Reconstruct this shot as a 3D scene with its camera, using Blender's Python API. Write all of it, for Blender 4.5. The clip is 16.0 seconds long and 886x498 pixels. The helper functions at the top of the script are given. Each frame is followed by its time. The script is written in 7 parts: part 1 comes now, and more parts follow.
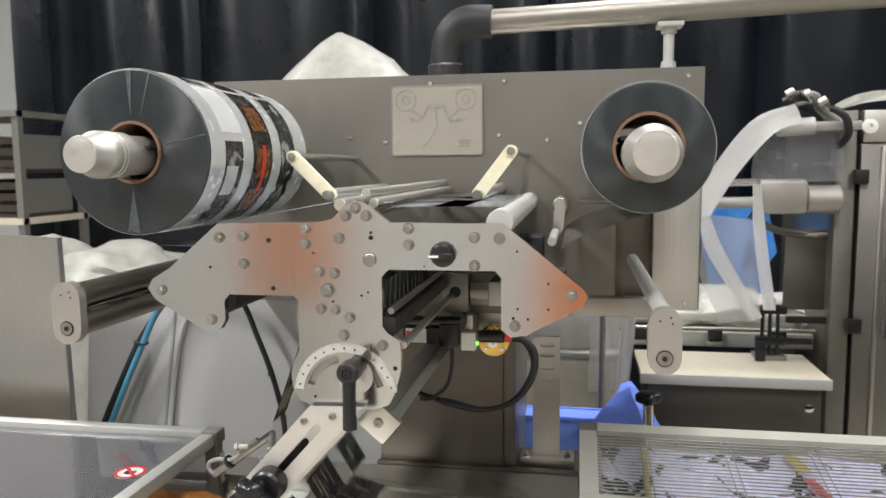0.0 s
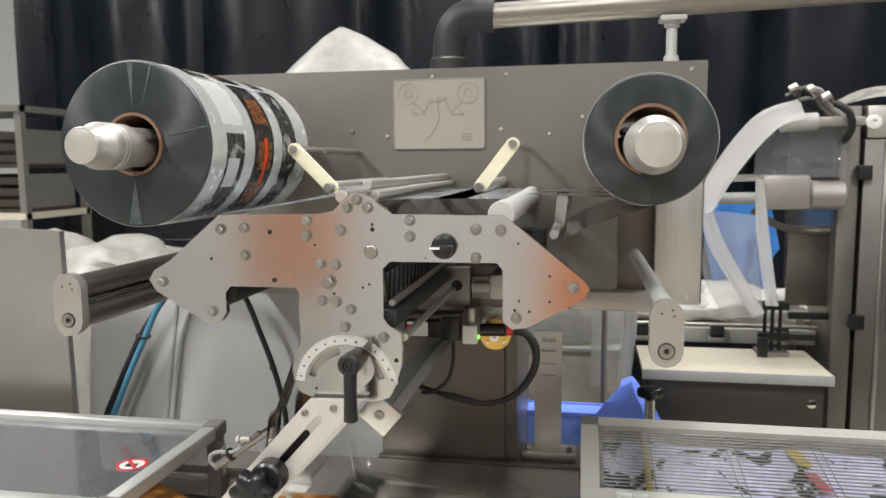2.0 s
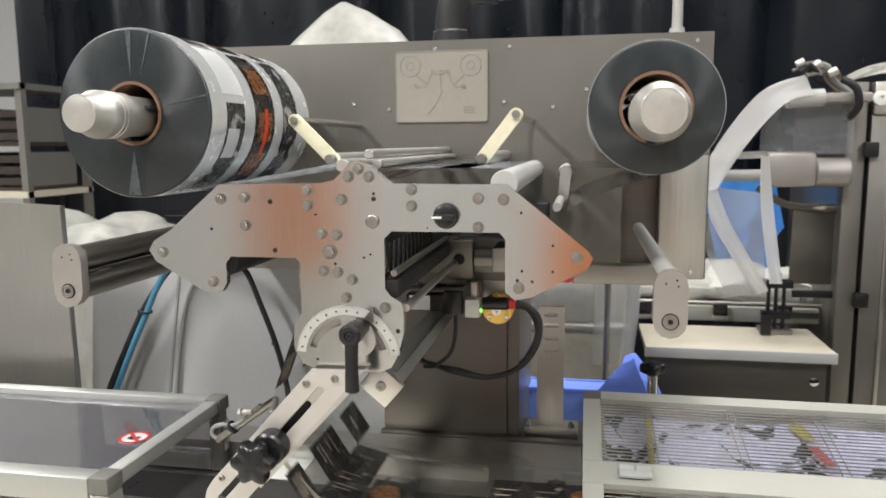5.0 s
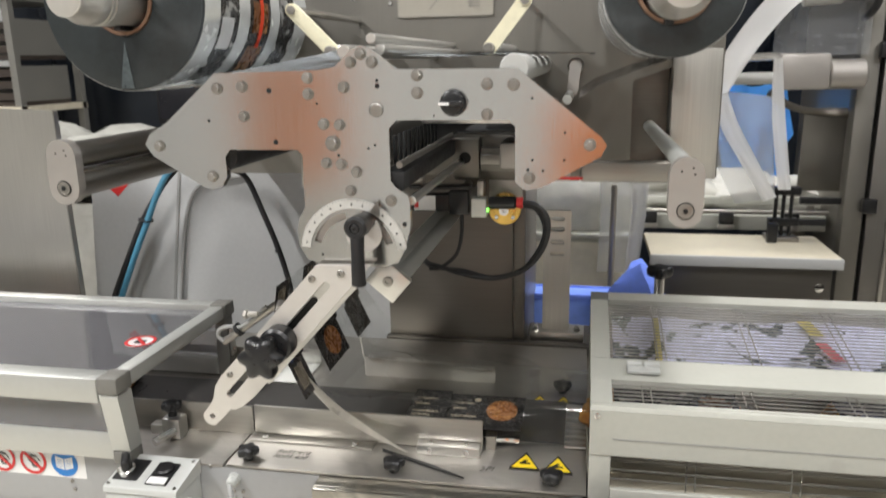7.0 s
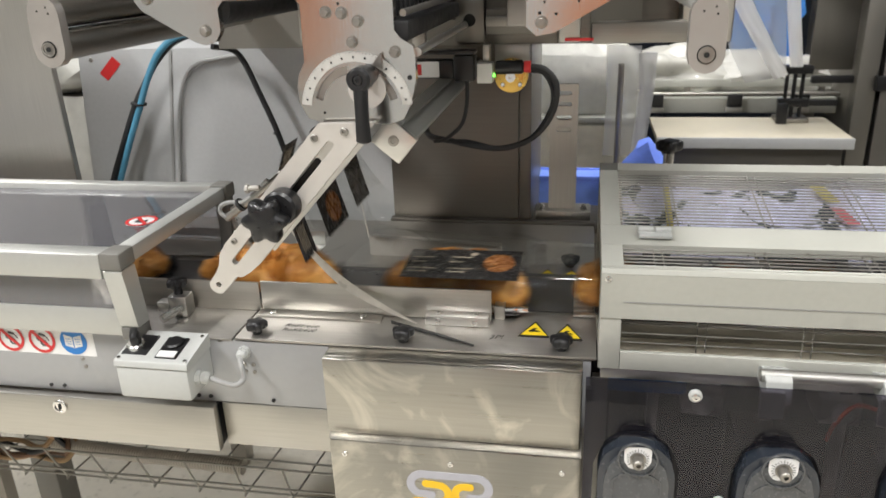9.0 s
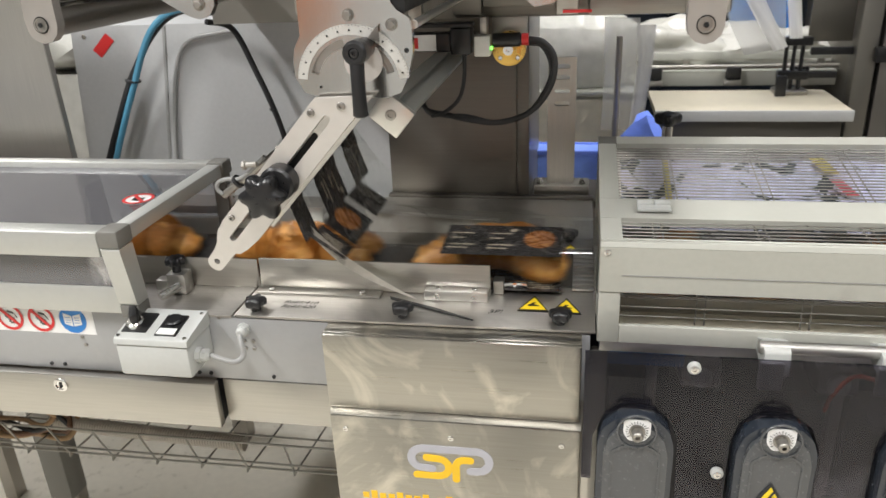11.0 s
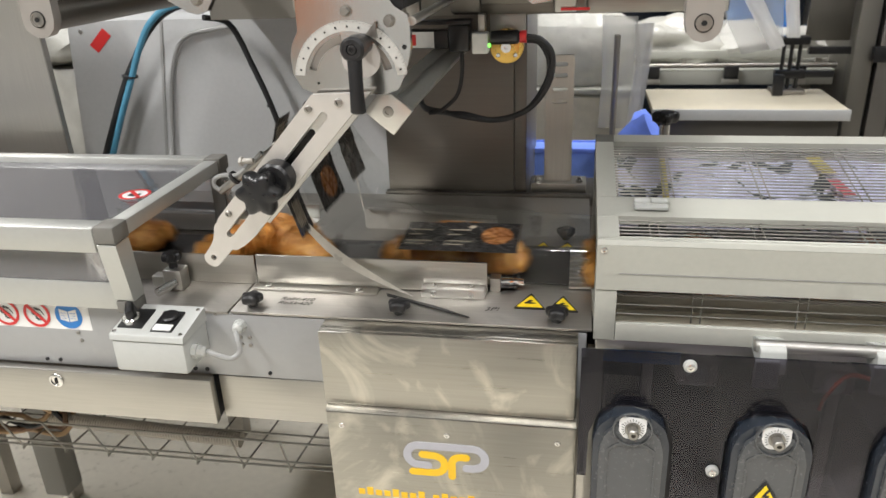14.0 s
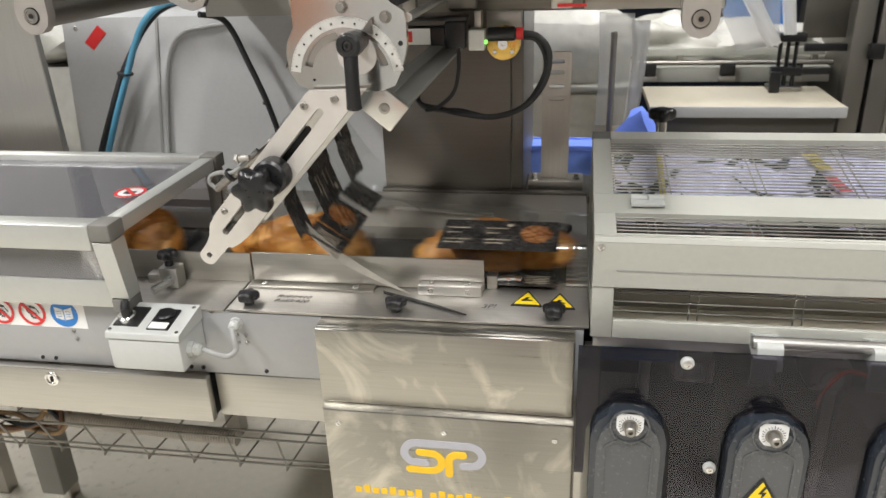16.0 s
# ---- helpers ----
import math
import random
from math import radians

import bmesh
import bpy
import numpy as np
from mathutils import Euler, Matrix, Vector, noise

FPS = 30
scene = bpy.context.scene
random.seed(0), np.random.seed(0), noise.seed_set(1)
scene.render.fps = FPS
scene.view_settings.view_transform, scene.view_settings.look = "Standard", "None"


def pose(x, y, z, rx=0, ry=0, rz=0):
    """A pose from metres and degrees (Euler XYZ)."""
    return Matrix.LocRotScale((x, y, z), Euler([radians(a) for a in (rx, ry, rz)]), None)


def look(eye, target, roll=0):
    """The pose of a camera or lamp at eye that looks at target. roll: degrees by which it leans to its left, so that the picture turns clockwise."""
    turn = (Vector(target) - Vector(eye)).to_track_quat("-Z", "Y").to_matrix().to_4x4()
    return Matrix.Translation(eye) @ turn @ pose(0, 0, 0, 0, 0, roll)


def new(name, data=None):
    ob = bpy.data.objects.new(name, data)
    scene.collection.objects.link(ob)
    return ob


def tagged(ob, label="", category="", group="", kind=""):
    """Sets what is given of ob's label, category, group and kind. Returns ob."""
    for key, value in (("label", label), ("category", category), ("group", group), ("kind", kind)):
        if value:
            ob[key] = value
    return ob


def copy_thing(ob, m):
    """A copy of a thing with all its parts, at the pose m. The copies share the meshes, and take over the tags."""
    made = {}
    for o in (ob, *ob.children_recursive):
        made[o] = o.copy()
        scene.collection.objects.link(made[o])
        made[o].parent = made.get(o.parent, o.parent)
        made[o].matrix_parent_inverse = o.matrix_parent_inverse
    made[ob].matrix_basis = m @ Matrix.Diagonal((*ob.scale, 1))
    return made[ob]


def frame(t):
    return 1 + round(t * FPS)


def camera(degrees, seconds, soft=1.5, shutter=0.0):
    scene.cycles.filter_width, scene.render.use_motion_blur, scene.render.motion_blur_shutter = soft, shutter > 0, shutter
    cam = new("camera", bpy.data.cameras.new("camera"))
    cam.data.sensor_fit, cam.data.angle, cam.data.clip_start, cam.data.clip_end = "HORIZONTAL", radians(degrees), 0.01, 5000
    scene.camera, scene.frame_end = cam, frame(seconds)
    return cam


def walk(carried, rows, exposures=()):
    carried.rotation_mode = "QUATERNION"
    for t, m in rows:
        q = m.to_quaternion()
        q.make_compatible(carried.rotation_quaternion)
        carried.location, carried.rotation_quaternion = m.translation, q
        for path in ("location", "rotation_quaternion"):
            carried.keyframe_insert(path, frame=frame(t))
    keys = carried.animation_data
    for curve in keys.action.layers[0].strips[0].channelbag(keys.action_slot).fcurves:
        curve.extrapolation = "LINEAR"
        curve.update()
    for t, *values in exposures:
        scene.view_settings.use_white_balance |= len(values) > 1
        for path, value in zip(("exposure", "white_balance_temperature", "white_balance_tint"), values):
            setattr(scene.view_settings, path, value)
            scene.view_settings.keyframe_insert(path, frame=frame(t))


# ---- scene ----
cam = camera(61.0, 16.0, shutter=0.8)
# a small-sensor lens held close to the machine: what stands metres behind is out of focus
cam.data.dof.use_dof, cam.data.dof.focus_distance, cam.data.dof.aperture_fstop = True, 1.04, 8.0
PATH = [
    (0, (0.118, 0.075, 1.644), (-0.235, 2.032, 1.424), -0.6),
    (0.5, (0.121, 0.076, 1.644), (-0.236, 2.031, 1.422), -0.6),
    (1, (0.12, 0.074, 1.642), (-0.237, 2.029, 1.421), -0.5),
    (1.5, (0.12, 0.073, 1.641), (-0.236, 2.028, 1.417), -0.5),
    (2, (0.119, 0.076, 1.638), (-0.24, 2.03, 1.41), -0.5),
    (2.5, (0.121, 0.076, 1.638), (-0.24, 2.029, 1.406), -0.6),
    (3, (0.121, 0.076, 1.638), (-0.238, 2.029, 1.404), -0.5),
    (5.5, (0.116, 0.085, 1.618), (-0.251, 2.027, 1.309), -0.5),
    (6, (0.113, 0.087, 1.613), (-0.254, 2.02, 1.257), -0.6),
    (6.5, (0.111, 0.094, 1.602), (-0.256, 2.015, 1.186), -0.8),
    (7, (0.107, 0.102, 1.585), (-0.257, 2.008, 1.102), -1.0),
    (7.5, (0.102, 0.106, 1.568), (-0.255, 1.994, 1.015), -1.3),
    (8, (0.097, 0.11, 1.55), (-0.257, 1.977, 0.925), -1.6),
    (8.5, (0.093, 0.11, 1.535), (-0.26, 1.957, 0.853), -1.9),
    (9, (0.093, 0.111, 1.523), (-0.262, 1.943, 0.804), -2.1),
    (9.5, (0.092, 0.114, 1.52), (-0.263, 1.937, 0.775), -2.3),
    (12, (0.093, 0.111, 1.519), (-0.254, 1.921, 0.741), -2.6),
    (12.5, (0.094, 0.112, 1.517), (-0.253, 1.92, 0.738), -2.5),
    (13, (0.093, 0.11, 1.523), (-0.251, 1.917, 0.737), -2.4),
    (13.5, (0.092, 0.11, 1.521), (-0.25, 1.918, 0.738), -2.2),
    (14, (0.092, 0.112, 1.519), (-0.248, 1.921, 0.737), -2.2),
    (14.5, (0.091, 0.11, 1.52), (-0.246, 1.919, 0.736), -2.2),
    (15, (0.091, 0.108, 1.52), (-0.245, 1.918, 0.737), -2.2),
    (15.5, (0.091, 0.11, 1.519), (-0.243, 1.919, 0.734), -2.2),
    (16, (0.092, 0.114, 1.517), (-0.24, 1.922, 0.73), -2.2),
]
walk(cam, [(t, look(eye, target, roll)) for t, eye, target, roll in PATH])

# ---- light: a closed hall under rows of bright ceiling panels ----
world = bpy.data.worlds.new("hall_air")
scene.world = world
world.use_nodes = True
world.node_tree.nodes["Background"].inputs[0].default_value = (0.9, 0.95, 1.0, 1)
world.node_tree.nodes["Background"].inputs[1].default_value = 0.05
scene.view_settings.exposure = -0.32
LAMPS = [(-2.6, -0.9), (-2.6, 2.2), (0.2, -0.9), (0.4, 2.4), (3.0, -0.9), (3.0, 2.2)]
LAMP_Z, LAMP_POWER = 4.2, (270, 90, 105, 100, 95, 95)


def ceiling_lamp(x, y, watts):
    data = bpy.data.lights.new("ceiling_lamp_light", "AREA")
    data.shape, data.size, data.size_y = "RECTANGLE", 0.35, 1.5
    data.energy, data.color = watts, (1.0, 0.988, 0.978)
    ob = new("ceiling_lamp_light", data)
    ob.matrix_world = pose(x, y, LAMP_Z - 0.03)


# ---- materials ----
def mat(name, colour, rough=0.5, metal=0.0, vary=0.12, scale=6.0, grain=60.0, bump=0.05, stretch=(1, 1, 1), rvary=0.12, coat=0.0, spots=None, per_object=0.0):
    m = bpy.data.materials.new(name)
    m.use_nodes = True
    nt = m.node_tree
    b = nt.nodes["Principled BSDF"]
    L = nt.links.new
    tc = nt.nodes.new("ShaderNodeTexCoord")
    mp = nt.nodes.new("ShaderNodeMapping")
    mp.inputs["Scale"].default_value = stretch
    L(tc.outputs["Object"], mp.inputs["Vector"])
    n1 = nt.nodes.new("ShaderNodeTexNoise")
    n1.inputs["Scale"].default_value, n1.inputs["Detail"].default_value = scale, 4
    n2 = nt.nodes.new("ShaderNodeTexNoise")
    n2.inputs["Scale"].default_value, n2.inputs["Detail"].default_value = grain, 3
    L(tc.outputs["Object"], n1.inputs["Vector"])
    L(mp.outputs[0], n2.inputs["Vector"])
    add = nt.nodes.new("ShaderNodeMath")
    add.operation = "ADD"
    L(n1.outputs["Fac"], add.inputs[0]), L(n2.outputs["Fac"], add.inputs[1])
    rng = nt.nodes.new("ShaderNodeMapRange")
    rng.inputs["From Min"].default_value, rng.inputs["From Max"].default_value = 0.6, 1.4
    rng.inputs["To Min"].default_value, rng.inputs["To Max"].default_value = 1 - vary, 1 + vary
    L(add.outputs[0], rng.inputs["Value"])
    mul = nt.nodes.new("ShaderNodeVectorMath")
    mul.operation = "SCALE"
    mul.inputs[0].default_value = colour
    L(rng.outputs[0], mul.inputs["Scale"])
    out = mul.outputs[0]
    if spots:
        n3 = nt.nodes.new("ShaderNodeTexNoise")
        n3.inputs["Scale"].default_value, n3.inputs["Detail"].default_value, n3.inputs["Distortion"].default_value = spots[1], 5, spots[4]
        L(tc.outputs["Object"], n3.inputs["Vector"])
        r3 = nt.nodes.new("ShaderNodeMapRange")
        r3.inputs["From Min"].default_value, r3.inputs["From Max"].default_value = spots[2], spots[3]
        L(n3.outputs["Fac"], r3.inputs["Value"])
        mx = nt.nodes.new("ShaderNodeMix")
        mx.data_type = "RGBA"
        L(r3.outputs[0], mx.inputs["Factor"])
        L(out, mx.inputs["A"])
        mx.inputs["B"].default_value = (*spots[0], 1)
        out = mx.outputs["Result"]
    if per_object:
        oi = nt.nodes.new("ShaderNodeObjectInfo")
        hs = nt.nodes.new("ShaderNodeMapRange")
        hs.inputs["To Min"].default_value, hs.inputs["To Max"].default_value = 1 - per_object, 1 + per_object
        L(oi.outputs["Random"], hs.inputs["Value"])
        m2 = nt.nodes.new("ShaderNodeVectorMath")
        m2.operation = "SCALE"
        L(out, m2.inputs[0]), L(hs.outputs[0], m2.inputs["Scale"])
        out = m2.outputs[0]
    L(out, b.inputs["Base Color"])
    rr = nt.nodes.new("ShaderNodeMapRange")
    rr.inputs["From Min"].default_value, rr.inputs["From Max"].default_value = 0.6, 1.4
    rr.inputs["To Min"].default_value, rr.inputs["To Max"].default_value = max(0.02, rough - rvary), min(1, rough + rvary)
    L(add.outputs[0], rr.inputs["Value"])
    L(rr.outputs[0], b.inputs["Roughness"])
    b.inputs["Metallic"].default_value = metal
    b.inputs["Coat Weight"].default_value = coat
    if bump:
        bp = nt.nodes.new("ShaderNodeBump")
        bp.inputs["Strength"].default_value, bp.inputs["Distance"].default_value = bump, 0.002
        L(n2.outputs["Fac"], bp.inputs["Height"])
        L(bp.outputs[0], b.inputs["Normal"])
    return m


def clear(name, tint=(0.97, 0.98, 0.97), gloss=0.12, haze=0.0, haze_colour=(0.8, 0.8, 0.8), rough=0.06, wrinkle=0.3, wscale=18.0, fres=1.0):
    """Thin clear plastic: what is behind it shows through, with gloss and a little haze."""
    m = bpy.data.materials.new(name)
    m.use_nodes = True
    nt = m.node_tree
    nt.nodes.remove(nt.nodes["Principled BSDF"])
    L = nt.links.new
    out = nt.nodes["Material Output"]
    tr = nt.nodes.new("ShaderNodeBsdfTransparent")
    tr.inputs[0].default_value = (*tint, 1)
    gl = nt.nodes.new("ShaderNodeBsdfGlossy")
    gl.inputs["Roughness"].default_value = rough
    df = nt.nodes.new("ShaderNodeBsdfDiffuse")
    df.inputs[0].default_value = (*haze_colour, 1)
    no = nt.nodes.new("ShaderNodeTexNoise")
    no.inputs["Scale"].default_value, no.inputs["Detail"].default_value, no.inputs["Distortion"].default_value = wscale, 3, 1.0
    tc = nt.nodes.new("ShaderNodeTexCoord")
    L(tc.outputs["Object"], no.inputs["Vector"])
    bp = nt.nodes.new("ShaderNodeBump")
    bp.inputs["Strength"].default_value, bp.inputs["Distance"].default_value = wrinkle, 0.02
    L(no.outputs["Fac"], bp.inputs["Height"])
    L(bp.outputs[0], gl.inputs["Normal"])
    fr = nt.nodes.new("ShaderNodeFresnel")
    fr.inputs["IOR"].default_value = 1.5
    L(bp.outputs[0], fr.inputs["Normal"])
    sc = nt.nodes.new("ShaderNodeMath")
    sc.operation, sc.inputs[1].default_value, sc.use_clamp = "MULTIPLY_ADD", fres, True
    sc.inputs[2].default_value = gloss
    L(fr.outputs[0], sc.inputs[0])
    a = nt.nodes.new("ShaderNodeMixShader")
    a.inputs[0].default_value = haze
    L(tr.outputs[0], a.inputs[1]), L(df.outputs[0], a.inputs[2])
    c = nt.nodes.new("ShaderNodeMixShader")
    L(sc.outputs[0], c.inputs[0]), L(a.outputs[0], c.inputs[1]), L(gl.outputs[0], c.inputs[2])
    L(c.outputs[0], out.inputs["Surface"])
    return m


def glow(name, colour, strength):
    m = mat(name, colour, 0.4)
    b = m.node_tree.nodes["Principled BSDF"]
    b.inputs["Emission Color"].default_value, b.inputs["Emission Strength"].default_value = (*colour, 1), strength
    return m


STEEL = mat("brushed_stainless", (0.47, 0.455, 0.42), 0.36, 1.0, 0.10, 3.0, 3.0, 0.03, (3, 130, 130), 0.08)
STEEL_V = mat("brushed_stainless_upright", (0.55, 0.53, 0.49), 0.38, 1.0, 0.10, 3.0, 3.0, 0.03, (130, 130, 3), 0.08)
PLATE = mat("fine_brushed_plate", (0.60, 0.59, 0.57), 0.17, 1.0, 0.05, 4.0, 4.0, 0.02, (120, 120, 4), 0.03)
SMEAR = mat("wiped_stainless", (0.40, 0.385, 0.345), 0.34, 1.0, 0.10, 3.0, 3.0, 0.02, (3, 110, 110), 0.1, spots=((0.62, 0.59, 0.52), 6.0, 0.52, 0.72, 3.2))
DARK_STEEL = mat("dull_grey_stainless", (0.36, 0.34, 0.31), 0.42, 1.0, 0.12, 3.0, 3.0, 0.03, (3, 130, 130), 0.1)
BED = mat("worn_bed_stainless", (0.46, 0.44, 0.405), 0.48, 1.0, 0.14, 5.0, 3.0, 0.015, (3, 120, 120), 0.1, spots=((0.36, 0.34, 0.31), 7.0, 0.55, 0.75, 1.5))
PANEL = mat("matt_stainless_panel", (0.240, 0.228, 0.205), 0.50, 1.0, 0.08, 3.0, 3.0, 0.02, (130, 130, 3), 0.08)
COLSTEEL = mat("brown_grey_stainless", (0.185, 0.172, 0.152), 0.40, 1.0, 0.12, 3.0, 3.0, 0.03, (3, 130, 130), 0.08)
DOORSTEEL = mat("dull_door_stainless", (0.28, 0.265, 0.25), 0.46, 1.0, 0.10, 3.0, 3.0, 0.02, (130, 130, 3), 0.08)
CHROME = mat("polished_steel", (0.75, 0.74, 0.72), 0.14, 1.0, 0.05, 8, 40, 0.01)
ALU = mat("anodised_aluminium", (0.72, 0.71, 0.68), 0.34, 1.0, 0.05, 6.0, 4.0, 0.02, (2, 90, 90), 0.06)
ALU_PAINT = mat("satin_grey_aluminium", (0.50, 0.505, 0.48), 0.42, 0.55, 0.05, 4.0, 90, 0.02)
MATTE = mat("matt_grey_aluminium", (0.58, 0.55, 0.52), 0.55, 0.6, 0.05, 8, 90, 0.03)
GLOSSFILM = mat("taut_clear_film", (0.62, 0.66, 0.70), 0.16, 0.1, 0.2, 7, 40, 0.05, coat=0.4)
CREAM = mat("cream_grey_paint", (0.42, 0.42, 0.375), 0.42, 0.0, 0.05, 3.0, 120, 0.03, spots=((0.34, 0.33, 0.30), 9.0, 0.66, 0.8, 0.5))
GREYPAINT = mat("pale_grey_paint", (0.45, 0.455, 0.455), 0.40, 0.0, 0.05, 3.0, 120, 0.03)
BEAMPAINT = mat("pale_grey_satin_sheet", (0.38, 0.385, 0.39), 0.42, 0.35, 0.05, 3.0, 90, 0.02, spots=((0.46, 0.46, 0.45), 8.0, 0.62, 0.8, 0.4))
PODGREY = mat("dark_grey_moulded_paint", (0.074, 0.078, 0.082), 0.22, 0.0, 0.08, 4.0, 150, 0.02, coat=0.35, spots=((0.012, 0.012, 0.012), 95.0, 0.74, 0.76, 0.2))
PODNAVY = mat("dark_navy_moulded_rim", (0.026, 0.032, 0.042), 0.20, 0.0, 0.1, 4.0, 150, 0.02, coat=0.4)
BACKDARK = mat("dark_blotched_casting", (0.024, 0.023, 0.029), 0.4, 0.2, 0.5, 5, 40, 0.1, spots=((0.05, 0.048, 0.052), 5.0, 0.52, 0.7, 1.5))
JOINER = mat("taupe_plastic", (0.16, 0.155, 0.14), 0.5, 0.0, 0.08, 6, 120, 0.04)
BLACK = mat("black_plastic", (0.012, 0.012, 0.013), 0.35, 0.0, 0.15, 8, 160, 0.06)
RUBBER = mat("black_rubber", (0.014, 0.014, 0.015), 0.55, 0.0, 0.15, 8, 100, 0.06)
# near-black that stands in for shade in holes, bores and gaps
HOLE = mat("painted_hole_shade", (0.01, 0.01, 0.01), 0.9, 0.0)
WHITE = mat("white_plastic", (0.78, 0.78, 0.74), 0.4, 0.0, 0.05, 6, 120, 0.03)
BOXGREY = mat("light_grey_plastic", (0.48, 0.49, 0.47), 0.45, 0.0, 0.04, 6, 160, 0.04)
PAPER = mat("white_label_paper", (0.80, 0.80, 0.79), 0.55, 0.0, 0.04, 10, 150, 0.02)
IVORY = mat("yellowed_nylon", (0.74, 0.69, 0.50), 0.45, 0.0, 0.10, 14, 90, 0.03)
CARD = mat("brown_card_core", (0.17, 0.095, 0.058), 0.75, 0.0, 0.15, 20, 120, 0.1)
YELLOW = mat("yellow_enamel", (0.85, 0.52, 0.015), 0.42, 0.0, 0.06, 12, 90, 0.02, spots=((0.1, 0.07, 0.02), 26.0, 0.70, 0.74, 0.2))
LOGOGREY = mat("grey_violet_enamel", (0.42, 0.42, 0.46), 0.42, 0.0, 0.06, 12, 90, 0.02)
WARN = mat("warning_yellow", (0.90, 0.66, 0.02), 0.45, 0.0, 0.05, 12, 90, 0.02)
RED = mat("signal_red", (0.62, 0.03, 0.03), 0.45, 0.0, 0.05, 12, 90, 0.02)
NEON = mat("red_orange_tape", (0.95, 0.10, 0.03), 0.45, 0.0, 0.05, 12, 90, 0.02)
BLUE = mat("signal_blue", (0.02, 0.19, 0.55), 0.45, 0.0, 0.05, 12, 90, 0.02)
TRAYBLUE = mat("blue_crate_plastic", (0.17, 0.28, 0.90), 0.45, 0.0, 0.1, 6, 90, 0.03)
SKYBLUE = mat("bright_blue_sheeting", (0.10, 0.40, 0.95), 0.45, 0.0, 0.1, 5, 60, 0.1)
HOSEBLUE = mat("blue_air_hose", (0.07, 0.24, 0.36), 0.4, 0.0, 0.08, 8, 90, 0.02)
HOSEGREY = mat("grey_cable", (0.30, 0.30, 0.29), 0.5, 0.0, 0.08, 8, 90, 0.02)
BRASS = mat("brass", (0.72, 0.47, 0.13), 0.3, 1.0, 0.08, 12, 90, 0.02)


def wound_edge():
    """Edge of a wound roll: fine rings about the roll's axis that draw the gloss out into radial streaks."""
    m = mat("wound_film_edge", (0.021, 0.026, 0.028), 0.36, 0.0, 0.22, 40, 160, 0.04, rvary=0.05)
    nt = m.node_tree
    L = nt.links.new
    b = nt.nodes["Principled BSDF"]
    base_link = b.inputs["Base Color"].links[0].from_socket
    tc = nt.nodes.new("ShaderNodeTexCoord")
    wv = nt.nodes.new("ShaderNodeTexWave")
    wv.wave_type, wv.rings_direction = "RINGS", "Y"
    wv.inputs["Scale"].default_value, wv.inputs["Distortion"].default_value = 170.0, 7.0
    wv.inputs["Detail"].default_value, wv.inputs["Detail Scale"].default_value = 3.0, 1.2
    L(tc.outputs["Object"], wv.inputs["Vector"])
    mr = nt.nodes.new("ShaderNodeMapRange")
    mr.inputs["To Min"].default_value, mr.inputs["To Max"].default_value = 0.72, 1.32
    L(wv.outputs["Fac"], mr.inputs["Value"])
    sc = nt.nodes.new("ShaderNodeVectorMath")
    sc.operation = "SCALE"
    L(base_link, sc.inputs[0]), L(mr.outputs[0], sc.inputs["Scale"])
    L(sc.outputs[0], b.inputs["Base Color"])
    tg = nt.nodes.new("ShaderNodeTangent")
    tg.direction_type, tg.axis = "RADIAL", "Y"
    L(tg.outputs[0], b.inputs["Tangent"])
    b.inputs["Anisotropic"].default_value = 0.85
    return m


ARMALU = mat("pale_anodised_arm", (0.66, 0.635, 0.60), 0.40, 0.6, 0.05, 6, 80, 0.02)
DARKCRATE = mat("dark_brown_crate", (0.040, 0.030, 0.024), 0.6, 0.0, 0.2, 8, 60, 0.05)
FADEDRED = mat("faded_red_print", (0.62, 0.13, 0.16), 0.4, 0.0, 0.15, 20, 90, 0.03)
ROLLEND = wound_edge()
BOLTSTEEL = mat("dull_bolt_steel", (0.36, 0.345, 0.32), 0.40, 1.0, 0.12, 20, 120, 0.03)
SHAFTALU = mat("turned_matt_aluminium", (0.60, 0.58, 0.54), 0.45, 0.85, 0.06, 30, 160, 0.02)
# shade and dark reflections of the channel put into the strip's colour
BELTDARK = mat("shaded_channel_strip", (0.060, 0.056, 0.052), 0.35, 0.3, 0.25, 6, 60, 0.03)
RAILSTEEL = mat("dull_grey_rail", (0.46, 0.435, 0.395), 0.5, 0.25, 0.10, 5, 60, 0.02)
PIPESTEEL = mat("dull_round_tube", (0.29, 0.27, 0.24), 0.46, 1.0, 0.10, 5, 60, 0.02)
GREYNYLON = mat("grey_white_nylon", (0.42, 0.42, 0.40), 0.5, 0.0, 0.06, 8, 90, 0.02)
BRACKETGREY = mat("dull_cast_aluminium", (0.40, 0.375, 0.35), 0.5, 0.7, 0.06, 12, 90, 0.03)
FADED = mat("faded_reflector_plastic", (0.58, 0.25, 0.13), 0.5, 0.0, 0.08, 5, 80, 0.03)
DULLBAG = mat("dull_plastic_cover", (0.33, 0.325, 0.295), 0.5, 0.0, 0.25, 9, 24, 0.9, coat=0.08)
DRAPE = mat("crumpled_white_sheeting", (0.56, 0.55, 0.51), 0.55, 0.0, 0.12, 9, 24, 0.35, coat=0.05)
SCALEWHITE = mat("pale_engraved_scale", (0.56, 0.55, 0.52), 0.4, 0.2, 0.06, 14, 90, 0.02)
EDGEFILM = mat("painted_film_glint", (0.66, 0.63, 0.57), 0.32, 0.1, 0.15, 20, 90, 0.05, coat=0.3)
TRAYWIRE = mat("grey_tray_wire", (0.30, 0.29, 0.26), 0.42, 0.8, 0.08, 20, 90, 0.02)
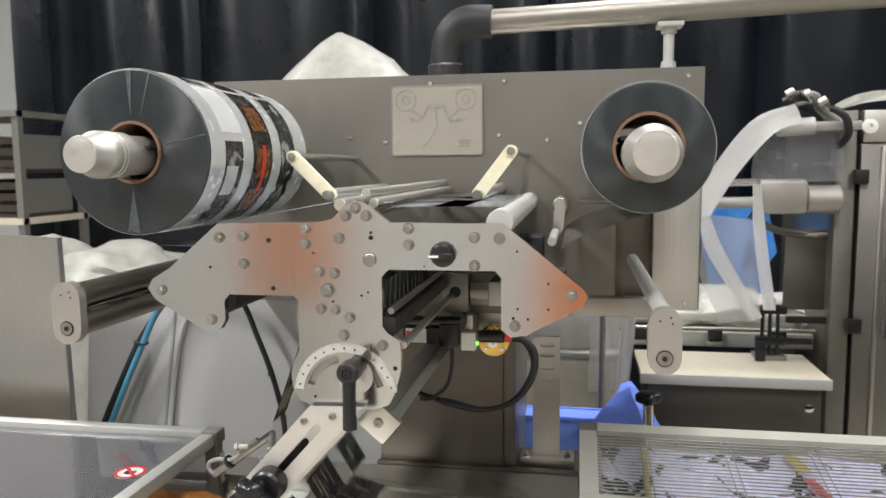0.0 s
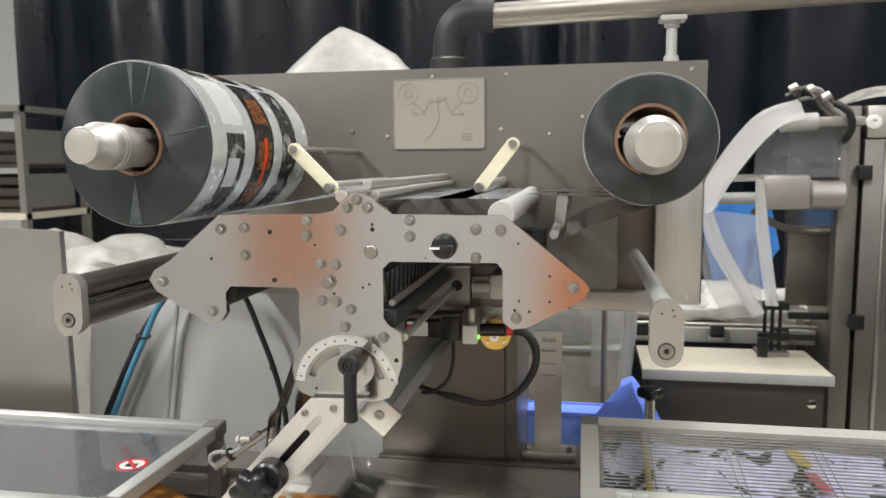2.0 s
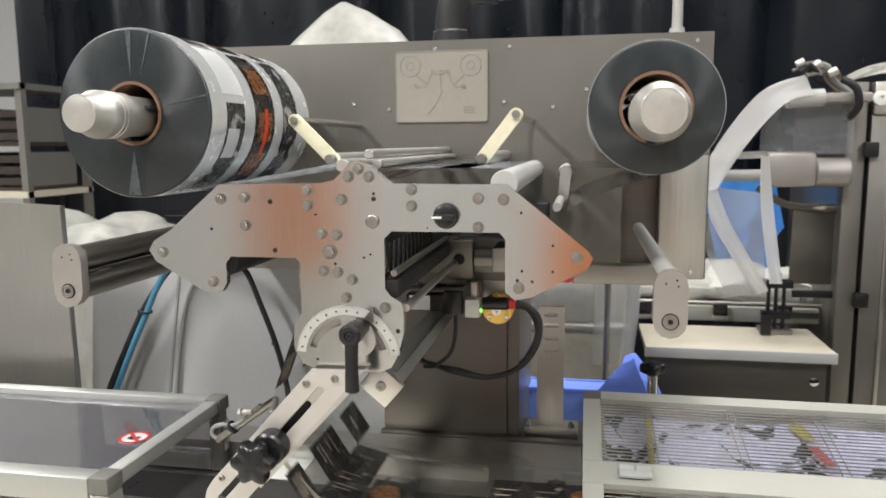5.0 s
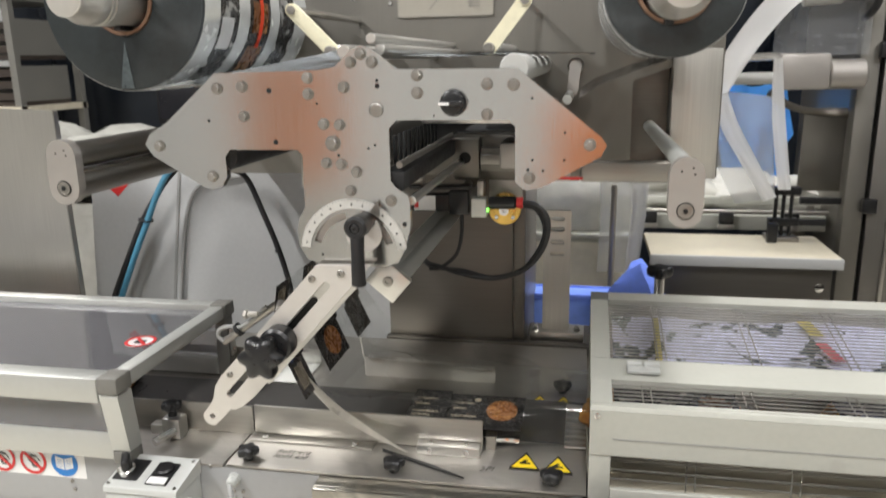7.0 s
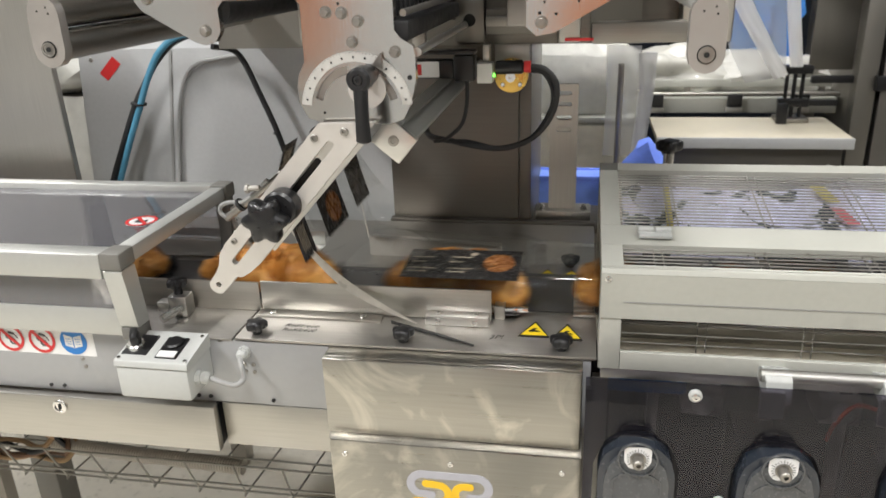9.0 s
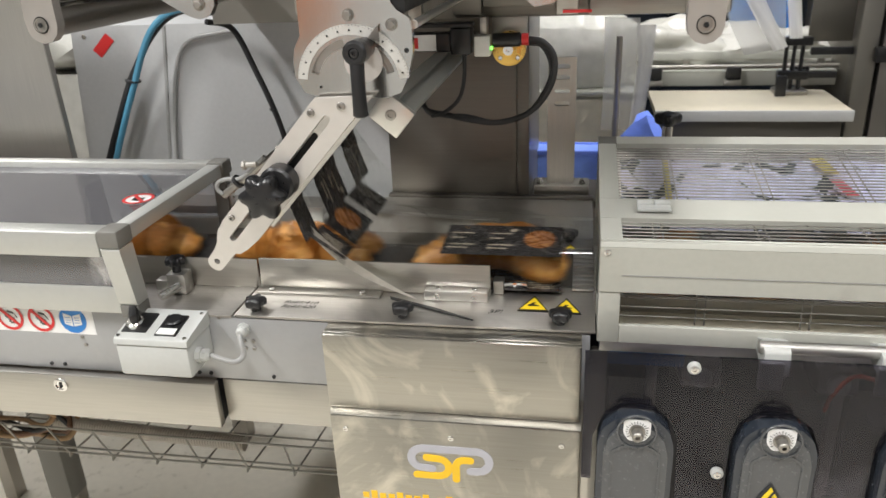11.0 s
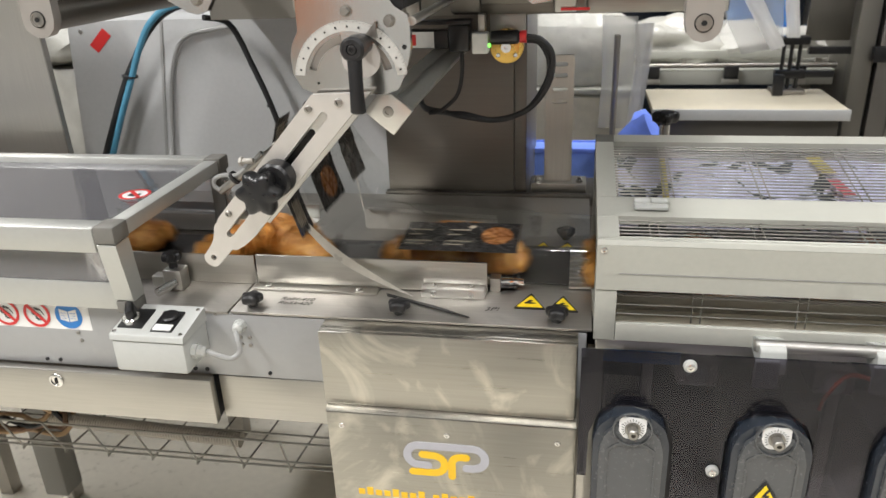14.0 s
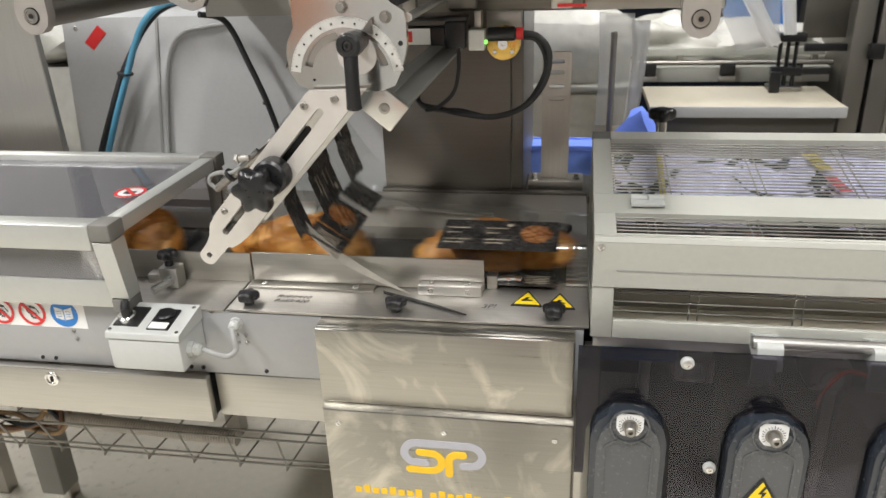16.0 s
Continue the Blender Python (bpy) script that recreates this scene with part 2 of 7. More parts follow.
WIRE = mat("dull_grille_wire", (0.34, 0.33, 0.30), 0.34, 1.0, 0.08, 20, 90, 0.02)
FILMWHITE = mat("silvery_film", (0.55, 0.56, 0.55), 0.22, 0.35, 0.10, 9, 60, 0.05)
FILMDARK = mat("black_printed_film", (0.028, 0.026, 0.025), 0.25, 0.0, 0.3, 30, 120, 0.05, coat=0.4, spots=((0.16, 0.13, 0.11), 38.0, 0.60, 0.70, 0.6))
FILMPIC = mat("pastry_picture_print", (0.22, 0.085, 0.03), 0.28, 0.0, 0.5, 60, 140, 0.05, coat=0.4, spots=((0.50, 0.25, 0.09), 70.0, 0.5, 0.65, 1.5))
CRUST = mat("baked_croissant_crust", (0.40, 0.165, 0.030), 0.46, 0.0, 0.35, 45, 160, 0.5, coat=0.03, spots=((0.68, 0.37, 0.10), 34.0, 0.50, 0.70, 1.0), per_object=0.15)
TRAYFILM = mat("dark_plastic_tray", (0.03, 0.03, 0.032), 0.2, 0.0, 0.2, 20, 90, 0.05, coat=0.3)
WOODTOP = mat("pale_worktop", (0.58, 0.53, 0.42), 0.5, 0.0, 0.08, 4, 50, 0.03, spots=((0.5, 0.44, 0.33), 6, 0.6, 0.8, 0.5))
FLOORM = mat("cream_epoxy_floor", (0.70, 0.66, 0.57), 0.32, 0.0, 0.08, 2.0, 40, 0.03, spots=((0.42, 0.38, 0.30), 3.0, 0.58, 0.75, 0.6))
WALLM = mat("pale_wall_panel", (0.60, 0.61, 0.61), 0.6, 0.0, 0.05, 1.0, 40, 0.03)
CEILM = mat("grey_ceiling", (0.35, 0.35, 0.34), 0.8, 0.0, 0.04, 1.0, 30, 0.03)
CURTAIN = mat("black_plastic_curtain", (0.011, 0.015, 0.022), 0.30, 0.0, 0.25, 2.0, 5, 1.0, (1, 1, 0.5), 0.08, coat=0.2)
ORANGE = mat("orange_reflector_plastic", (0.78, 0.24, 0.06), 0.5, 0.0, 0.08, 5, 80, 0.03)
CARDBOARD = mat("brown_cardboard", (0.33, 0.22, 0.12), 0.8, 0.0, 0.12, 5, 60, 0.05)
BAGWHITE = mat("milky_plastic_bag", (0.57, 0.56, 0.51), 0.3, 0.0, 0.14, 5, 14, 0.7, coat=0.3)
SCREEN = mat("dark_monitor_glass", (0.015, 0.015, 0.018), 0.12, 0.0)
LEDGREEN = glow("green_indicator", (0.2, 0.9, 0.1), 3.0)
CLEARFILM = clear("clear_film", gloss=0.0, haze=0.004, wrinkle=0.10, wscale=9, fres=0.22)
SHEER = clear("sheer_hanging_film", (0.93, 0.93, 0.93), 0.02, 0.40, (0.80, 0.80, 0.78), 0.25, 0.4, 11, 0.5)
ACRYLIC = clear("clear_acrylic", (0.90, 0.90, 0.92), 0.03, 0.16, (0.72, 0.71, 0.75), 0.04, 0.03, 4)
SMOKED = clear("smoked_polycarbonate", (0.42, 0.41, 0.46), 0.01, 0.07, (0.085, 0.083, 0.10), 0.05, 0.12, 5, 0.5)
GREYWEB = clear("grey_printed_web", (0.55, 0.54, 0.53), 0.03, 0.12, (0.3, 0.3, 0.3), 0.1, 0.15, 9)
WEBFILM = clear("white_translucent_web", (0.95, 0.95, 0.95), 0.01, 0.82, (0.84, 0.83, 0.81), 0.3, 0.15, 9, 0.25)
HAZEFILM = clear("hazy_clear_film", (0.90, 0.91, 0.93), 0.05, 0.20, (0.70, 0.72, 0.76), 0.15, 0.8, 14)
BAGFULL = mat("crumpled_white_bag", (0.88, 0.87, 0.82), 0.38, 0.0, 0.08, 12, 40, 0.6, coat=0.2)
MILKY = clear("milky_sheeting", (0.95, 0.95, 0.95), 0.05, 0.72, (0.80, 0.80, 0.79), 0.15, 0.6, 10)

# ---- mesh helpers ----
ORIGIN = {}


def thing(name, at, label, category, group="", kind=""):
    ob = new(name)
    ob.empty_display_size = 0.05
    ob.location = at
    ORIGIN[ob] = Vector(at)
    return tagged(ob, label, category, group, kind)


def part(name, bm, material, parent, label="", group="", category="", kind="", crease=35):
    """Link bm, drawn in the hall's own metres, as one mesh under parent (or at top level)."""
    o = ORIGIN[parent] if parent else Vector((0, 0, 0))
    bmesh.ops.recalc_face_normals(bm, faces=bm.faces)
    bmesh.ops.translate(bm, verts=bm.verts, vec=-o)
    me = bpy.data.meshes.new(name)
    for f in bm.faces:
        f.smooth = True
    bm.to_mesh(me)
    bm.free()
    me.set_sharp_from_angle(angle=radians(crease))
    me.materials.append(material)
    ob = new(name, me)
    if parent:
        ob.parent = parent
    ORIGIN[ob] = o
    return tagged(ob, label, category, group, kind)


def box(x0, x1, y0, y1, z0, z1, bevel=0.0, bm=None, turn=None):
    bm = bm or bmesh.new()
    r = bmesh.ops.create_cube(bm, size=1.0)
    vs = r["verts"]
    for v in vs:
        v.co = Vector((v.co.x * (x1 - x0), v.co.y * (y1 - y0), v.co.z * (z1 - z0)))
    if bevel:
        es = list({e for v in vs for e in v.link_edges})
        r = bmesh.ops.bevel(bm, geom=es, offset=bevel, segments=2, affect="EDGES", profile=0.5)
        vs = list({v for f in r["faces"] for v in f.verts} | {v for v in vs if v.is_valid})
    m = Matrix.Translation(((x0 + x1) / 2, (y0 + y1) / 2, (z0 + z1) / 2))
    if turn:
        m = m @ turn
    bmesh.ops.transform(bm, matrix=m, verts=vs)
    return bm


def basis(d):
    d = Vector(d).normalized()
    a = Vector((0, 0, 1)) if abs(d.z) < 0.9 else Vector((1, 0, 0))
    u = d.cross(a).normalized()
    return d, u, u.cross(d).normalized()


def lathe(p0, d, profile, seg=28, bm=None, closed=False):
    """Turn a profile of (distance along d, radius) about the axis through p0."""
    bm = bm or bmesh.new()
    d, u, w = basis(d)
    p0 = Vector(p0)
    rings = []
    for s, r in profile:
        rings.append([bm.verts.new(p0 + d * s + (u * math.cos(a) + w * math.sin(a)) * r) for a in (2 * math.pi * k / seg for k in range(seg))])
    pairs = list(zip(rings, rings[1:])) + ([(rings[-1], rings[0])] if closed else [])
    for a, b in pairs:
        for k in range(seg):
            bm.faces.new((a[k], a[(k + 1) % seg], b[(k + 1) % seg], b[k]))
    if not closed:
        bm.faces.new(rings[0]), bm.faces.new(rings[-1])
    return bm


def cyl(p0, p1, r, seg=24, bevel=0.0, bm=None, r1=None):
    d = Vector(p1) - Vector(p0)
    n, r1 = d.length, r if r1 is None else r1
    if bevel:
        return lathe(p0, d, [(0, r - bevel), (bevel, r), (n - bevel, r1), (n, r1 - bevel)], seg, bm)
    return lathe(p0, d, [(0, r), (n, r1)], seg, bm)


def smooth_line(pts, n=8):
    pts = [Vector(p) for p in pts]
    out = []
    for i in range(len(pts) - 1):
        a, b, c, d = pts[max(i - 1, 0)], pts[i], pts[i + 1], pts[min(i + 2, len(pts) - 1)]
        for k in range(n):
            t = k / n
            out.append(0.5 * (2 * b + (c - a) * t + (2 * a - 5 * b + 4 * c - d) * t * t + (3 * b - a - 3 * c + d) * t ** 3))
    return out + [pts[-1]]


def tube(pts, r, seg=10, n=8, bm=None):
    bm = bm or bmesh.new()
    line = smooth_line(pts, n) if n > 1 else [Vector(p) for p in pts]
    rings, u = [], None
    for i, p in enumerate(line):
        t = (line[min(i + 1, len(line) - 1)] - line[max(i - 1, 0)]).normalized()
        if u is None:
            u = basis(t)[1]
        u = (u - t * u.dot(t)).normalized()
        w = t.cross(u)
        rings.append([bm.verts.new(p + (u * math.cos(a) + w * math.sin(a)) * r) for a in (2 * math.pi * k / seg for k in range(seg))])
    for a, b in zip(rings, rings[1:]):
        for k in range(seg):
            bm.faces.new((a[k], a[(k + 1) % seg], b[(k + 1) % seg], b[k]))
    bm.faces.new(rings[0]), bm.faces.new(rings[-1])
    return bm


def prism(outline, y0, y1, holes=(), axis="y", bm=None):
    """A flat plate: a closed outline with holes, given thickness along an axis."""
    own = bmesh.new()
    edges = []
    for loop in (outline, *holes):
        vs = [own.verts.new((a, 0, b)) for a, b in loop]
        edges += [own.edges.new((vs[i], vs[(i + 1) % len(vs)])) for i in range(len(vs))]
    bmesh.ops.triangle_fill(own, edges=edges, use_beauty=True)
    r = bmesh.ops.extrude_face_region(own, geom=list(own.faces))
    for v in (g for g in r["geom"] if isinstance(g, bmesh.types.BMVert)):
        v.co.y = y1 - y0
    for v in own.verts:
        a, h, b = v.co
        v.co = {"y": (a, y0 + h, b), "x": (y0 + h, a, b), "z": (a, b, y0 + h)}[axis]
    if bm is None:
        return own
    me = bpy.data.meshes.new("joined")
    own.to_mesh(me)
    own.free()
    bm.from_mesh(me)
    bpy.data.meshes.remove(me)
    return bm


def arc(cx, cz, r, a0, a1, n=10):
    return [(cx + r * math.cos(radians(a0 + (a1 - a0) * k / n)), cz + r * math.sin(radians(a0 + (a1 - a0) * k / n))) for k in range(n + 1)]


def disc(cx, cz, r, n=24):
    return arc(cx, cz, r, 0, 360 - 360 / n, n - 1)


def rounded(pts, r, n=4):
    """Round the corners of an outline."""
    out = []
    for i, p in enumerate(pts):
        p, a, b = Vector(p), Vector(pts[i - 1]), Vector(pts[(i + 1) % len(pts)])
        k = min(r, (a - p).length * 0.45, (b - p).length * 0.45)
        s, e = p + (a - p).normalized() * k, p + (b - p).normalized() * k
        for j in range(n + 1):
            t = j / n
            q = s * (1 - t) ** 2 + p * 2 * t * (1 - t) + e * t * t
            out.append((q.x, q.y))
    return out


def slot(u0, w0, u1, w1, r, n=6):
    d = math.degrees(math.atan2(w1 - w0, u1 - u0))
    return arc(u1, w1, r, d - 90, d + 90, n) + arc(u0, w0, r, d + 90, d + 270, n)


def strip(line, width_axis, half, thick=0.0006, bm=None):
    """A thin ribbon along a line, widened along an axis."""
    bm = bm or bmesh.new()
    w = Vector(width_axis) * half
    rows = []
    for i, p in enumerate(line):
        p = Vector(p)
        t = (Vector(line[min(i + 1, len(line) - 1)]) - Vector(line[max(i - 1, 0)])).normalized()
        nn = t.cross(w).normalized() * thick
        rows.append([bm.verts.new(q) for q in (p - w - nn, p + w - nn, p + w + nn, p - w + nn)])
    for a, b in zip(rows, rows[1:]):
        for k in range(4):
            bm.faces.new((a[k], a[(k + 1) % 4], b[(k + 1) % 4], b[k]))
    bm.faces.new(rows[0]), bm.faces.new(rows[-1])
    return bm


def sheet(grid, thick=0.0006):
    """A thin bent sheet through rows of points."""
    bm = bmesh.new()
    vs = [[bm.verts.new(p) for p in row] for row in grid]
    for a, b in zip(vs, vs[1:]):
        for k in range(len(a) - 1):
            bm.faces.new((a[k], a[k + 1], b[k + 1], b[k]))
    bmesh.ops.solidify(bm, geom=list(bm.faces), thickness=thick)
    return bm


def hex_bolt(x, y, z, r=0.0055, h=0.005, spin=0.0, washer=True):
    """A hexagon bolt head that faces the aisle, standing on a washer."""
    bm = bmesh.new()
    if washer:
        lathe((x, y, z), (0, -1, 0), [(0, r * 1.35), (0.0012, r * 1.35)], 20, bm)
    lathe((x, y - 0.001, z), (math.sin(spin) * 0.0001, -1, 0), [(0, r), (h * 0.8, r), (h, r * 0.8)], 6, bm)
    return bm


def screw(p, d, r=0.004, bm=None):
    bm = lathe(p, d, [(0, r), (0.002, r), (0.0026, r * 0.8), (0.0026, r * 0.45), (0.001, r * 0.4)], 14, bm)
    return bm


def star_knob(name, p, d, r, parent, lobes=6, stem=0.02):
    """A lobed clamping knob on its stem."""
    d, u, w = basis(d)
    bm = bmesh.new()
    rings = []
    for s, k in ((0, 0.78), (0.12, 0.96), (0.35, 1.0), (0.6, 1.0), (0.75, 0.9), (0.82, 0.68), (0.85, 0.3)):
        row = []
        for j in range(lobes * 8):
            a = 2 * math.pi * j / (lobes * 8)
            q = r * k * (0.86 + 0.14 * math.cos(lobes * a))
            row.append(bm.verts.new(Vector(p) + d * (stem + s * r) + (u * math.cos(a) + w * math.sin(a)) * q))
        rings.append(row)
    n = lobes * 8
    for a, b in zip(rings, rings[1:]):
        for k in range(n):
            bm.faces.new((a[k], a[(k + 1) % n], b[(k + 1) % n], b[k]))
    bm.faces.new(rings[0]), bm.faces.new(rings[-1])
    lathe(p, d, [(0, r * 0.42), (stem, r * 0.42)], 14, bm)
    return part(name, bm, BLACK, parent, "black lobed plastic knob", crease=50)

# ---- the hall ----
part("floor", box(-11, 11, -5, 5.5, -0.1, 0.0), FLOORM, None, "cream epoxy factory floor, scuffed", kind="structure")
part("ceiling", box(-11, 11, -5, 5.5, 4.6, 4.7), CEILM, None, "plain grey hall ceiling", kind="structure")
part("wall_north", box(-11, 11, 5.3, 5.5, 0, 4.6), WALLM, None, "off-white hall wall panels", kind="structure")
part("wall_south", box(-11, 11, -5.0, -4.8, 0, 4.6), WALLM, None, "off-white hall wall panels", kind="structure")
part("wall_west", box(-11, -10.8, -4.8, 5.3, 0, 4.6), WALLM, None, "off-white hall wall panels", kind="structure")
part("wall_east", box(10.8, 11, -4.8, 5.3, 0, 4.6), WALLM, None, "off-white hall wall panels", kind="structure")
for (x, y), watts in zip(LAMPS, LAMP_POWER):
    ceiling_lamp(x, y, watts)
    lamp = thing("ceiling_lamp", (x, y, LAMP_Z), "long white ceiling lamp with a metal housing", "ceiling lamp", "hall lamps")
    part("housing", box(x - 0.2, x + 0.2, y - 0.8, y + 0.8, LAMP_Z, LAMP_Z + 0.08, 0.01), WHITE, lamp)
    part("hanger", cyl((x, y, LAMP_Z + 0.08), (x, y, 4.6), 0.01, 8), CHROME, lamp)


def curtain():
    bm = bmesh.new()
    n, rows = 220, 8
    x0, x1, y = -3.22, 5.2, 4.2
    vs = []
    for j in range(rows + 1):
        z = 3.9 * j / rows
        row = []
        for i in range(n + 1):
            x = x0 + (x1 - x0) * i / n
            f = 0.05 * math.sin(x * 8 + 1.3 * math.sin(x * 2.3)) + 0.03 * noise.noise(Vector((x * 4, j * 0.35, 3)))
            f += 0.09 * max(0, math.cos(x * 6.1)) ** 14
            row.append(bm.verts.new((x + 0.02 * noise.noise(Vector((x, z, 9))), y + f, z)))
        vs.append(row)
    for a, b in zip(vs, vs[1:]):
        for k in range(n):
            bm.faces.new((a[k], a[k + 1], b[k + 1], b[k]))
    bmesh.ops.solidify(bm, geom=list(bm.faces), thickness=0.002)
    c = thing("plastic_curtain", (x0, y, 0), "black plastic sheet curtain hanging in folds", "curtain")
    part("sheet", bm, CURTAIN, c)
    part("rail", cyl((x0, y, 3.95), (x1, y, 3.95), 0.02, 10), CHROME, c)


curtain()

# ---- wrapper base: long beam with a stainless bed on top ----
BED_Z, FRONT = 1.0, 1.05
base = thing("wrapper_base", (-0.3, 1.3, 0), "pale grey machine beam with stainless bed plates", "packaging machine")
part("front_sheet", box(-10.3, 0.115, FRONT, FRONT + 0.012, 0.884, BED_Z - 0.0065, 0.001), BEAMPAINT, base, "pale grey satin front sheet")
part("bed_plate", box(-0.415, 0.122, FRONT - 0.002, 1.60, BED_Z - 0.004, BED_Z, 0.001), BED, base, "worn stainless bed plate")
part("bed_plate", box(-10.3, -0.4195, FRONT - 0.002, 1.60, BED_Z - 0.006, BED_Z - 0.002, 0.001), BED, base, "worn stainless bed plate")
part("rear_sheet", box(-10.3, 0.122, 1.56, 1.572, 0.88, BED_Z - 0.014), DARK_STEEL, base)
part("lower_sheet", box(-0.4525, -0.26, 1.0485, 1.0610, 0.806, 0.8835, 0.001), STEEL, base)
# near-black sheet in place of the shade beside the drawer
part("inner_void", box(-0.60, -0.438, 1.30, 1.31, 0.80, 0.884), HOLE, base)
part("sheet_lip", box(-0.452, -0.27, 1.0755, 1.20, 0.806, 0.809), DARK_STEEL, base)
part("rear_shelf", box(-0.0085, 0.30, 1.6250, 1.775, 0.975, 0.9895, 0.001), COLSTEEL, base)
part("end_sheet", box(0.104, 0.116, FRONT + 0.013, 1.55, 0.3, BED_Z - 0.014), DARK_STEEL, base)
for x in (-1.245, -2.4, -4.0, -5.6, -7.2, -8.8):
    part("leg", box(x - 0.033, x + 0.033, 1.50, 1.566, 0.16, 0.879, 0.004), JOINER, base)
    part("foot", lathe((x, 1.533, 0), (0, 0, 1), [(0, 0.04), (0.012, 0.04), (0.02, 0.012), (0.16, 0.012)], 16), CHROME, base)
for x, z in ((-0.683, 0.946), (-0.680, 0.932), (-0.752, 0.893), (-0.728, 0.893), (-0.365, 0.893), (-0.49, 0.893), (-0.47, 0.893), (-0.62, 0.996), (-0.44, 0.994), (-0.39, 0.955), (-0.405, 0.955), (-0.39, 0.942), (-0.404, 0.942)):
    part("screw", screw((x, FRONT, z), (0, -1, 0), 0.0032), BOLTSTEEL if z > 0.9 else BLACK, base)

drawer = thing("drip_drawer", (-0.65, 1.03, 0.80), "long shallow stainless drawer below the beam", "drawer")
part("front", box(-1.6, -0.458, 1.03, 1.045, 0.803, 0.884, 0.002), STEEL, drawer)
# coloured black for the shade at the drawer's open end
part("side", prism([(1.046, 0.806), (1.25, 0.835), (1.25, 0.88), (1.046, 0.88)], -0.4645, -0.4595, axis="x"), BLACK, drawer)
part("tray", box(-1.6, -0.465, 1.046, 1.25, 0.806, 0.816), DARK_STEEL, drawer)
lk = part("lock", lathe((-0.728, 1.03, 0.866), (0, -1, 0), [(0, 0.012), (0.003, 0.012), (0.004, 0.009), (0.004, 0.0085), (0.002, 0.008)], 24), CHROME, drawer, "round key lock")
part("keyhole", box(-0.7295, -0.7265, 1.026, 1.029, 0.861, 0.871), HOLE, lk)

# two bright stainless service panels below the bed
pb = thing("service_panel", (-0.08, 1.03, 0.872), "wiped stainless cover panel with a folded top edge", "cover panel", "service panels")
part("face", box(-0.265, 0.104, 1.010, 1.018, 0.873, 0.996, 0.003), SMEAR, pb)
part("top_fold", box(-0.265, 0.104, 1.0185, 1.048, 0.990, 0.996, 0.002), SMEAR, pb)
part("side_fold", box(-0.265, -0.261, 1.0185, 1.048, 0.873, 0.9895), SMEAR, pb)
part("side_fold", box(0.100, 0.104, 1.0185, 1.048, 0.873, 0.9895), SMEAR, pb)
pc = thing("service_panel", (-0.08, 1.0, 0.30), "tall wiped stainless service panel with a coloured emblem", "cover panel", "service panels")
part("face", box(-0.262, 0.106, 1.000, 1.008, 0.30, 0.866, 0.003), SMEAR, pc)
part("top_fold", prism([(1.0005, 0.867), (1.010, 0.872), (1.048, 0.872), (1.048, 0.868), (1.011, 0.868)], -0.262, 0.106, axis="x"), SMEAR, pc)
part("side_fold", box(-0.262, -0.258, 1.0085, 1.15, 0.30, 0.865), SMEAR, pc)
part("side_fold", box(0.102, 0.106, 1.0085, 1.10, 0.30, 0.865), SMEAR, pc)
for x, z in ((-0.239, 0.843), (-0.080, 0.839), (0.080, 0.840)):
    part("screw", screw((x, 1.0, z), (0, -1, 0), 0.0042), CHROME, pc)


def stroke(pts, r, y, name, material, parent, lift=0.0012):
    """A round-ended flat stroke of enamel on the panel."""
    bm = bmesh.new()
    line = [Vector((p[0], p[1])) for p in pts]
    left, right = [], []
    for i, p in enumerate(line):
        t = (line[min(i + 1, len(line) - 1)] - line[max(i - 1, 0)]).normalized()
        nn = Vector((-t.y, t.x)) * r
        left.append(p + nn), right.append(p - nn)
    t0, t1 = line[0] - line[1], line[-1] - line[-2]
    a1, a0 = math.degrees(math.atan2(t1.y, t1.x)), math.degrees(math.atan2(t0.y, t0.x))
    loop = [tuple(p) for p in left] + arc(*line[-1], r, a1 + 80, a1 - 80, 6) + [tuple(p) for p in right[::-1]] + arc(*line[0], r, a0 + 80, a0 - 80, 6)
    return part(name, prism(loop, y - lift, y), material, parent)


# emblem: two interlocked ribbons, drawn as plain strokes
ex, ez, es = -0.082, 0.796, 1.0
grey_path = [(ex - 0.028, ez - 0.014)] + arc(ex - 0.041, ez + 0.004, 0.018, 250, 90, 8) + [(ex + 0.035, ez + 0.022)] + arc(ex + 0.040, ez + 0.004, 0.018, 90, -90, 8) + [(ex + 0.030, ez - 0.014)]
stroke(grey_path, 0.0062, 1.0, "emblem_ribbon", LOGOGREY, pc)
stroke([(ex - 0.052, ez - 0.027), (ex - 0.02, ez - 0.027)] + arc(ex - 0.018, ez - 0.011, 0.0155, -80, 90, 8) + [(ex - 0.036, ez + 0.0055)], 0.0058, 1.0, "emblem_ribbon", YELLOW, pc)
stroke([(ex + 0.008, ez - 0.031), (ex + 0.008, ez - 0.008)] + arc(ex + 0.021, ez - 0.008, 0.013, 180, 90, 6) + [(ex + 0.030, ez + 0.005)], 0.0058, 1.0, "emblem_ribbon", YELLOW, pc)
# the maker's line below the emblem, as plain bars
bx = -0.222
for wlen in (0.105, 0.088, 0.062):
    bm = bmesh.new()
    k = 0
    while k * 0.0135 < wlen - 0.01:
        x = bx + k * 0.0135
        box(x, x + 0.0098, 0.9990, 1.0, 0.7165, 0.7265 + (0.004 if k % 3 == 1 else 0), 0.0, bm)
        k += 1
    part("lettering_bar", bm, YELLOW, pc)
    bx += wlen + 0.012

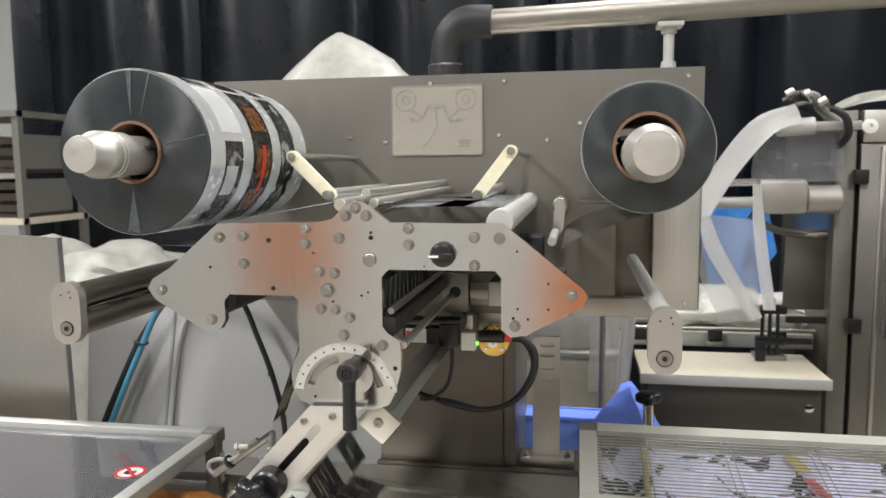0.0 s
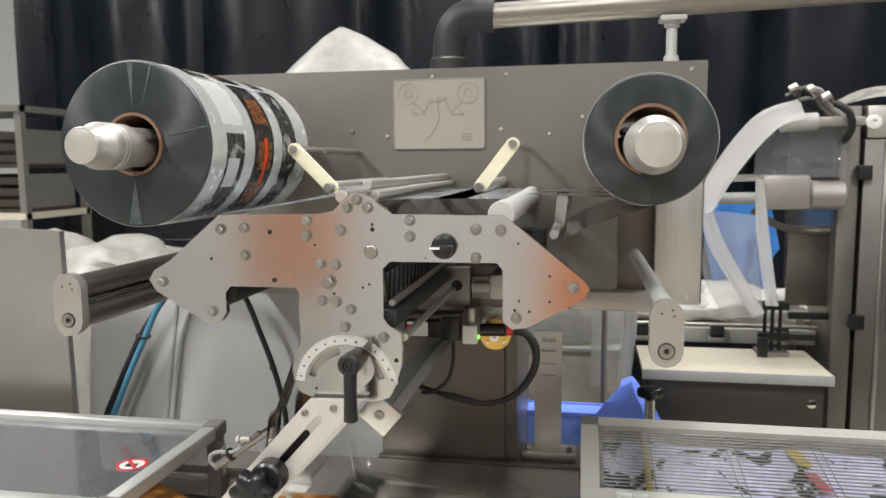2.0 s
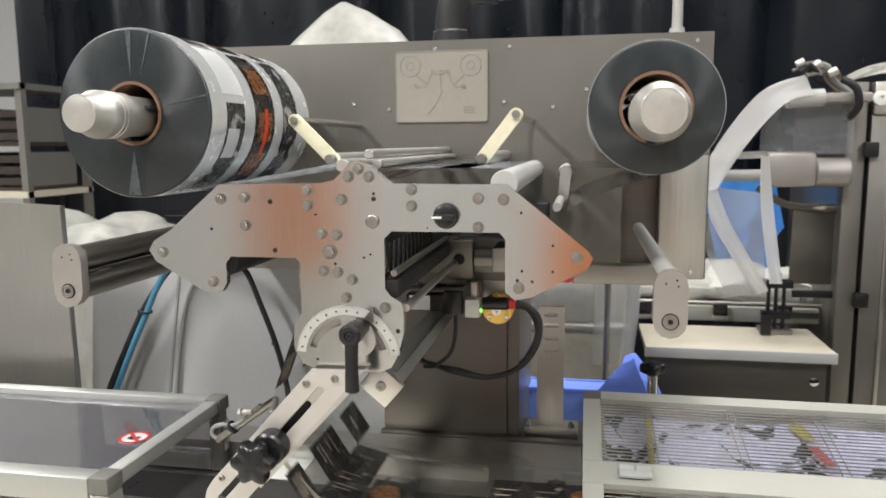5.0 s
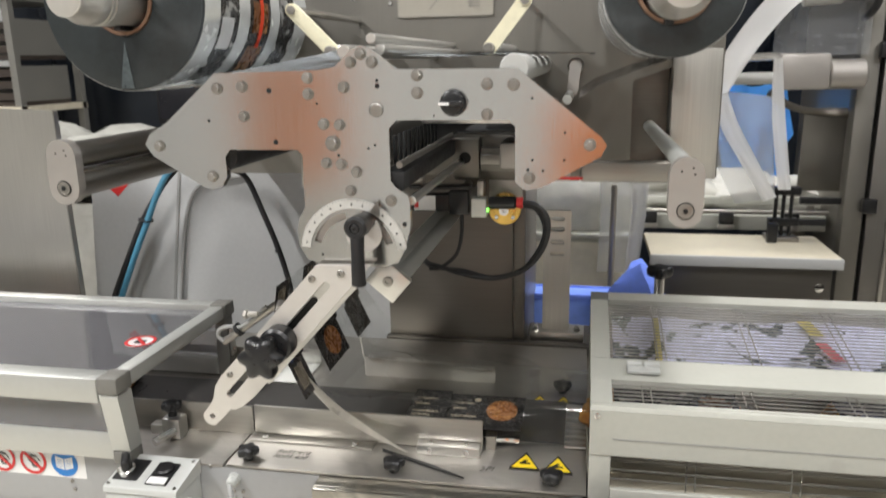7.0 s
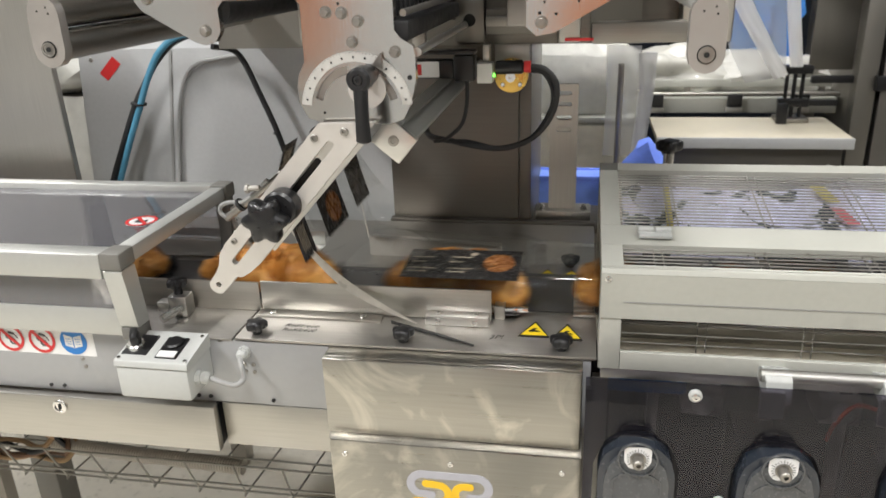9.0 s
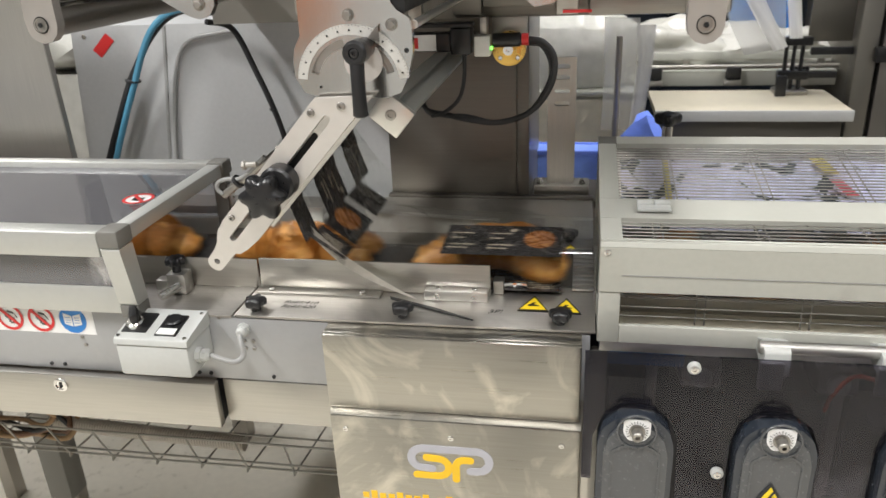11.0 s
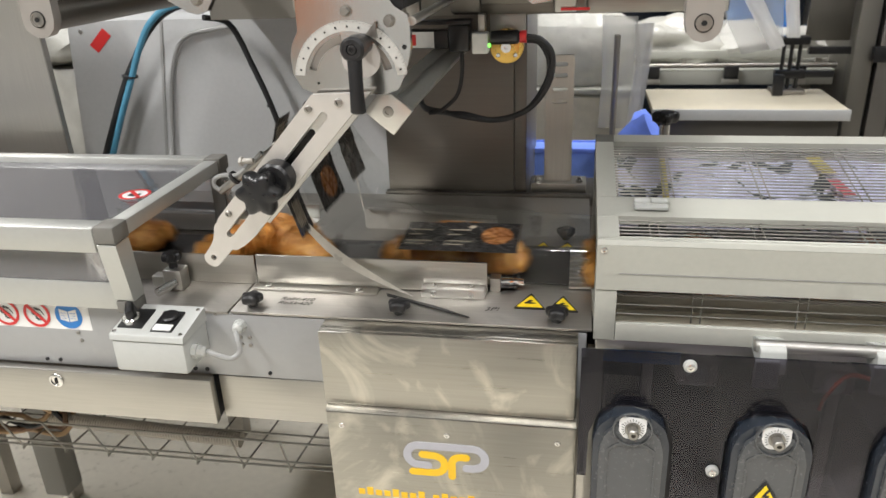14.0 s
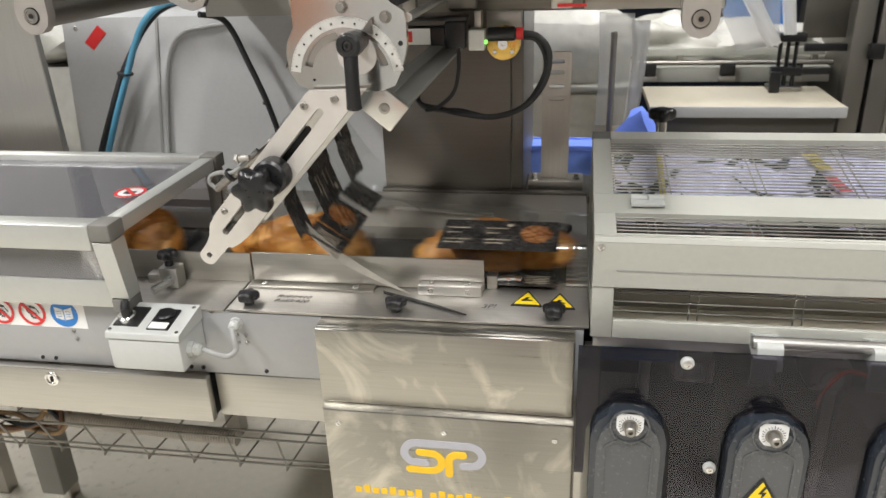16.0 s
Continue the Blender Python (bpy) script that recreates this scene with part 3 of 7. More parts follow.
# guide rails, knobs and small fittings on the bed
rail = thing("guide_rail", (-0.22, 1.15, BED_Z), "upright stainless side rail bolted to the bed", "guide rail", "bed guides")
part("blade", box(-0.408, -0.035, 1.143, 1.147, BED_Z + 0.002, 1.052, 0.001), STEEL, rail)
part("foot_strip", box(-0.408, -0.205, 1.120, 1.1425, BED_Z + 0.0003, BED_Z + 0.004, 0.0008), STEEL, rail)
part("foot_block", box(-0.135, -0.037, 1.122, 1.1425, BED_Z + 0.0003, BED_Z + 0.016, 0.0015), ALU, rail)
for x, z in ((-0.115, 0.008), (-0.058, 0.008)):
    part("screw", screw((x, 1.122, BED_Z + z), (0, -1, 0), 0.0045), CHROME, rail)
for x in (-0.115, -0.058):
    part("screw", screw((x, 1.132, BED_Z + 0.016), (0, 0, 1), 0.0045), CHROME, rail)
for x in (-0.385, -0.235):
    part("screw", screw((x, 1.13, BED_Z + 0.004), (0, 0, 1), 0.0055), CHROME, rail)
rail2 = thing("guide_rail", (-0.9, 1.15, BED_Z), "upright stainless side rail of the infeed", "guide rail", "bed guides")
part("blade", box(-10.3, -0.412, 1.146, 1.150, BED_Z - 0.0015, 1.048, 0.001), STEEL, rail2)
rail3 = thing("guide_rail", (-0.18, 1.40, BED_Z), "low stainless rear rail with a folded lip", "guide rail", "bed guides")
part("blade", prism(rounded([(-0.298, 1.0), (-0.046, 1.0), (-0.046, 1.0285), (-0.298, 1.0400)], 0.006), 1.400, 1.404), RAILSTEEL, rail3)
part("top_fold", prism([(-0.290, 1.0399), (-0.048, 1.0289), (-0.048, 1.0309), (-0.290, 1.0419)], 1.392, 1.4045), ALU, rail3)
part("foot_strip", box(-0.29, -0.05, 1.4045, 1.425, BED_Z + 0.0003, BED_Z + 0.0035, 0.001), RAILSTEEL, rail3)
rail4 = thing("guide_rail", (-0.9, 1.40, BED_Z), "stainless rear rail of the infeed", "guide rail", "bed guides")
part("blade", box(-10.3, -0.475, 1.400, 1.404, BED_Z - 0.0015, 1.045, 0.001), STEEL, rail4)
part("transfer_plate", box(-0.468, -0.402, 1.345, 1.44, BED_Z + 0.0003, BED_Z + 0.002, 0.0005), WHITE, rail4)
part("stop", box(-0.462, -0.402, 1.441, 1.444, BED_Z - 0.0015, 1.03, 0.001), ALU, rail4)
# strip darkened by colour, as the channel lies in shade
belt = part("belt_slot", box(-10.3, 0.12, 1.185, 1.335, BED_Z + 0.0005, BED_Z + 0.0025), BELTDARK, base, "conveyor strip, coloured dark for the shade in the channel")
for i, (x, y) in enumerate(((-0.386, 1.068), (-0.157, 1.068), (0.073, 1.068), (0.079, 1.378))):
    star_knob("star_knob", (x, y, BED_Z), (0, 0, 1), 0.0172, base, 5, 0.007)
clampb = thing("rod_clamp", (-0.545, 1.12, BED_Z), "aluminium rod clamp with a black thumb knob", "clamp")
part("block", box(-0.553, -0.522, 1.108, 1.135, BED_Z - 0.001, 1.034, 0.002), ALU, clampb)
part("rod", cyl((-0.548, 1.075, 1.010), (-0.53, 1.107, 1.016), 0.007, 16, 0.001), CHROME, clampb)
part("side_block", box(-0.575, -0.554, 1.11, 1.13, BED_Z + 0.004, 1.022, 0.002), ALU, clampb)
star_knob("knob", (-0.54, 1.122, 1.034), (0, 0, 1), 0.0165, clampb, 8, 0.012)
finger = thing("folding_finger", (-0.06, 1.09, BED_Z), "thin black film folding finger on the bed", "film guide")
part("blade", prism([(-0.190, 1.125), (-0.187, 1.117), (-0.052, 1.0595), (-0.051, 1.0615), (-0.11, 1.092)], BED_Z + 0.0022, BED_Z + 0.0036, axis="z"), BLACK, finger)
shoe = thing("sealing_shoe", (0.03, 1.19, BED_Z), "polished steel shoe at the end of the side rail", "film guide")
part("bar", tube([(-0.033, 1.16, 1.012), (0.0, 1.168, 1.012), (0.02, 1.166, 1.012)], 0.005), CHROME, shoe)
part("block", box(-0.032, -0.016, 1.152, 1.172, BED_Z + 0.0003, 1.022, 0.001), STEEL, shoe)


def triangle_sign(x, y, s, name, group):
    t = thing(name, (x, y, BED_Z), "yellow warning triangle sticker with a black border", "sticker", group)
    k = 1.7
    part("border", prism(rounded([(x - s, y - s * 0.55 * k), (x + s, y - s * 0.55 * k), (x, y + s * 0.75 * k)], s * 0.15), BED_Z + 0.0002, BED_Z + 0.0008, axis="z"), BLACK, t)
    q = s * 0.8
    part("field", prism([(x - q, y - q * 0.50 * k), (x + q, y - q * 0.50 * k), (x, y + q * 0.70 * k)], BED_Z + 0.0009, BED_Z + 0.0012, axis="z"), WARN, t)
    part("pictogram", prism([(x - q * .4, y - q * .35), (x + q * .45, y - q * .3), (x + q * .4, y - q * .15), (x, y - q * .05), (x + q * .2, y + q * .25), (x - q * .05, y + q * .3), (x - q * .25, y), (x - q * .45, y - q * .15)], BED_Z + 0.0013, BED_Z + 0.0016, axis="z"), BLACK, t)


triangle_sign(0.032, 1.122, 0.0240, "warning_sticker", "bed stickers")
triangle_sign(0.080, 1.118, 0.0240, "warning_sticker", "bed stickers")
triangle_sign(0.040, 1.336, 0.0205, "warning_sticker", "bed stickers")
triangle_sign(0.082, 1.337, 0.0205, "warning_sticker", "bed stickers")
INKPEN = mat("faded_black_pen", (0.05, 0.048, 0.045), 0.6)


def pen_text(words, x, y, size, turn, parent, name):
    """Writing laid flat on the bed, readable from the aisle."""
    cu = bpy.data.curves.new(name, "FONT")
    cu.body, cu.size, cu.extrude, cu.shear = words, size, 0.0001, 0.35
    tmp = new(name, cu)
    me = bpy.data.meshes.new_from_object(tmp)
    bpy.data.objects.remove(tmp)
    me.transform(pose(x, y, BED_Z + 0.0004, 0, 0, turn) @ Matrix.Diagonal((1.05, 1.0, 1.0, 1)) )
    me.transform(Matrix.Translation(-ORIGIN[parent]))
    me.materials.append(INKPEN)
    ob = new(name, me)
    ob.parent = parent
    return ob


note = thing("pen_note", (-0.31, 1.095, BED_Z), "two lines of faint handwriting on the steel", "writing", "bed notes")
pen_text("Roll1:410", -0.3525, 1.0935, 0.0135, -1, note, "writing_line")
pen_text("Roll3:420", -0.3525, 1.0790, 0.0135, 0, note, "writing_line")
note = thing("pen_note", (-0.02, 1.095, BED_Z), "short handwritten mark on the steel", "writing", "bed notes")
pen_text("3P!", -0.034, 1.0885, 0.016, 6, note, "writing_line")
comb = thing("outlet_comb", (0.10, 1.24, BED_Z), "row of thin bright steel slats at the bed's end", "transfer plate")
for k in range(9):
    part("slat", box(0.088, 0.1215, 1.170 + 0.017 * k, 1.1815 + 0.017 * k, BED_Z + 0.0027, BED_Z + 0.0062, 0.0006), ALU, comb)

# ---- infeed guard: aluminium frame with clear panels ----
GX = -0.555
guard = thing("infeed_guard", (GX, 1.2, BED_Z), "aluminium framed guard with clear acrylic panels", "safety guard")
part("front_post", prism(rounded([(1.010, 1.118), (1.045, 1.118), (1.055, 1.02), (1.025, 1.02)], 0.004), GX - 0.03, GX, axis="x"), ALU_PAINT, guard)
part("post_foot", box(GX - 0.030, GX, 1.024, 1.056, BED_Z - 0.001, 1.0195, 0.002), JOINER, guard)
part("corner_joint", box(GX - 0.032, GX + 0.002, 1.008, 1.048, 1.1185, 1.146, 0.004), JOINER, guard)
part("cross_rail", box(GX - 0.028, GX - 0.002, 1.0485, 1.355, 1.119, 1.143, 0.003), ALU_PAINT, guard)
part("corner_joint", box(GX - 0.032, GX + 0.002, 1.3555, 1.392, 1.1185, 1.146, 0.004), JOINER, guard)
part("rear_post", box(GX - 0.028, GX - 0.002, 1.362, 1.388, BED_Z - 0.001, 1.118, 0.003), JOINER, guard)
part("hinge_plate", box(GX - 0.001, GX + 0.003, 1.366, 1.384, 1.04, 1.10, 0.001), ALU, guard)
for z in (1.052, 1.072):
    part("screw", screw((GX + 0.003, 1.375, z), (1, 0, 0), 0.004), CHROME, guard)
part("front_top_rail", box(-2.4, GX - 0.0325, 1.010, 1.046, 1.104, 1.143, 0.003), ALU_PAINT, guard)
part("front_low_rail", box(-2.4, GX - 0.0305, 1.028, 1.055, 1.003, 1.048, 0.003), ALU_PAINT, guard)
part("rear_top_rail", box(-2.4, GX - 0.0325, 1.362, 1.388, 1.119, 1.143, 0.003), ALU_PAINT, guard)
part("rear_low_rail", box(-2.4, GX - 0.0285, 1.362, 1.388, 1.0, 1.035, 0.003), ALU_PAINT, guard)
part("front_pane", box(-2.4, GX - 0.032, 1.030, 1.033, 1.0485, 1.1035), ACRYLIC, guard, "clear acrylic pane")
part("top_pane", box(-2.4, GX - 0.033, 1.0465, 1.3615, 1.128, 1.131), ACRYLIC, guard, "clear acrylic pane")
for nm in ("rear_pane",):
    part(nm, box(-2.4, GX - 0.03, 1.373, 1.376, 1.0355, 1.1185), ACRYLIC, guard, "clear acrylic pane")


def no_sign(name, cx, cy, cz, r, parent, flat):
    """A round prohibition sign: white field, red ring and bar, black picture."""
    ax = "z" if flat else "y"
    h = cz if flat else cy
    cv = cy if flat else cz

    def lay(k, outline, material, nm, holes=()):
        a, b = (h + 0.0003 + k * 0.0005, h + 0.0006 + k * 0.0005) if flat else (h - 0.0006 - k * 0.0005, h - 0.0003 - k * 0.0005)
        part(nm, prism(outline, a, b, holes, axis=ax), material, parent)

    lay(0, disc(cx, cv, r), PAPER, "field")
    lay(2, disc(cx, cv, r, 28), RED, "ring", [disc(cx, cv, r * 0.8, 28)])
    q = r * 0.82
    if not flat:
        for gx, gz, gr in ((cx + 0.10 * q, cv - 0.30 * q, 0.36 * q), (cx - 0.28 * q, cv + 0.10 * q, 0.26 * q)):
            teeth = [(gx + gr * (1.0 if k % 4 < 2 else 0.74) * math.cos(2 * math.pi * k / 36), gz + gr * (1.0 if k % 4 < 2 else 0.74) * math.sin(2 * math.pi * k / 36)) for k in range(36)]
            lay(1, teeth, BLACK, "pictogram", [disc(gx, gz, gr * 0.42, 14)])
        lay(1, slot(cx - 0.10 * q, cv + 0.52 * q, cx + 0.30 * q, cv + 0.40 * q, 0.10 * q), BLACK, "pictogram")
        lay(1, slot(cx + 0.42 * q, cv + 0.30 * q, cx + 0.62 * q, cv - 0.05 * q, 0.04 * q), BLACK, "pictogram")
    else:
        lay(1, [(cx - .45 * q, cv - .35 * q), (cx + .1 * q, cv - .45 * q), (cx + .5 * q, cv - .1 * q), (cx + .35 * q, cv + .35 * q), (cx - .05 * q, cv + .1 * q), (cx - .35 * q, cv + .4 * q), (cx - .5 * q, cv + .05 * q)], BLACK, "pictogram")
    c = q * 0.7071
    lay(3, [(cx - c - .08 * r, cv + c - .08 * r), (cx - c + .08 * r, cv + c + .08 * r), (cx + c + .08 * r, cv - c + .08 * r), (cx + c - .08 * r, cv - c - .08 * r)], RED, "bar")


st = thing("prohibition_sticker", (-0.627, 1.19, 1.132), "round red and white no-touching sticker on the acrylic", "sticker")
no_sign("sign", -0.627, 1.19, 1.1312, 0.026, st, True)
lab = thing("safety_label", (-0.72, FRONT, 0.98), "white label with two red prohibition signs and a blue sign", "sticker")
part("sheet", box(-0.86, -0.656, FRONT - 0.0006, FRONT - 0.0001, 0.951, 1.0 - 0.001), PAPER, lab)
for x in (-0.804, -0.748):
    no_sign("sign", x, FRONT - 0.0004, 0.9765, 0.0235, lab, False)
part("blue_disc", prism(disc(-0.692, 0.9765, 0.0235), FRONT - 0.0014, FRONT - 0.0008), BLUE, lab)
part("book_page", prism([(-0.707, .988), (-0.693, .984), (-0.693, .965), (-0.707, .969)], FRONT - 0.0019, FRONT - 0.0015), PAPER, lab)
part("book_page", prism([(-0.677, .988), (-0.691, .984), (-0.691, .965), (-0.677, .969)], FRONT - 0.0019, FRONT - 0.0015), PAPER, lab)

for k in range(3):
    for x0, x1 in ((-0.7045, -0.6955), (-0.6885, -0.6795)):
        part("book_line", box(x0, x1, FRONT - 0.0023, FRONT - 0.0020, 0.9715 + 0.0045 * k, 0.9722 + 0.0045 * k), BLUE, lab)

# ---- push-button box on the beam ----
bb = thing("switch_box", (-0.515, 1.01, 0.92), "light grey switch box with a black rotary switch and button", "switch box")
TB = Matrix.Rotation(radians(14), 4, "X")
part("body", box(-0.571, -0.457, 0.975, 1.049, 0.930, 0.981, 0.004), BOXGREY, bb)
lid = part("lid", prism(rounded([(0.9735, 0.982), (1.049, 0.982), (1.049, 1.005), (0.976, 0.992)], 0.002), -0.572, -0.456, axis="x"), BOXGREY, bb, "light grey sloping lid")


def on_lid(y):
    return 0.992 + (y - 0.976) * (0.013 / 0.073)


part("switch_plate", box(-0.568, -0.528, 0.990, 1.035, on_lid(1.012) - 0.001, on_lid(1.012) + 0.002, 0.0008, turn=Matrix.Rotation(radians(11.6), 4, "X")), BLACK, bb)
part("bezel", lathe((-0.551, 1.006, on_lid(1.006) + 0.001), (0, -0.2, 1), [(0, 0.0135), (0.008, 0.0135), (0.010, 0.011), (0.010, 0.009)], 24), CHROME, bb, "chrome switch ring")
part("rotary_handle", box(-0.5575, -0.5445, 0.990, 1.020, on_lid(1.006) + 0.009, on_lid(1.006) + 0.028, 0.005, turn=Matrix.Rotation(radians(11), 4, "X") @ Matrix.Rotation(radians(28), 4, "Z")), BLACK, bb)
part("button_plate", box(-0.512, -0.478, 0.985, 1.032, on_lid(1.008) - 0.001, on_lid(1.008) + 0.0025, 0.0008, turn=Matrix.Rotation(radians(11.6), 4, "X")), BLACK, bb)
part("button", lathe((-0.495, 1.017, on_lid(1.017) + 0.002), (0, -0.2, 1), [(0, 0.0135), (0.004, 0.0135), (0.006, 0.011)], 24), BLACK, bb)
part("name_plate", box(-0.509, -0.481, 0.986, 0.999, on_lid(0.9925) + 0.0022, on_lid(0.9925) + 0.0036, turn=Matrix.Rotation(radians(11.6), 4, "X")), PAPER, bb)
for x, y in ((-0.567, 0.982), (-0.462, 0.982), (-0.462, 1.04), (-0.567, 1.04)):
    part("screw", screw((x, y, on_lid(y) - 0.0005), (0, -0.2, 1), 0.003), CHROME, bb)
part("cable_gland", lathe((-0.4565, 1.0, 0.957), (1, 0, 0), [(0, 0.012), (0.008, 0.012), (0.008, 0.0095), (0.016, 0.0095), (0.020, 0.006)], 8), BOXGREY, bb)
part("cable", tube([(-0.436, 1.0, 0.957), (-0.42, 1.0, 0.951), (-0.402, 1.005, 0.944), (-0.392, 1.015, 0.950), (-0.396, 1.022, 0.966), (-0.403, 1.035, 0.973), (-0.402, 1.049, 0.976)], 0.0042), HOSEGREY, bb, "grey cable")
part("wall_gland", lathe((-0.402, FRONT, 0.976), (0, -1, 0), [(0, 0.0105), (0.006, 0.0105), (0.006, 0.0085), (0.014, 0.0085), (0.017, 0.005)], 8), BOXGREY, bb)

# ---- wire cable tray, conduit and coiled leads below the beam ----
wt = thing("wire_tray", (-0.9, 1.35, 0.60), "bent wire cable tray under the machine", "cable tray")
for y, z in ((1.20, 0.595), (1.25, 0.54), (1.35, 0.54), (1.45, 0.54), (1.50, 0.595), (1.20, 0.64)):
    part("long_wire", cyl((-2.2, y, z), (-0.265, y, z), 0.0023, 8), TRAYWIRE, wt)
for k in range(19):
    x = -2.15 + k * 0.1
    part("cross_wire", tube([(x + 0.012, 1.195, 0.645), (x, 1.25, 0.537), (x + 0.004, 1.26, 0.5365), (x + 0.02, 1.45, 0.5365), (x + 0.022, 1.46, 0.540), (x + 0.032, 1.50, 0.60)], 0.0021, 6, 2), TRAYWIRE, wt)
CONDUIT = mat("pale_conduit", (0.44, 0.41, 0.36), 0.55, 0.0, 0.08, 8, 90, 0.03)
con = thing("flexible_conduit", (-0.7, 1.30, 0.545), "ribbed grey flexible conduit", "conduit")
bm = bmesh.new()
prof = []
for k in range(75):
    prof += [(k * 0.006, 0.014), (k * 0.006 + 0.003, 0.0165)]
lathe((-1.02, 1.30, 0.575), (1, 0, -0.04), prof, 14, bm)
part("hose", bm, CONDUIT, con, crease=60)
coil = thing("cable_coil", (-1.13, 1.30, 0.54), "coil of orange and black leads hung below the beam", "cable")
for k in range(7):
    r = 0.13 + 0.008 * k
    pts = [(-1.13 + r * math.cos(a), 1.30 + 0.02 * math.sin(3 * a + k), 0.60 + 0.30 * r * math.sin(a) - 0.004 * k) for a in (2 * math.pi * j / 14 for j in range(15))]
    part("lead", tube(pts, 0.0055, 8, 4), (CARDBOARD, RUBBER, NEON)[k % 3] if k % 3 != 2 else CARD, coil)

# ---- outfeed cover with wire grilles, sealing unit below ----
CX, CR = 0.124, 2.2
cov = thing("sealing_cover", (0.6, 1.2, 0.98), "cream painted safety cover with wire grilles", "safety guard")
part("front_face", prism([(CX, 1.062), (CR, 1.062), (CR, 1.127), (CX, 1.127)], 1.050, 1.058), CREAM, cov)
part("front_top_edge", prism([(1.050, 1.1275), (1.0535, 1.1335), (1.0600, 1.1335), (1.0585, 1.1275)], CX, CR, axis="x"), CREAM, cov)
part("front_low_frame", box(CX, 0.153, 1.052, 1.060, 0.983, 1.0615, 0.001), CREAM, cov)
part("front_low_rail", box(0.1535, CR, 1.052, 1.060, 0.983, 1.010, 0.001), CREAM, cov)
part("front_base_strip", box(CX + 0.004, CR, 1.056, 1.066, 0.966, 0.9825, 0.001), ALU, cov)
part("end_face", prism(rounded([(1.0605, 0.985), (1.404, 0.985), (1.404, 1.170), (1.19, 1.132), (1.0705, 1.120), (1.0605, 1.116)], 0.003), CX, CX + 0.006, [[(1.10, 1.0), (1.36, 1.0), (1.36, 1.12), (1.10, 1.10)]], axis="x"), CREAM, cov)


def slope_z(y):
    return 1.134 + (y - 1.06) * 0.013 / 0.13 if y < 1.19 else 1.147 + (y - 1.19) * 0.038 / 0.214


def slab(x0, x1, ya, yb, name, material=CREAM, up=0.0, t=0.012):
    part(name, prism([(ya, slope_z(ya) - t), (yb, slope_z(yb) - t), (yb, slope_z(yb) + up), (ya, slope_z(ya) + up)], x0, x1, axis="x"), material, cov)


slab(CX, CX + 0.029, 1.0605, 1.1255, "side_frame")
slab(CX + 0.0295, CR, 1.0605, 1.066, "front_rail")
slab(CX, CR, 1.126, 1.190, "hinge_rail")
slab(CX, CX + 0.029, 1.1905, 1.376, "side_frame")
slab(CX, CX + 0.03, 1.3765, 1.404, "corner_block", JOINER)
slab(CX + 0.0305, CR, 1.3765, 1.404, "rear_rail")
for x in (0.176,):
    hz = slope_z(1.165)
    part("hinge_leaf", box(x, x + 0.046, 1.140, 1.160, hz + 0.0005, hz + 0.005, 0.001), BOXGREY, cov)
    part("hinge_barrel", cyl((x, 1.164, hz + 0.005), (x + 0.022, 1.164, hz + 0.005), 0.0055, 14, 0.001), BOXGREY, cov)
    part("hinge_barrel", cyl((x + 0.024, 1.164, hz + 0.005), (x + 0.046, 1.164, hz + 0.005), 0.0055, 14, 0.001), BOXGREY, cov)
part("panel_joint", box(CX + 0.03, CR, 1.0488, 1.0498, 1.0865, 1.0875), HOSEGREY, cov)
part("screw", screw((0.133, 1.050, 1.120), (0, -1, 0), 0.0045), CHROME, cov)
for k in range(19):
    y = 1.1965 + k * 0.0094
    part("grille_wire", cyl((CX + 0.027, y, slope_z(y) - 0.004), (CR, y, slope_z(y) - 0.004), 0.0011, 6), WIRE, cov)
for k in range(6):
    y = 1.0715 + k * 0.0098
    part("grille_wire", cyl((CX + 0.027, y, slope_z(y) - 0.004), (CR, y, slope_z(y) - 0.004), 0.0011, 6), WIRE, cov)
for x in (0.225, 0.237, 0.36, 0.372, 0.495, 0.507, 0.63, 0.642, 0.77, 0.782):
    part("cross_wire", cyl((x, 1.191, slope_z(1.191) - 0.0075), (x, 1.376, slope_z(1.376) - 0.0075), 0.0011, 6), BOLTSTEEL, cov)
    part("cross_wire", cyl((x - 0.03, 1.066, slope_z(1.066) - 0.0075), (x - 0.03, 1.126, slope_z(1.126) - 0.0075), 0.0011, 6), BOLTSTEEL, cov)
    part("cross_wire", cyl((x + 0.03, 1.066, 1.008), (x + 0.03, 1.066, 1.064), 0.0011, 6), WIRE, cov)
for z in (1.020, 1.034, 1.048):
    part("grille_wire", cyl((0.15, 1.064, z), (CR, 1.064, z), 0.0011, 6), WIRE, cov)
part("rear_wall", box(CX + 0.006, CR, 1.392, 1.400, 0.985, 1.165), ALU, cov)
inner = thing("sealing_conveyor", (0.6, 1.25, 0.99), "polished steel conveyor bed under the wire cover", "conveyor")
part("bed", box(0.132, 9.6, 1.09, 1.388, 0.975, 0.992), WOODTOP, inner)
part("side_guide", box(0.14, CR, 1.36, 1.365, 0.9925, 1.04), STEEL, inner)
part("side_guide", box(0.14, CR, 1.13, 1.134, 0.9925, 1.02), STEEL, inner)
for x in (0.9, 3.4, 6.0, 9.0):
    part("leg", box(x, x + 0.06, 1.22, 1.28, 0.0, 0.9745), DARK_STEEL, inner)
DULLYELLOW = mat("dull_yellow_print", (0.55, 0.46, 0.14), 0.4, 0.0, 0.2, 20, 90, 0.03)
pap = thing("printed_sheet", (0.35, 1.3, 1.06), "sheet of printed film lying below the grille", "film sheet")
grid = [[(0.16 + 0.05 * i, 1.195 + 0.034 * j, 1.098 + 0.058 * j / 5 + 0.007 * noise.noise(Vector((i * 0.7, j * 0.9, 2)))) for j in range(6)] for i in range(16)]
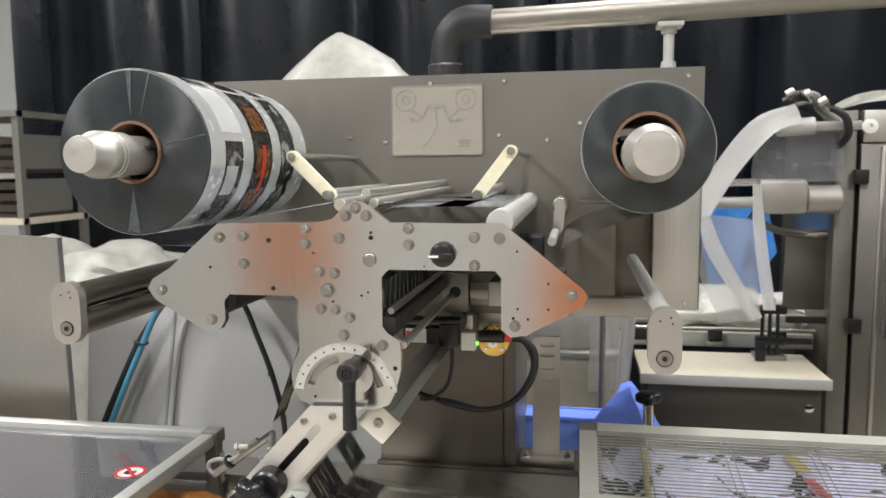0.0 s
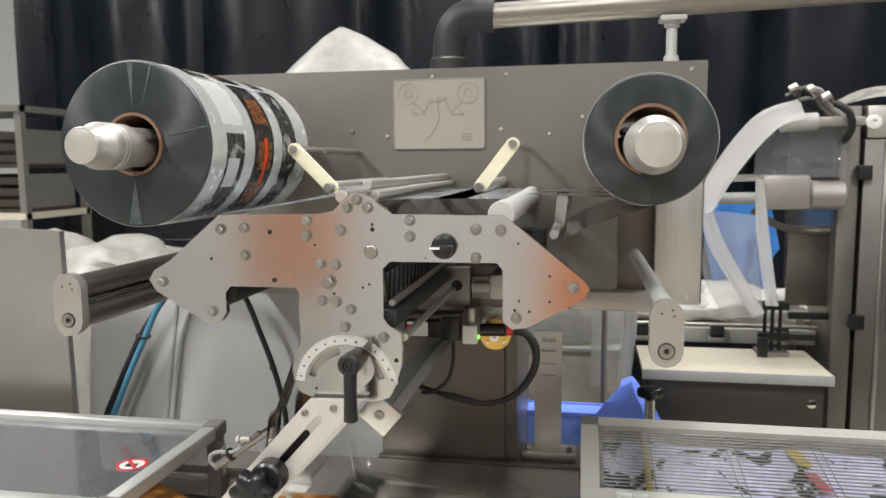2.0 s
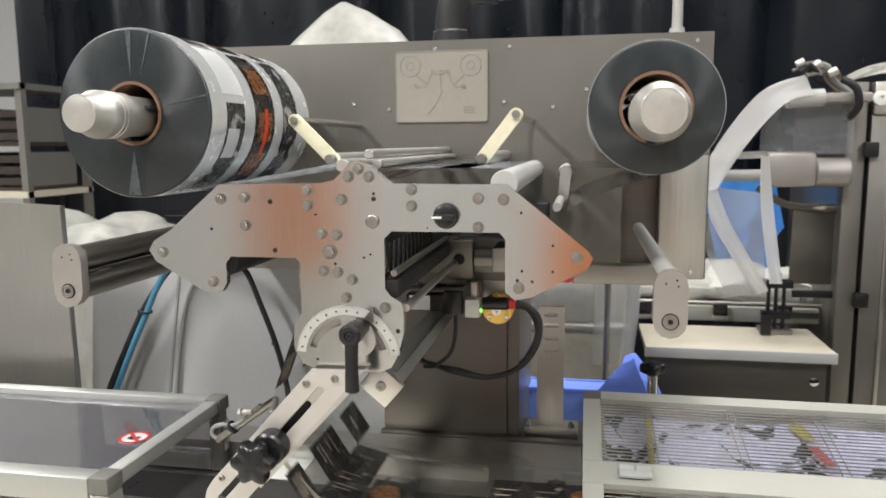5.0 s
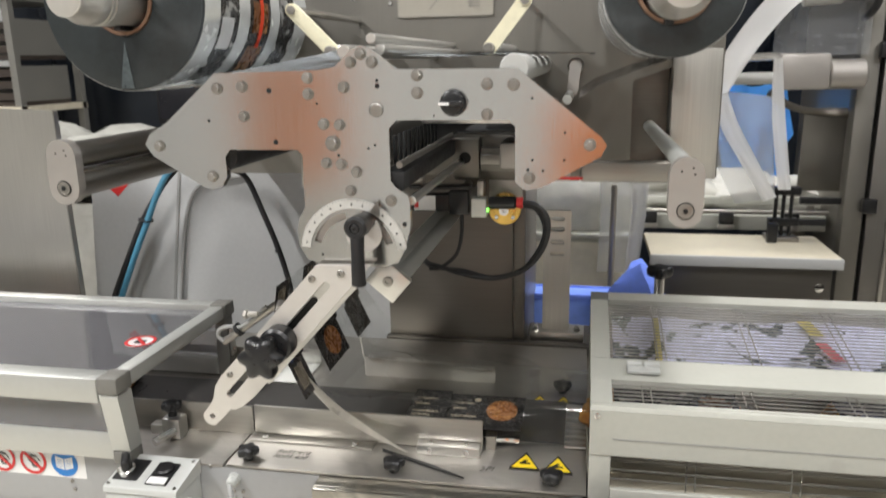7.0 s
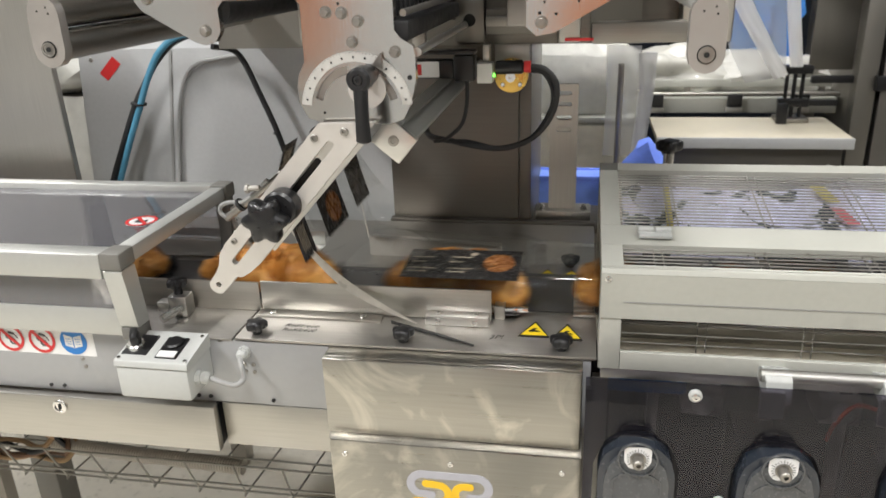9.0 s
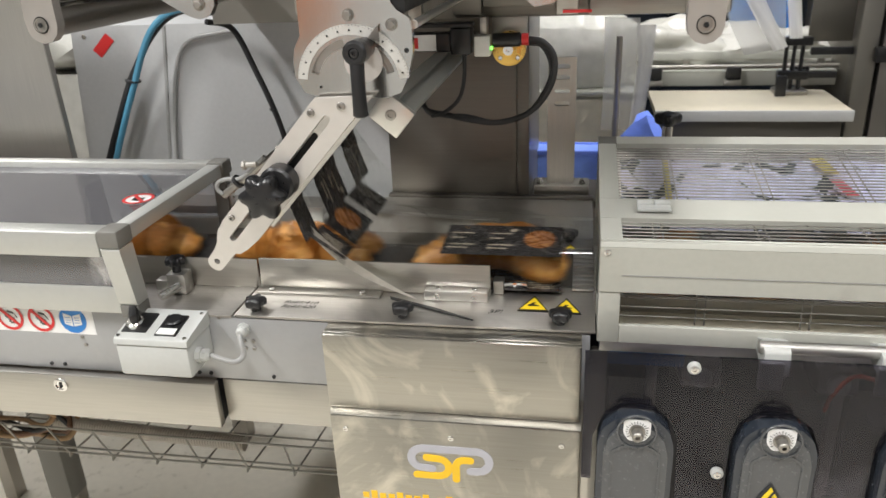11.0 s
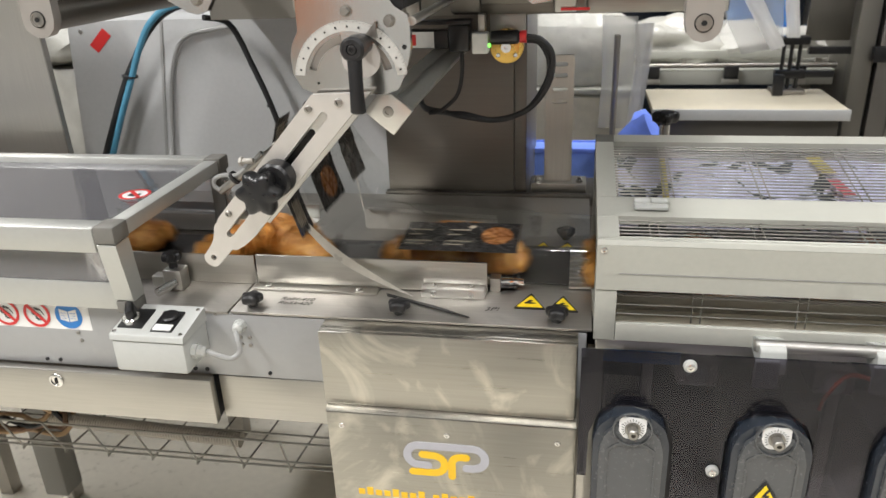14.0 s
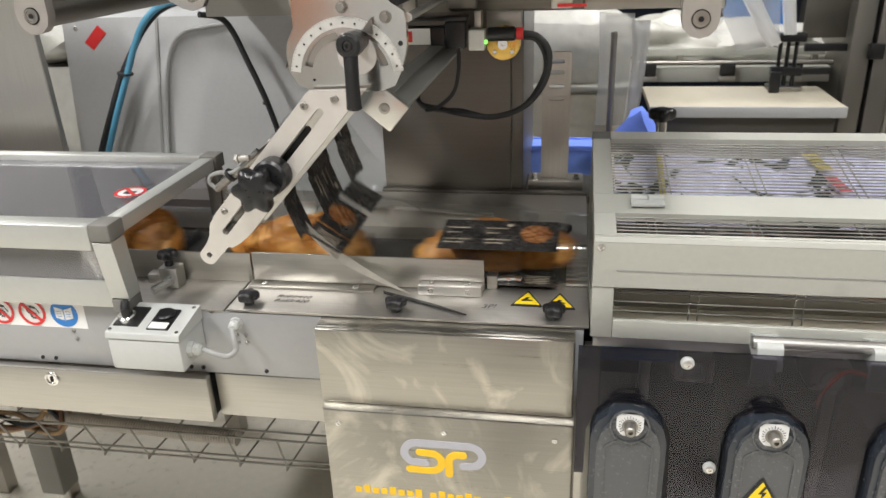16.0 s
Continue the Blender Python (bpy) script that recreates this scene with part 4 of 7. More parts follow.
SHEETLILAC = mat("lilac_printed_film", (0.76, 0.77, 0.96), 0.25, 0.0, 0.2, 10, 60, 0.1, coat=0.3, spots=((0.07, 0.085, 0.10), 13.0, 0.53, 0.57, 1.6))
part("film", sheet(grid), SHEETLILAC, pap)
part("yellow_patch", sheet([[(0.470 + 0.022 * i - 0.008 * j, 1.32 + 0.02 * j, 1.149 + 0.0065 * j) for j in range(3)] for i in range(2)]), DULLYELLOW, pap)
part("red_patch", sheet([[(0.490 + 0.018 * i - 0.006 * j, 1.265 + 0.013 * j, 1.131 + 0.0045 * j) for j in range(4)] for i in range(2)]), FADEDRED, pap)
part("yellow_strap", sheet([[(x_, 1.20 + 0.03 * j, 1.108 + 0.0103 * j) for j in range(6)] for x_ in (0.226, 0.236)]), DULLYELLOW, pap)
topk = thing("height_adjuster", (0.271, 1.653, 0.99), "black star knob on a steel stem behind the cover", "adjuster")
part("stem", cyl((0.266, 1.653, 0.9895), (0.266, 1.653, 1.143), 0.011, 14), CHROME, topk)
star_knob("knob", (0.266, 1.653, 1.143), (0, 0, 1), 0.027, topk, 4, 0.004)
hb = thing("guard_handle", (0.42, 1.03, 0.99), "white plastic lift handle bar under the cover", "handle")
for x in (0.335, 0.475, 0.90):
    part("clip", prism(rounded([(1.00, 0.973), (1.055, 0.985), (1.055, 1.0), (1.028, 1.012), (1.006, 1.006)], 0.004), x, x + 0.032, axis="x"), BOXGREY, hb)
    part("clip_foot", box(x - 0.008, x + 0.022, 0.990, 0.9995, 0.958, 0.998, 0.003), BOXGREY, hb)
part("bar", cyl((0.33, 1.022, 1.004), (0.93, 1.022, 1.004), 0.0085, 16, 0.001), ALU, hb)

seal = thing("sealing_unit", (0.6, 1.2, 0.3), "dark sealing drive housing behind a smoked shield", "machine housing")
part("back_plate", box(0.118, CR, 1.16, 1.17, 0.30, 0.965), BACKDARK, seal)
part("inner_block", box(0.13, 0.25, 1.08, 1.158, 0.93, 0.96, 0.004), BLUE, seal)
part("inner_bar", box(0.20, 0.215, 1.10, 1.115, 0.6, 0.96), STEEL, seal)
part("inner_bar", box(0.46, 0.475, 1.10, 1.115, 0.6, 0.96), STEEL, seal)
for x in (0.275, 0.459, 0.643):
    part("bearing_block", box(x - 0.028, x + 0.028, 1.085, 1.158, 0.895, 0.935, 0.004), BRACKETGREY, seal)
    part("bearing_cap", lathe((x, 1.085, 0.915), (0, -1, 0), [(0, 0.015), (0.006, 0.015), (0.008, 0.012), (0.008, 0.005)], 20), ALU, seal)
    part("bolt", hex_bolt(x - 0.021, 1.085, 0.903, 0.004, 0.004), BOLTSTEEL, seal)
    part("bolt", hex_bolt(x + 0.021, 1.085, 0.927, 0.004, 0.004), BOLTSTEEL, seal)
part("tie_bar", cyl((0.14, 1.12, 0.952), (CR, 1.12, 0.952), 0.007, 12), STEEL, seal)
part("inner_bar", box(0.118, 0.14, 1.06, 1.07, 0.5, 0.965), STEEL, seal)
part("red_lead", tube([(0.452, 1.10, 0.86), (0.452, 1.08, 0.90), (0.475, 1.075, 0.935), (0.525, 1.075, 0.925), (0.57, 1.075, 0.945), (0.64, 1.075, 0.95)], 0.003), NEON, seal, "red lead")


def soft_front(bm, y, r):
    """Round off the front rim of a moulded shell."""
    bm.normal_update()
    rim = [e for e in bm.edges if all(abs(v.co.y - y) < 1e-5 for v in e.verts) and any(abs(f.normal.y) < 0.5 for f in e.link_faces)]
    bmesh.ops.bevel(bm, geom=rim, offset=r, segments=3, profile=0.5, affect="EDGES", clamp_overlap=True)
    return bm


def pod(x):
    p = thing("drive_pod", (x, 1.02, 0.3), "dark grey moulded drive arm with a round dial", "machine drive", "drive pods")
    w, top = 0.050, 0.919
    out = [(x - w, 0.30)] + [(x - w, top - 0.045), (x - w * 0.86, top - 0.020), (x - w * 0.5, top - 0.003), (x, top), (x + w * 0.5, top - 0.003), (x + w * 0.86, top - 0.020), (x + w, top - 0.045)] + [(x + w, 0.30)]
    part("shell", soft_front(prism(rounded(out, 0.006, 4), 0.968, 1.000), 0.968, 0.007), PODNAVY, p, "dark navy rim of the housing")
    part("hub_block", box(x - 0.03, x + 0.03, 1.0005, 1.159, 0.70, 0.86), BACKDARK, p)
    q = 0.84
    face = [(x + (a - x) * q, top - 0.010 + (b - top) * (0.97 if b > 0.5 else 1)) for a, b in rounded(out, 0.006)]
    bm = soft_front(prism(face, 0.960, 0.9675), 0.960, 0.004)
    part("front", bm, PODGREY, p)
    part("recess_rim", prism(rounded([(x - 0.033, 0.30), (x - 0.033, 0.869), (x - 0.018, 0.880), (x + 0.018, 0.880), (x + 0.033, 0.869), (x + 0.033, 0.30)], 0.005), 0.9585, 0.9615, [rounded([(x - 0.030, 0.31), (x - 0.030, 0.867), (x - 0.017, 0.876), (x + 0.017, 0.876), (x + 0.030, 0.867), (x + 0.030, 0.31)], 0.005)]), PODGREY, p)
    part("dial_rim", soft_front(prism(disc(x, 0.903, 0.0265, 32), 0.9565, 0.9598, [disc(x, 0.903, 0.0235, 32)]), 0.9565, 0.0012), PODGREY, p)
    d = part("dial", prism(rounded([(x - 0.0175, 0.921), (x + 0.0175, 0.921), (x + 0.0175, 0.899), (x + 0.010, 0.888), (x - 0.010, 0.888), (x - 0.0175, 0.899)], 0.004), 0.959, 0.9615), PAPER, p, "white scale dial")
    bm = bmesh.new()
    for k in range(17):
        a = radians(-40 + 260 * k / 16)
        r0, r1 = 0.0115, 0.0145 if k % 4 else 0.0158
        m = Matrix.Translation((x + math.cos(a) * (r0 + r1) / 2, 0.9587, 0.904 + math.sin(a) * (r0 + r1) / 2)) @ Matrix.Rotation(-a, 4, "Y")
        v = bmesh.ops.create_cube(bm, size=1, matrix=m @ Matrix.Diagonal((r1 - r0, 0.0004, 0.0007, 1)))
    part("scale_mark", bm, BLACK, d)
    part("hub", lathe((x, 0.9585, 0.904), (0, -1, 0), [(0, 0.0105), (0.002, 0.0105), (0.002, 0.0078), (0.014, 0.0075), (0.0155, 0.006), (0.0155, 0.003), (0.011, 0.003)], 20), BOLTSTEEL, p, "steel adjusting spindle")
    return p


for x in (0.178, 0.357, 0.536, 0.715):
    pod(x)
wsig = thing("warning_sticker", (0.362, 0.957, 0.815), "yellow high-voltage triangle sticker", "sticker")
part("border", prism(rounded([(0.327, 0.7920), (0.379, 0.7920), (0.353, 0.837)], 0.004), 0.9572, 0.958), BLACK, wsig)
part("field", prism([(0.333, 0.7955), (0.373, 0.7955), (0.353, 0.8315)], 0.9564, 0.957), WARN, wsig)
part("pictogram", prism([(0.356, 0.8250), (0.349, 0.8120), (0.354, 0.8120), (0.351, 0.7990), (0.359, 0.8150), (0.354, 0.8150), (0.359, 0.8240)], 0.9556, 0.9562), BLACK, wsig)
sh = thing("smoked_shield", (0.6, 1.0, 0.6), "smoked clear plastic shield with arched cut-outs", "safety guard")


def shield_outline():
    out = [(0.108, 1.005), (1.2, 1.005), (1.2, 0.75)]
    for x in (0.715, 0.536, 0.357, 0.178):
        out += [(x + 0.060, 0.75), (x + 0.056, 0.874), (x + 0.043, 0.908), (x + 0.02, 0.921), (x - 0.02, 0.921), (x - 0.043, 0.908), (x - 0.056, 0.874), (x - 0.056, 0.75)]
    return out[:-1] + [(0.121, 0.80), (0.108, 0.80)]


part("pane", prism(shield_outline(), 0.985, 0.989), SMOKED, sh, "smoked polycarbonate pane")
for x, z in ((0.246, 0.991), (0.289, 0.828), (0.66, 0.991)):
    part("spacer", lathe((x, 0.9845, z), (0, -1, 0), [(0, 0.0085), (0.005, 0.0085), (0.0065, 0.0065)], 18), BOXGREY, sh, "white plastic spacer")
    part("screw", screw((x, 0.978, z), (0, -1, 0), 0.005), CHROME, sh)
part("edge_strip", box(0.1085, 0.118, 0.990, 1.0, 0.72, 0.985), STEEL, sh)

# ---- column and upper film unit ----
col = thing("machine_column", (-0.16, 1.75, 0), "dull stainless column behind the bed", "machine column")
part("face", box(-0.305, -0.035, 1.625, 1.633, 0.5, 1.376, 0.001), COLSTEEL, col)
part("edge_strip", box(-0.034, -0.010, 1.628, 1.636, 0.5, 1.376, 0.001), COLSTEEL, col)
part("body", box(-0.305, -0.010, 1.6365, 2.0, 0.0, 1.376), DARK_STEEL, col)
part("foot_rail", box(-0.31, 0.125, 1.605, 1.6245, 0.98, 1.004, 0.002), COLSTEEL, col)
cab = thing("grey_cabinet", (-0.66, 1.75, 0), "pale grey electrical cabinet behind the machine", "cabinet")
part("front", prism([(-1.075, 0.7), (-0.309, 0.7), (-0.309, 1.362), (-1.02, 1.362)], 1.660, 1.668), GREYPAINT, cab)
part("body", box(-1.02, -0.309, 1.6685, 2.1, 0.70, 1.360), GREYPAINT, cab)
for x in (-1.0, -0.38):
    part("leg", box(x, x + 0.05, 2.0, 2.05, 0.0, 0.6995), DARK_STEEL, cab)
# thin slanted grey strip down the cabinet front
part("seam", prism([(-0.798, 1.36), (-0.792, 1.36), (-0.880, 0.75), (-0.886, 0.75)], 1.6575, 1.6598), HOSEGREY, cab)
for x in (-0.99, -0.34):
    part("screw", screw((x, 1.66, 1.34), (0, -1, 0), 0.005), CHROME, cab)
tag = thing("red_tag", (-0.95, 1.659, 1.325), "red rectangular sticker, tilted, on the grey cabinet", "sticker")
part("sheet", prism([(-0.9365, 1.347), (-0.919, 1.330), (-0.957, 1.294), (-0.9745, 1.311)], 1.6585, 1.6592), RED, tag)

up = thing("unwind_unit", (-0.13, 1.6, 1.376), "large brushed stainless back panel of the film unwinder", "machine panel")
part("face", prism([(-0.60, 1.376), (0.187, 1.376), (0.187, 1.547), (0.252, 1.569), (0.252, 1.376), (0.338, 1.376), (0.338, 1.815), (-0.60, 1.815)], 1.500, 1.508), PANEL, up)
# darker steel puts the shade inside this opening into colour
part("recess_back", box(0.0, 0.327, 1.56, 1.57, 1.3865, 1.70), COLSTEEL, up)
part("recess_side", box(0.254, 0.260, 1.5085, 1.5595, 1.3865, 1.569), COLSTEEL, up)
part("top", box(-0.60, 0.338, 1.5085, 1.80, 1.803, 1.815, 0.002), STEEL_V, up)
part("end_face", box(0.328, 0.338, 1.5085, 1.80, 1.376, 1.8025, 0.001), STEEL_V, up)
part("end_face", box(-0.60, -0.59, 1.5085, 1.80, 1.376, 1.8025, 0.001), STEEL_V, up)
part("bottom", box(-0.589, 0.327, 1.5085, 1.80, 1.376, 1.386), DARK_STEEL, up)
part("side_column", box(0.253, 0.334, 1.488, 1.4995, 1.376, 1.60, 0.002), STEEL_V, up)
for x, z in ((-0.16, 1.80), (-0.02, 1.80), (0.12, 1.72), (-0.32, 1.70), (-0.27, 1.59), (0.31, 1.80), (0.31, 1.39), (0.06, 1.69), (-0.03, 1.70), (-0.25, 1.69)):
    part("screw", screw((x, 1.488 if (x > 0.25 and z < 1.56) else 1.5, z), (0, -1, 0), 0.004), CHROME, up)
dg = thing("threading_diagram", (-0.147, 1.498, 1.73), "pale engraved plate with a film threading diagram", "sign")
ENGR = mat("pale_engraved_plate", (0.36, 0.335, 0.285), 0.45, 0.3, 0.05, 6, 90, 0.02)
INK = mat("grey_engraving", (0.27, 0.255, 0.225), 0.6)
part("plate", prism(rounded([(-0.236, 1.664), (-0.060, 1.664), (-0.060, 1.796), (-0.236, 1.796)], 0.006), 1.4965, 1.4995), ENGR, dg)
part("border", prism(rounded([(-0.2355, 1.6645), (-0.0605, 1.6645), (-0.0605, 1.7955), (-0.2355, 1.7955)], 0.006), 1.4955, 1.4962, [rounded([(-0.234, 1.666), (-0.062, 1.666), (-0.062, 1.794), (-0.234, 1.794)], 0.006)]), INK, dg)
for cx in (-0.207, -0.092):
    part("drawn_circle", prism(disc(cx, 1.768, 0.020), 1.4955, 1.4962, [disc(cx, 1.768, 0.0188)]), INK, dg)
    part("drawn_circle", prism(disc(cx, 1.768, 0.008, 16), 1.4955, 1.4962, [disc(cx, 1.768, 0.007, 16)]), INK, dg)
for pts in ([(-0.195, 1.75), (-0.175, 1.735), (-0.165, 1.755), (-0.15, 1.752), (-0.147, 1.72), (-0.16, 1.695), (-0.175, 1.68)], [(-0.105, 1.75), (-0.125, 1.732), (-0.135, 1.755), (-0.15, 1.752)], [(-0.2, 1.735), (-0.185, 1.728)], [(-0.12, 1.728), (-0.10, 1.73)]):
    stroke(pts, 0.0011, 1.4963, "drawn_line", INK, dg, 0.0007)
for cx, cz in ((-0.178, 1.733), (-0.163, 1.757), (-0.135, 1.757), (-0.122, 1.73), (-0.147, 1.757), (-0.195, 1.73), (-0.105, 1.73)):
    part("drawn_circle", prism(disc(cx, cz, 0.004, 12), 1.4955, 1.4962, [disc(cx, cz, 0.0031, 12)]), INK, dg)
for cz in (1.690, 1.685, 1.680):
    part("caption_bar", box(-0.105, -0.085, 1.4955, 1.4962, cz, cz + 0.003), INK, dg)

# ---- film reels ----


def reel(name, x, z, y0, y1, R, label):
    r = thing(name, (x, y0, z), label, "film roll", "film rolls")
    n = y1 - y0
    part("wound_film", lathe((x, y0, z), (0, 1, 0), [(0.0, 0.0425), (0.0, R - 0.003), (0.0008, R - 0.0012), (0.0035, R), (n - 0.003, R), (n, R - 0.003), (n, 0.0425)], 72, closed=True), ROLLEND, r, "tightly wound grey film edge")
    part("core", lathe((x, y0 - 0.003, z), (0, 1, 0), [(0, 0.038), (0, 0.042), (n + 0.006, 0.042), (n + 0.006, 0.038)], 48, closed=True), CARD, r, "brown cardboard core")
    part("outer_wrap", lathe((x, y0 + 0.004, z), (0, 1, 0), [(0, R + 0.0002), (0, R + 0.0008), (n - 0.008, R + 0.0008), (n - 0.008, R + 0.0002)], 72, closed=True), FILMWHITE, r, "silvery clear outer film layer")
    return r


def shaft(x, z, ya, yb, r):
    s = thing("reel_shaft", (x, ya, z), "turned aluminium reel shaft with a stepped end", "shaft", "reel shafts")
    part("body", lathe((x, ya, z), (0, 1, 0), [(0, r * 0.73), (0.001, r * 0.755), (0.016, r * 0.765), (0.030, r * 0.985), (0.033, r), (0.046, r), (0.0465, r * 0.95), (0.049, r * 0.95), (0.0495, r), (0.054, r), (0.0545, r * 0.93), (0.058, r * 0.93), (0.0585, r * 0.985), (0.08, r * 0.985), (0.081, r * 0.88), (yb - ya, r * 0.88)], 48), SHAFTALU, s)
    part("end_disc", lathe((x, ya - 0.0006, z), (0, 1, 0), [(0, r * 0.60), (0.0004, r * 0.66)], 40), SHAFTALU, s)
    for k in range(3):
        a = 2 * math.pi * k / 3 + 0.4
        part("grip_bar", box(x + math.cos(a) * r - 0.005, x + math.cos(a) * r + 0.005, ya + 0.10, ya + 0.2, z + math.sin(a) * r - 0.003, z + math.sin(a) * r + 0.003, 0.001), BLACK, s)
    part("flange", lathe((x, yb - 0.05, z), (0, 1, 0), [(0, 0.06), (0.012, 0.06), (0.012, 0.05), (0.05, 0.05)], 40), STEEL, s)
    return s


LX, LZ, LR = -0.469, 1.666, 0.1105
RX, RZ, RR = 0.199, 1.663, 0.0775
left_reel = reel("film_roll", LX, LZ, 1.0, 1.36, LR, "large roll of printed packaging film on a steel shaft")
right_reel = reel("film_roll", RX, RZ, 1.0, 1.36, RR, "smaller roll of grey film turning on its shaft")
shaft(LX + 0.003, LZ - 0.004, 0.885, 1.499, 0.0295)
shaft(RX - 0.002, RZ - 0.008, 0.885, 1.499, 0.0318)


def wrap(y0, y1, a0, a1, name, material, lift, label=""):
    """A curved patch of print on the large roll; angles in degrees from the side, upwards."""
    n = max(3, int((a1 - a0) / 5))
    R = LR + 0.0008 + lift
    grid = [[(LX + R * math.cos(radians(a0 + (a1 - a0) * i / n)), y, LZ + R * math.sin(radians(a0 + (a1 - a0) * i / n))) for y in (y0, y1)] for i in range(n + 1)]
    return part(name, sheet(grid, 0.0002), material, left_reel, label)


WRAPDARK = mat("dark_printed_band", (0.06, 0.06, 0.06), 0.25, 0.0, 0.3, 20, 100, 0.03, coat=0.4, spots=((0.5, 0.5, 0.48), 30.0, 0.58, 0.62, 0.3))
for k in range(3):
    o = 120 * k
    wrap(1.045, 1.100, o - 62, o + 8, "printed_panel", WRAPDARK, 0.0003)
    wrap(1.040, 1.105, o + 14, o + 54, "printed_panel", PAPER, 0.0003)
    wrap(1.135, 1.205, o - 62, o + 54, "printed_panel", FILMDARK, 0.0003)
    for a in (-40, -8, 28):
        wrap(1.145, 1.195, o + a - 11, o + a + 11, "pastry_picture", FILMPIC, 0.0007)
    wrap(1.240, 1.300, o - 62, o + 54, "printed_panel", WRAPDARK, 0.0003)
    wrap(1.05, 1.085, o - 32, o - 10, "bar_code", PAPER, 0.0007)
wrap(1.1665, 1.1785, -30, 6, "tape_mark", NEON, 0.0012, "red-orange tape mark")
# painted highlights: pale wedges where the wound layers catch the light
EDGEGLEAM = mat("painted_edge_gleam", (0.070, 0.086, 0.092), 0.35, 0, 0.5, 60, 200, 0.05)
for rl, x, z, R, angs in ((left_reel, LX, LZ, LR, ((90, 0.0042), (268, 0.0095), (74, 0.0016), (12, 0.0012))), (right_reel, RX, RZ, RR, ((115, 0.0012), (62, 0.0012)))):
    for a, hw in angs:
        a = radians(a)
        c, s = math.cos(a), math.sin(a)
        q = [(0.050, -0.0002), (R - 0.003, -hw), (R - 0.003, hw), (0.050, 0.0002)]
        part("edge_streak", prism([(x + u * c - w * s, z + u * s + w * c) for u, w in q], 0.9993, 0.9998), EDGEGLEAM, rl)

# ---- front side plate with its dial ----
PY = 0.935
pl = thing("side_plate", (-0.14, PY, 1.36), "brushed stainless side plate with bolts and cut-outs", "machine plate")
outline = [(-0.417, 1.494), (-0.410, 1.506), (-0.386, 1.520), (-0.319, 1.5765), (-0.191, 1.578), (-0.172, 1.582), (-0.154, 1.600), (-0.142, 1.6045), (-0.130, 1.601), (-0.102, 1.578), (0.033, 1.577), (0.124, 1.503), (0.130, 1.494), (0.124, 1.482), (0.060, 1.447), (0.042, 1.444), (0.031, 1.453), (0.031, 1.514), (0.024, 1.522), (-0.103, 1.522), (-0.112, 1.513), (-0.112, 1.453), (-0.106, 1.445), (-0.092, 1.436), (-0.090, 1.425), (-0.090, 1.400), (-0.0965, 1.374), (-0.106, 1.356), (-0.122, 1.350), (-0.200, 1.350), (-0.219, 1.357), (-0.228, 1.374), (-0.229, 1.392), (-0.226, 1.406), (-0.218, 1.420), (-0.217, 1.482), (-0.223, 1.488), (-0.307, 1.488), (-0.314, 1.480), (-0.314, 1.455), (-0.321, 1.444), (-0.334, 1.440), (-0.345, 1.443), (-0.408, 1.480)]
DCX, DCZ = -0.160, 1.366
slot_arc = arc(DCX, DCZ, 0.050, 165, 100, 10) + arc(DCX, DCZ, 0.041, 100, 165, 10)
slot_arc2 = arc(DCX, DCZ, 0.050, 50, 15, 8) + arc(DCX, DCZ, 0.041, 15, 50, 8)
part("plate", prism(outline, PY, PY + 0.010, [slot_arc, slot_arc2, disc(-0.126, 1.5335, 0.0085)]), PLATE, pl)
part("inner_disc", prism(arc(DCX, DCZ, 0.054, 0, 180, 20), PY + 0.0103, PY + 0.0133), MATTE, pl)
part("scale_band", prism(arc(DCX, DCZ, 0.0655, 6, 174, 30) + arc(DCX, DCZ, 0.0540, 174, 6, 30), PY - 0.0012, PY - 0.0002), SCALEWHITE, pl, "white engraved angle scale")
bm = bmesh.new()
for k in range(13):
    a = radians(12 + 156 * k / 12)
    m = Matrix.Translation((DCX + math.cos(a) * 0.0590, PY - 0.0016, DCZ + math.sin(a) * 0.0590)) @ Matrix.Rotation(-a, 4, "Y")
    bmesh.ops.create_cube(bm, size=1, matrix=m @ Matrix.Diagonal((0.0022, 0.0004, 0.0020, 1)))
for k in range(49):
    a = radians(8 + 164 * k / 48)
    m = Matrix.Translation((DCX + math.cos(a) * 0.0643, PY - 0.0016, DCZ + math.sin(a) * 0.0643)) @ Matrix.Rotation(-a, 4, "Y")
    bmesh.ops.create_cube(bm, size=1, matrix=m @ Matrix.Diagonal((0.0016, 0.0004, 0.0003, 1)))
part("scale_mark", bm, BLACK, pl)
BOLTS = [(-0.317, 1.559), (-0.286, 1.561), (-0.286, 1.527), (-0.2055, 1.570), (-0.2055, 1.552), (-0.163, 1.559), (-0.142, 1.595), (-0.154, 1.586), (-0.129, 1.586), (-0.078, 1.571), (-0.078, 1.552), (0.0, 1.561), (0.029, 1.560), (0.0, 1.528), (-0.189, 1.518), (-0.170, 1.517), (-0.188, 1.473), (-0.170, 1.472), (-0.152, 1.463), (-0.160, 1.441), (-0.112, 1.430), (-0.332, 1.456), (-0.398, 1.492), (0.112, 1.495), (0.047, 1.458)]
for i, (x, z) in enumerate(BOLTS):
    part("bolt", hex_bolt(x, PY - 0.0002, z, 0.0050, 0.0056, i * 0.7), BOLTSTEEL, pl)
part("bolt", hex_bolt(-0.179, PY - 0.0002, 1.496, 0.0068, 0.0065), BOLTSTEEL, pl)
part("shaft_end", lathe((-0.126, PY + 0.02, 1.5335), (0, -1, 0), [(0, 0.0078), (0.021, 0.0078), (0.022, 0.0065)], 24), BOLTSTEEL, pl)
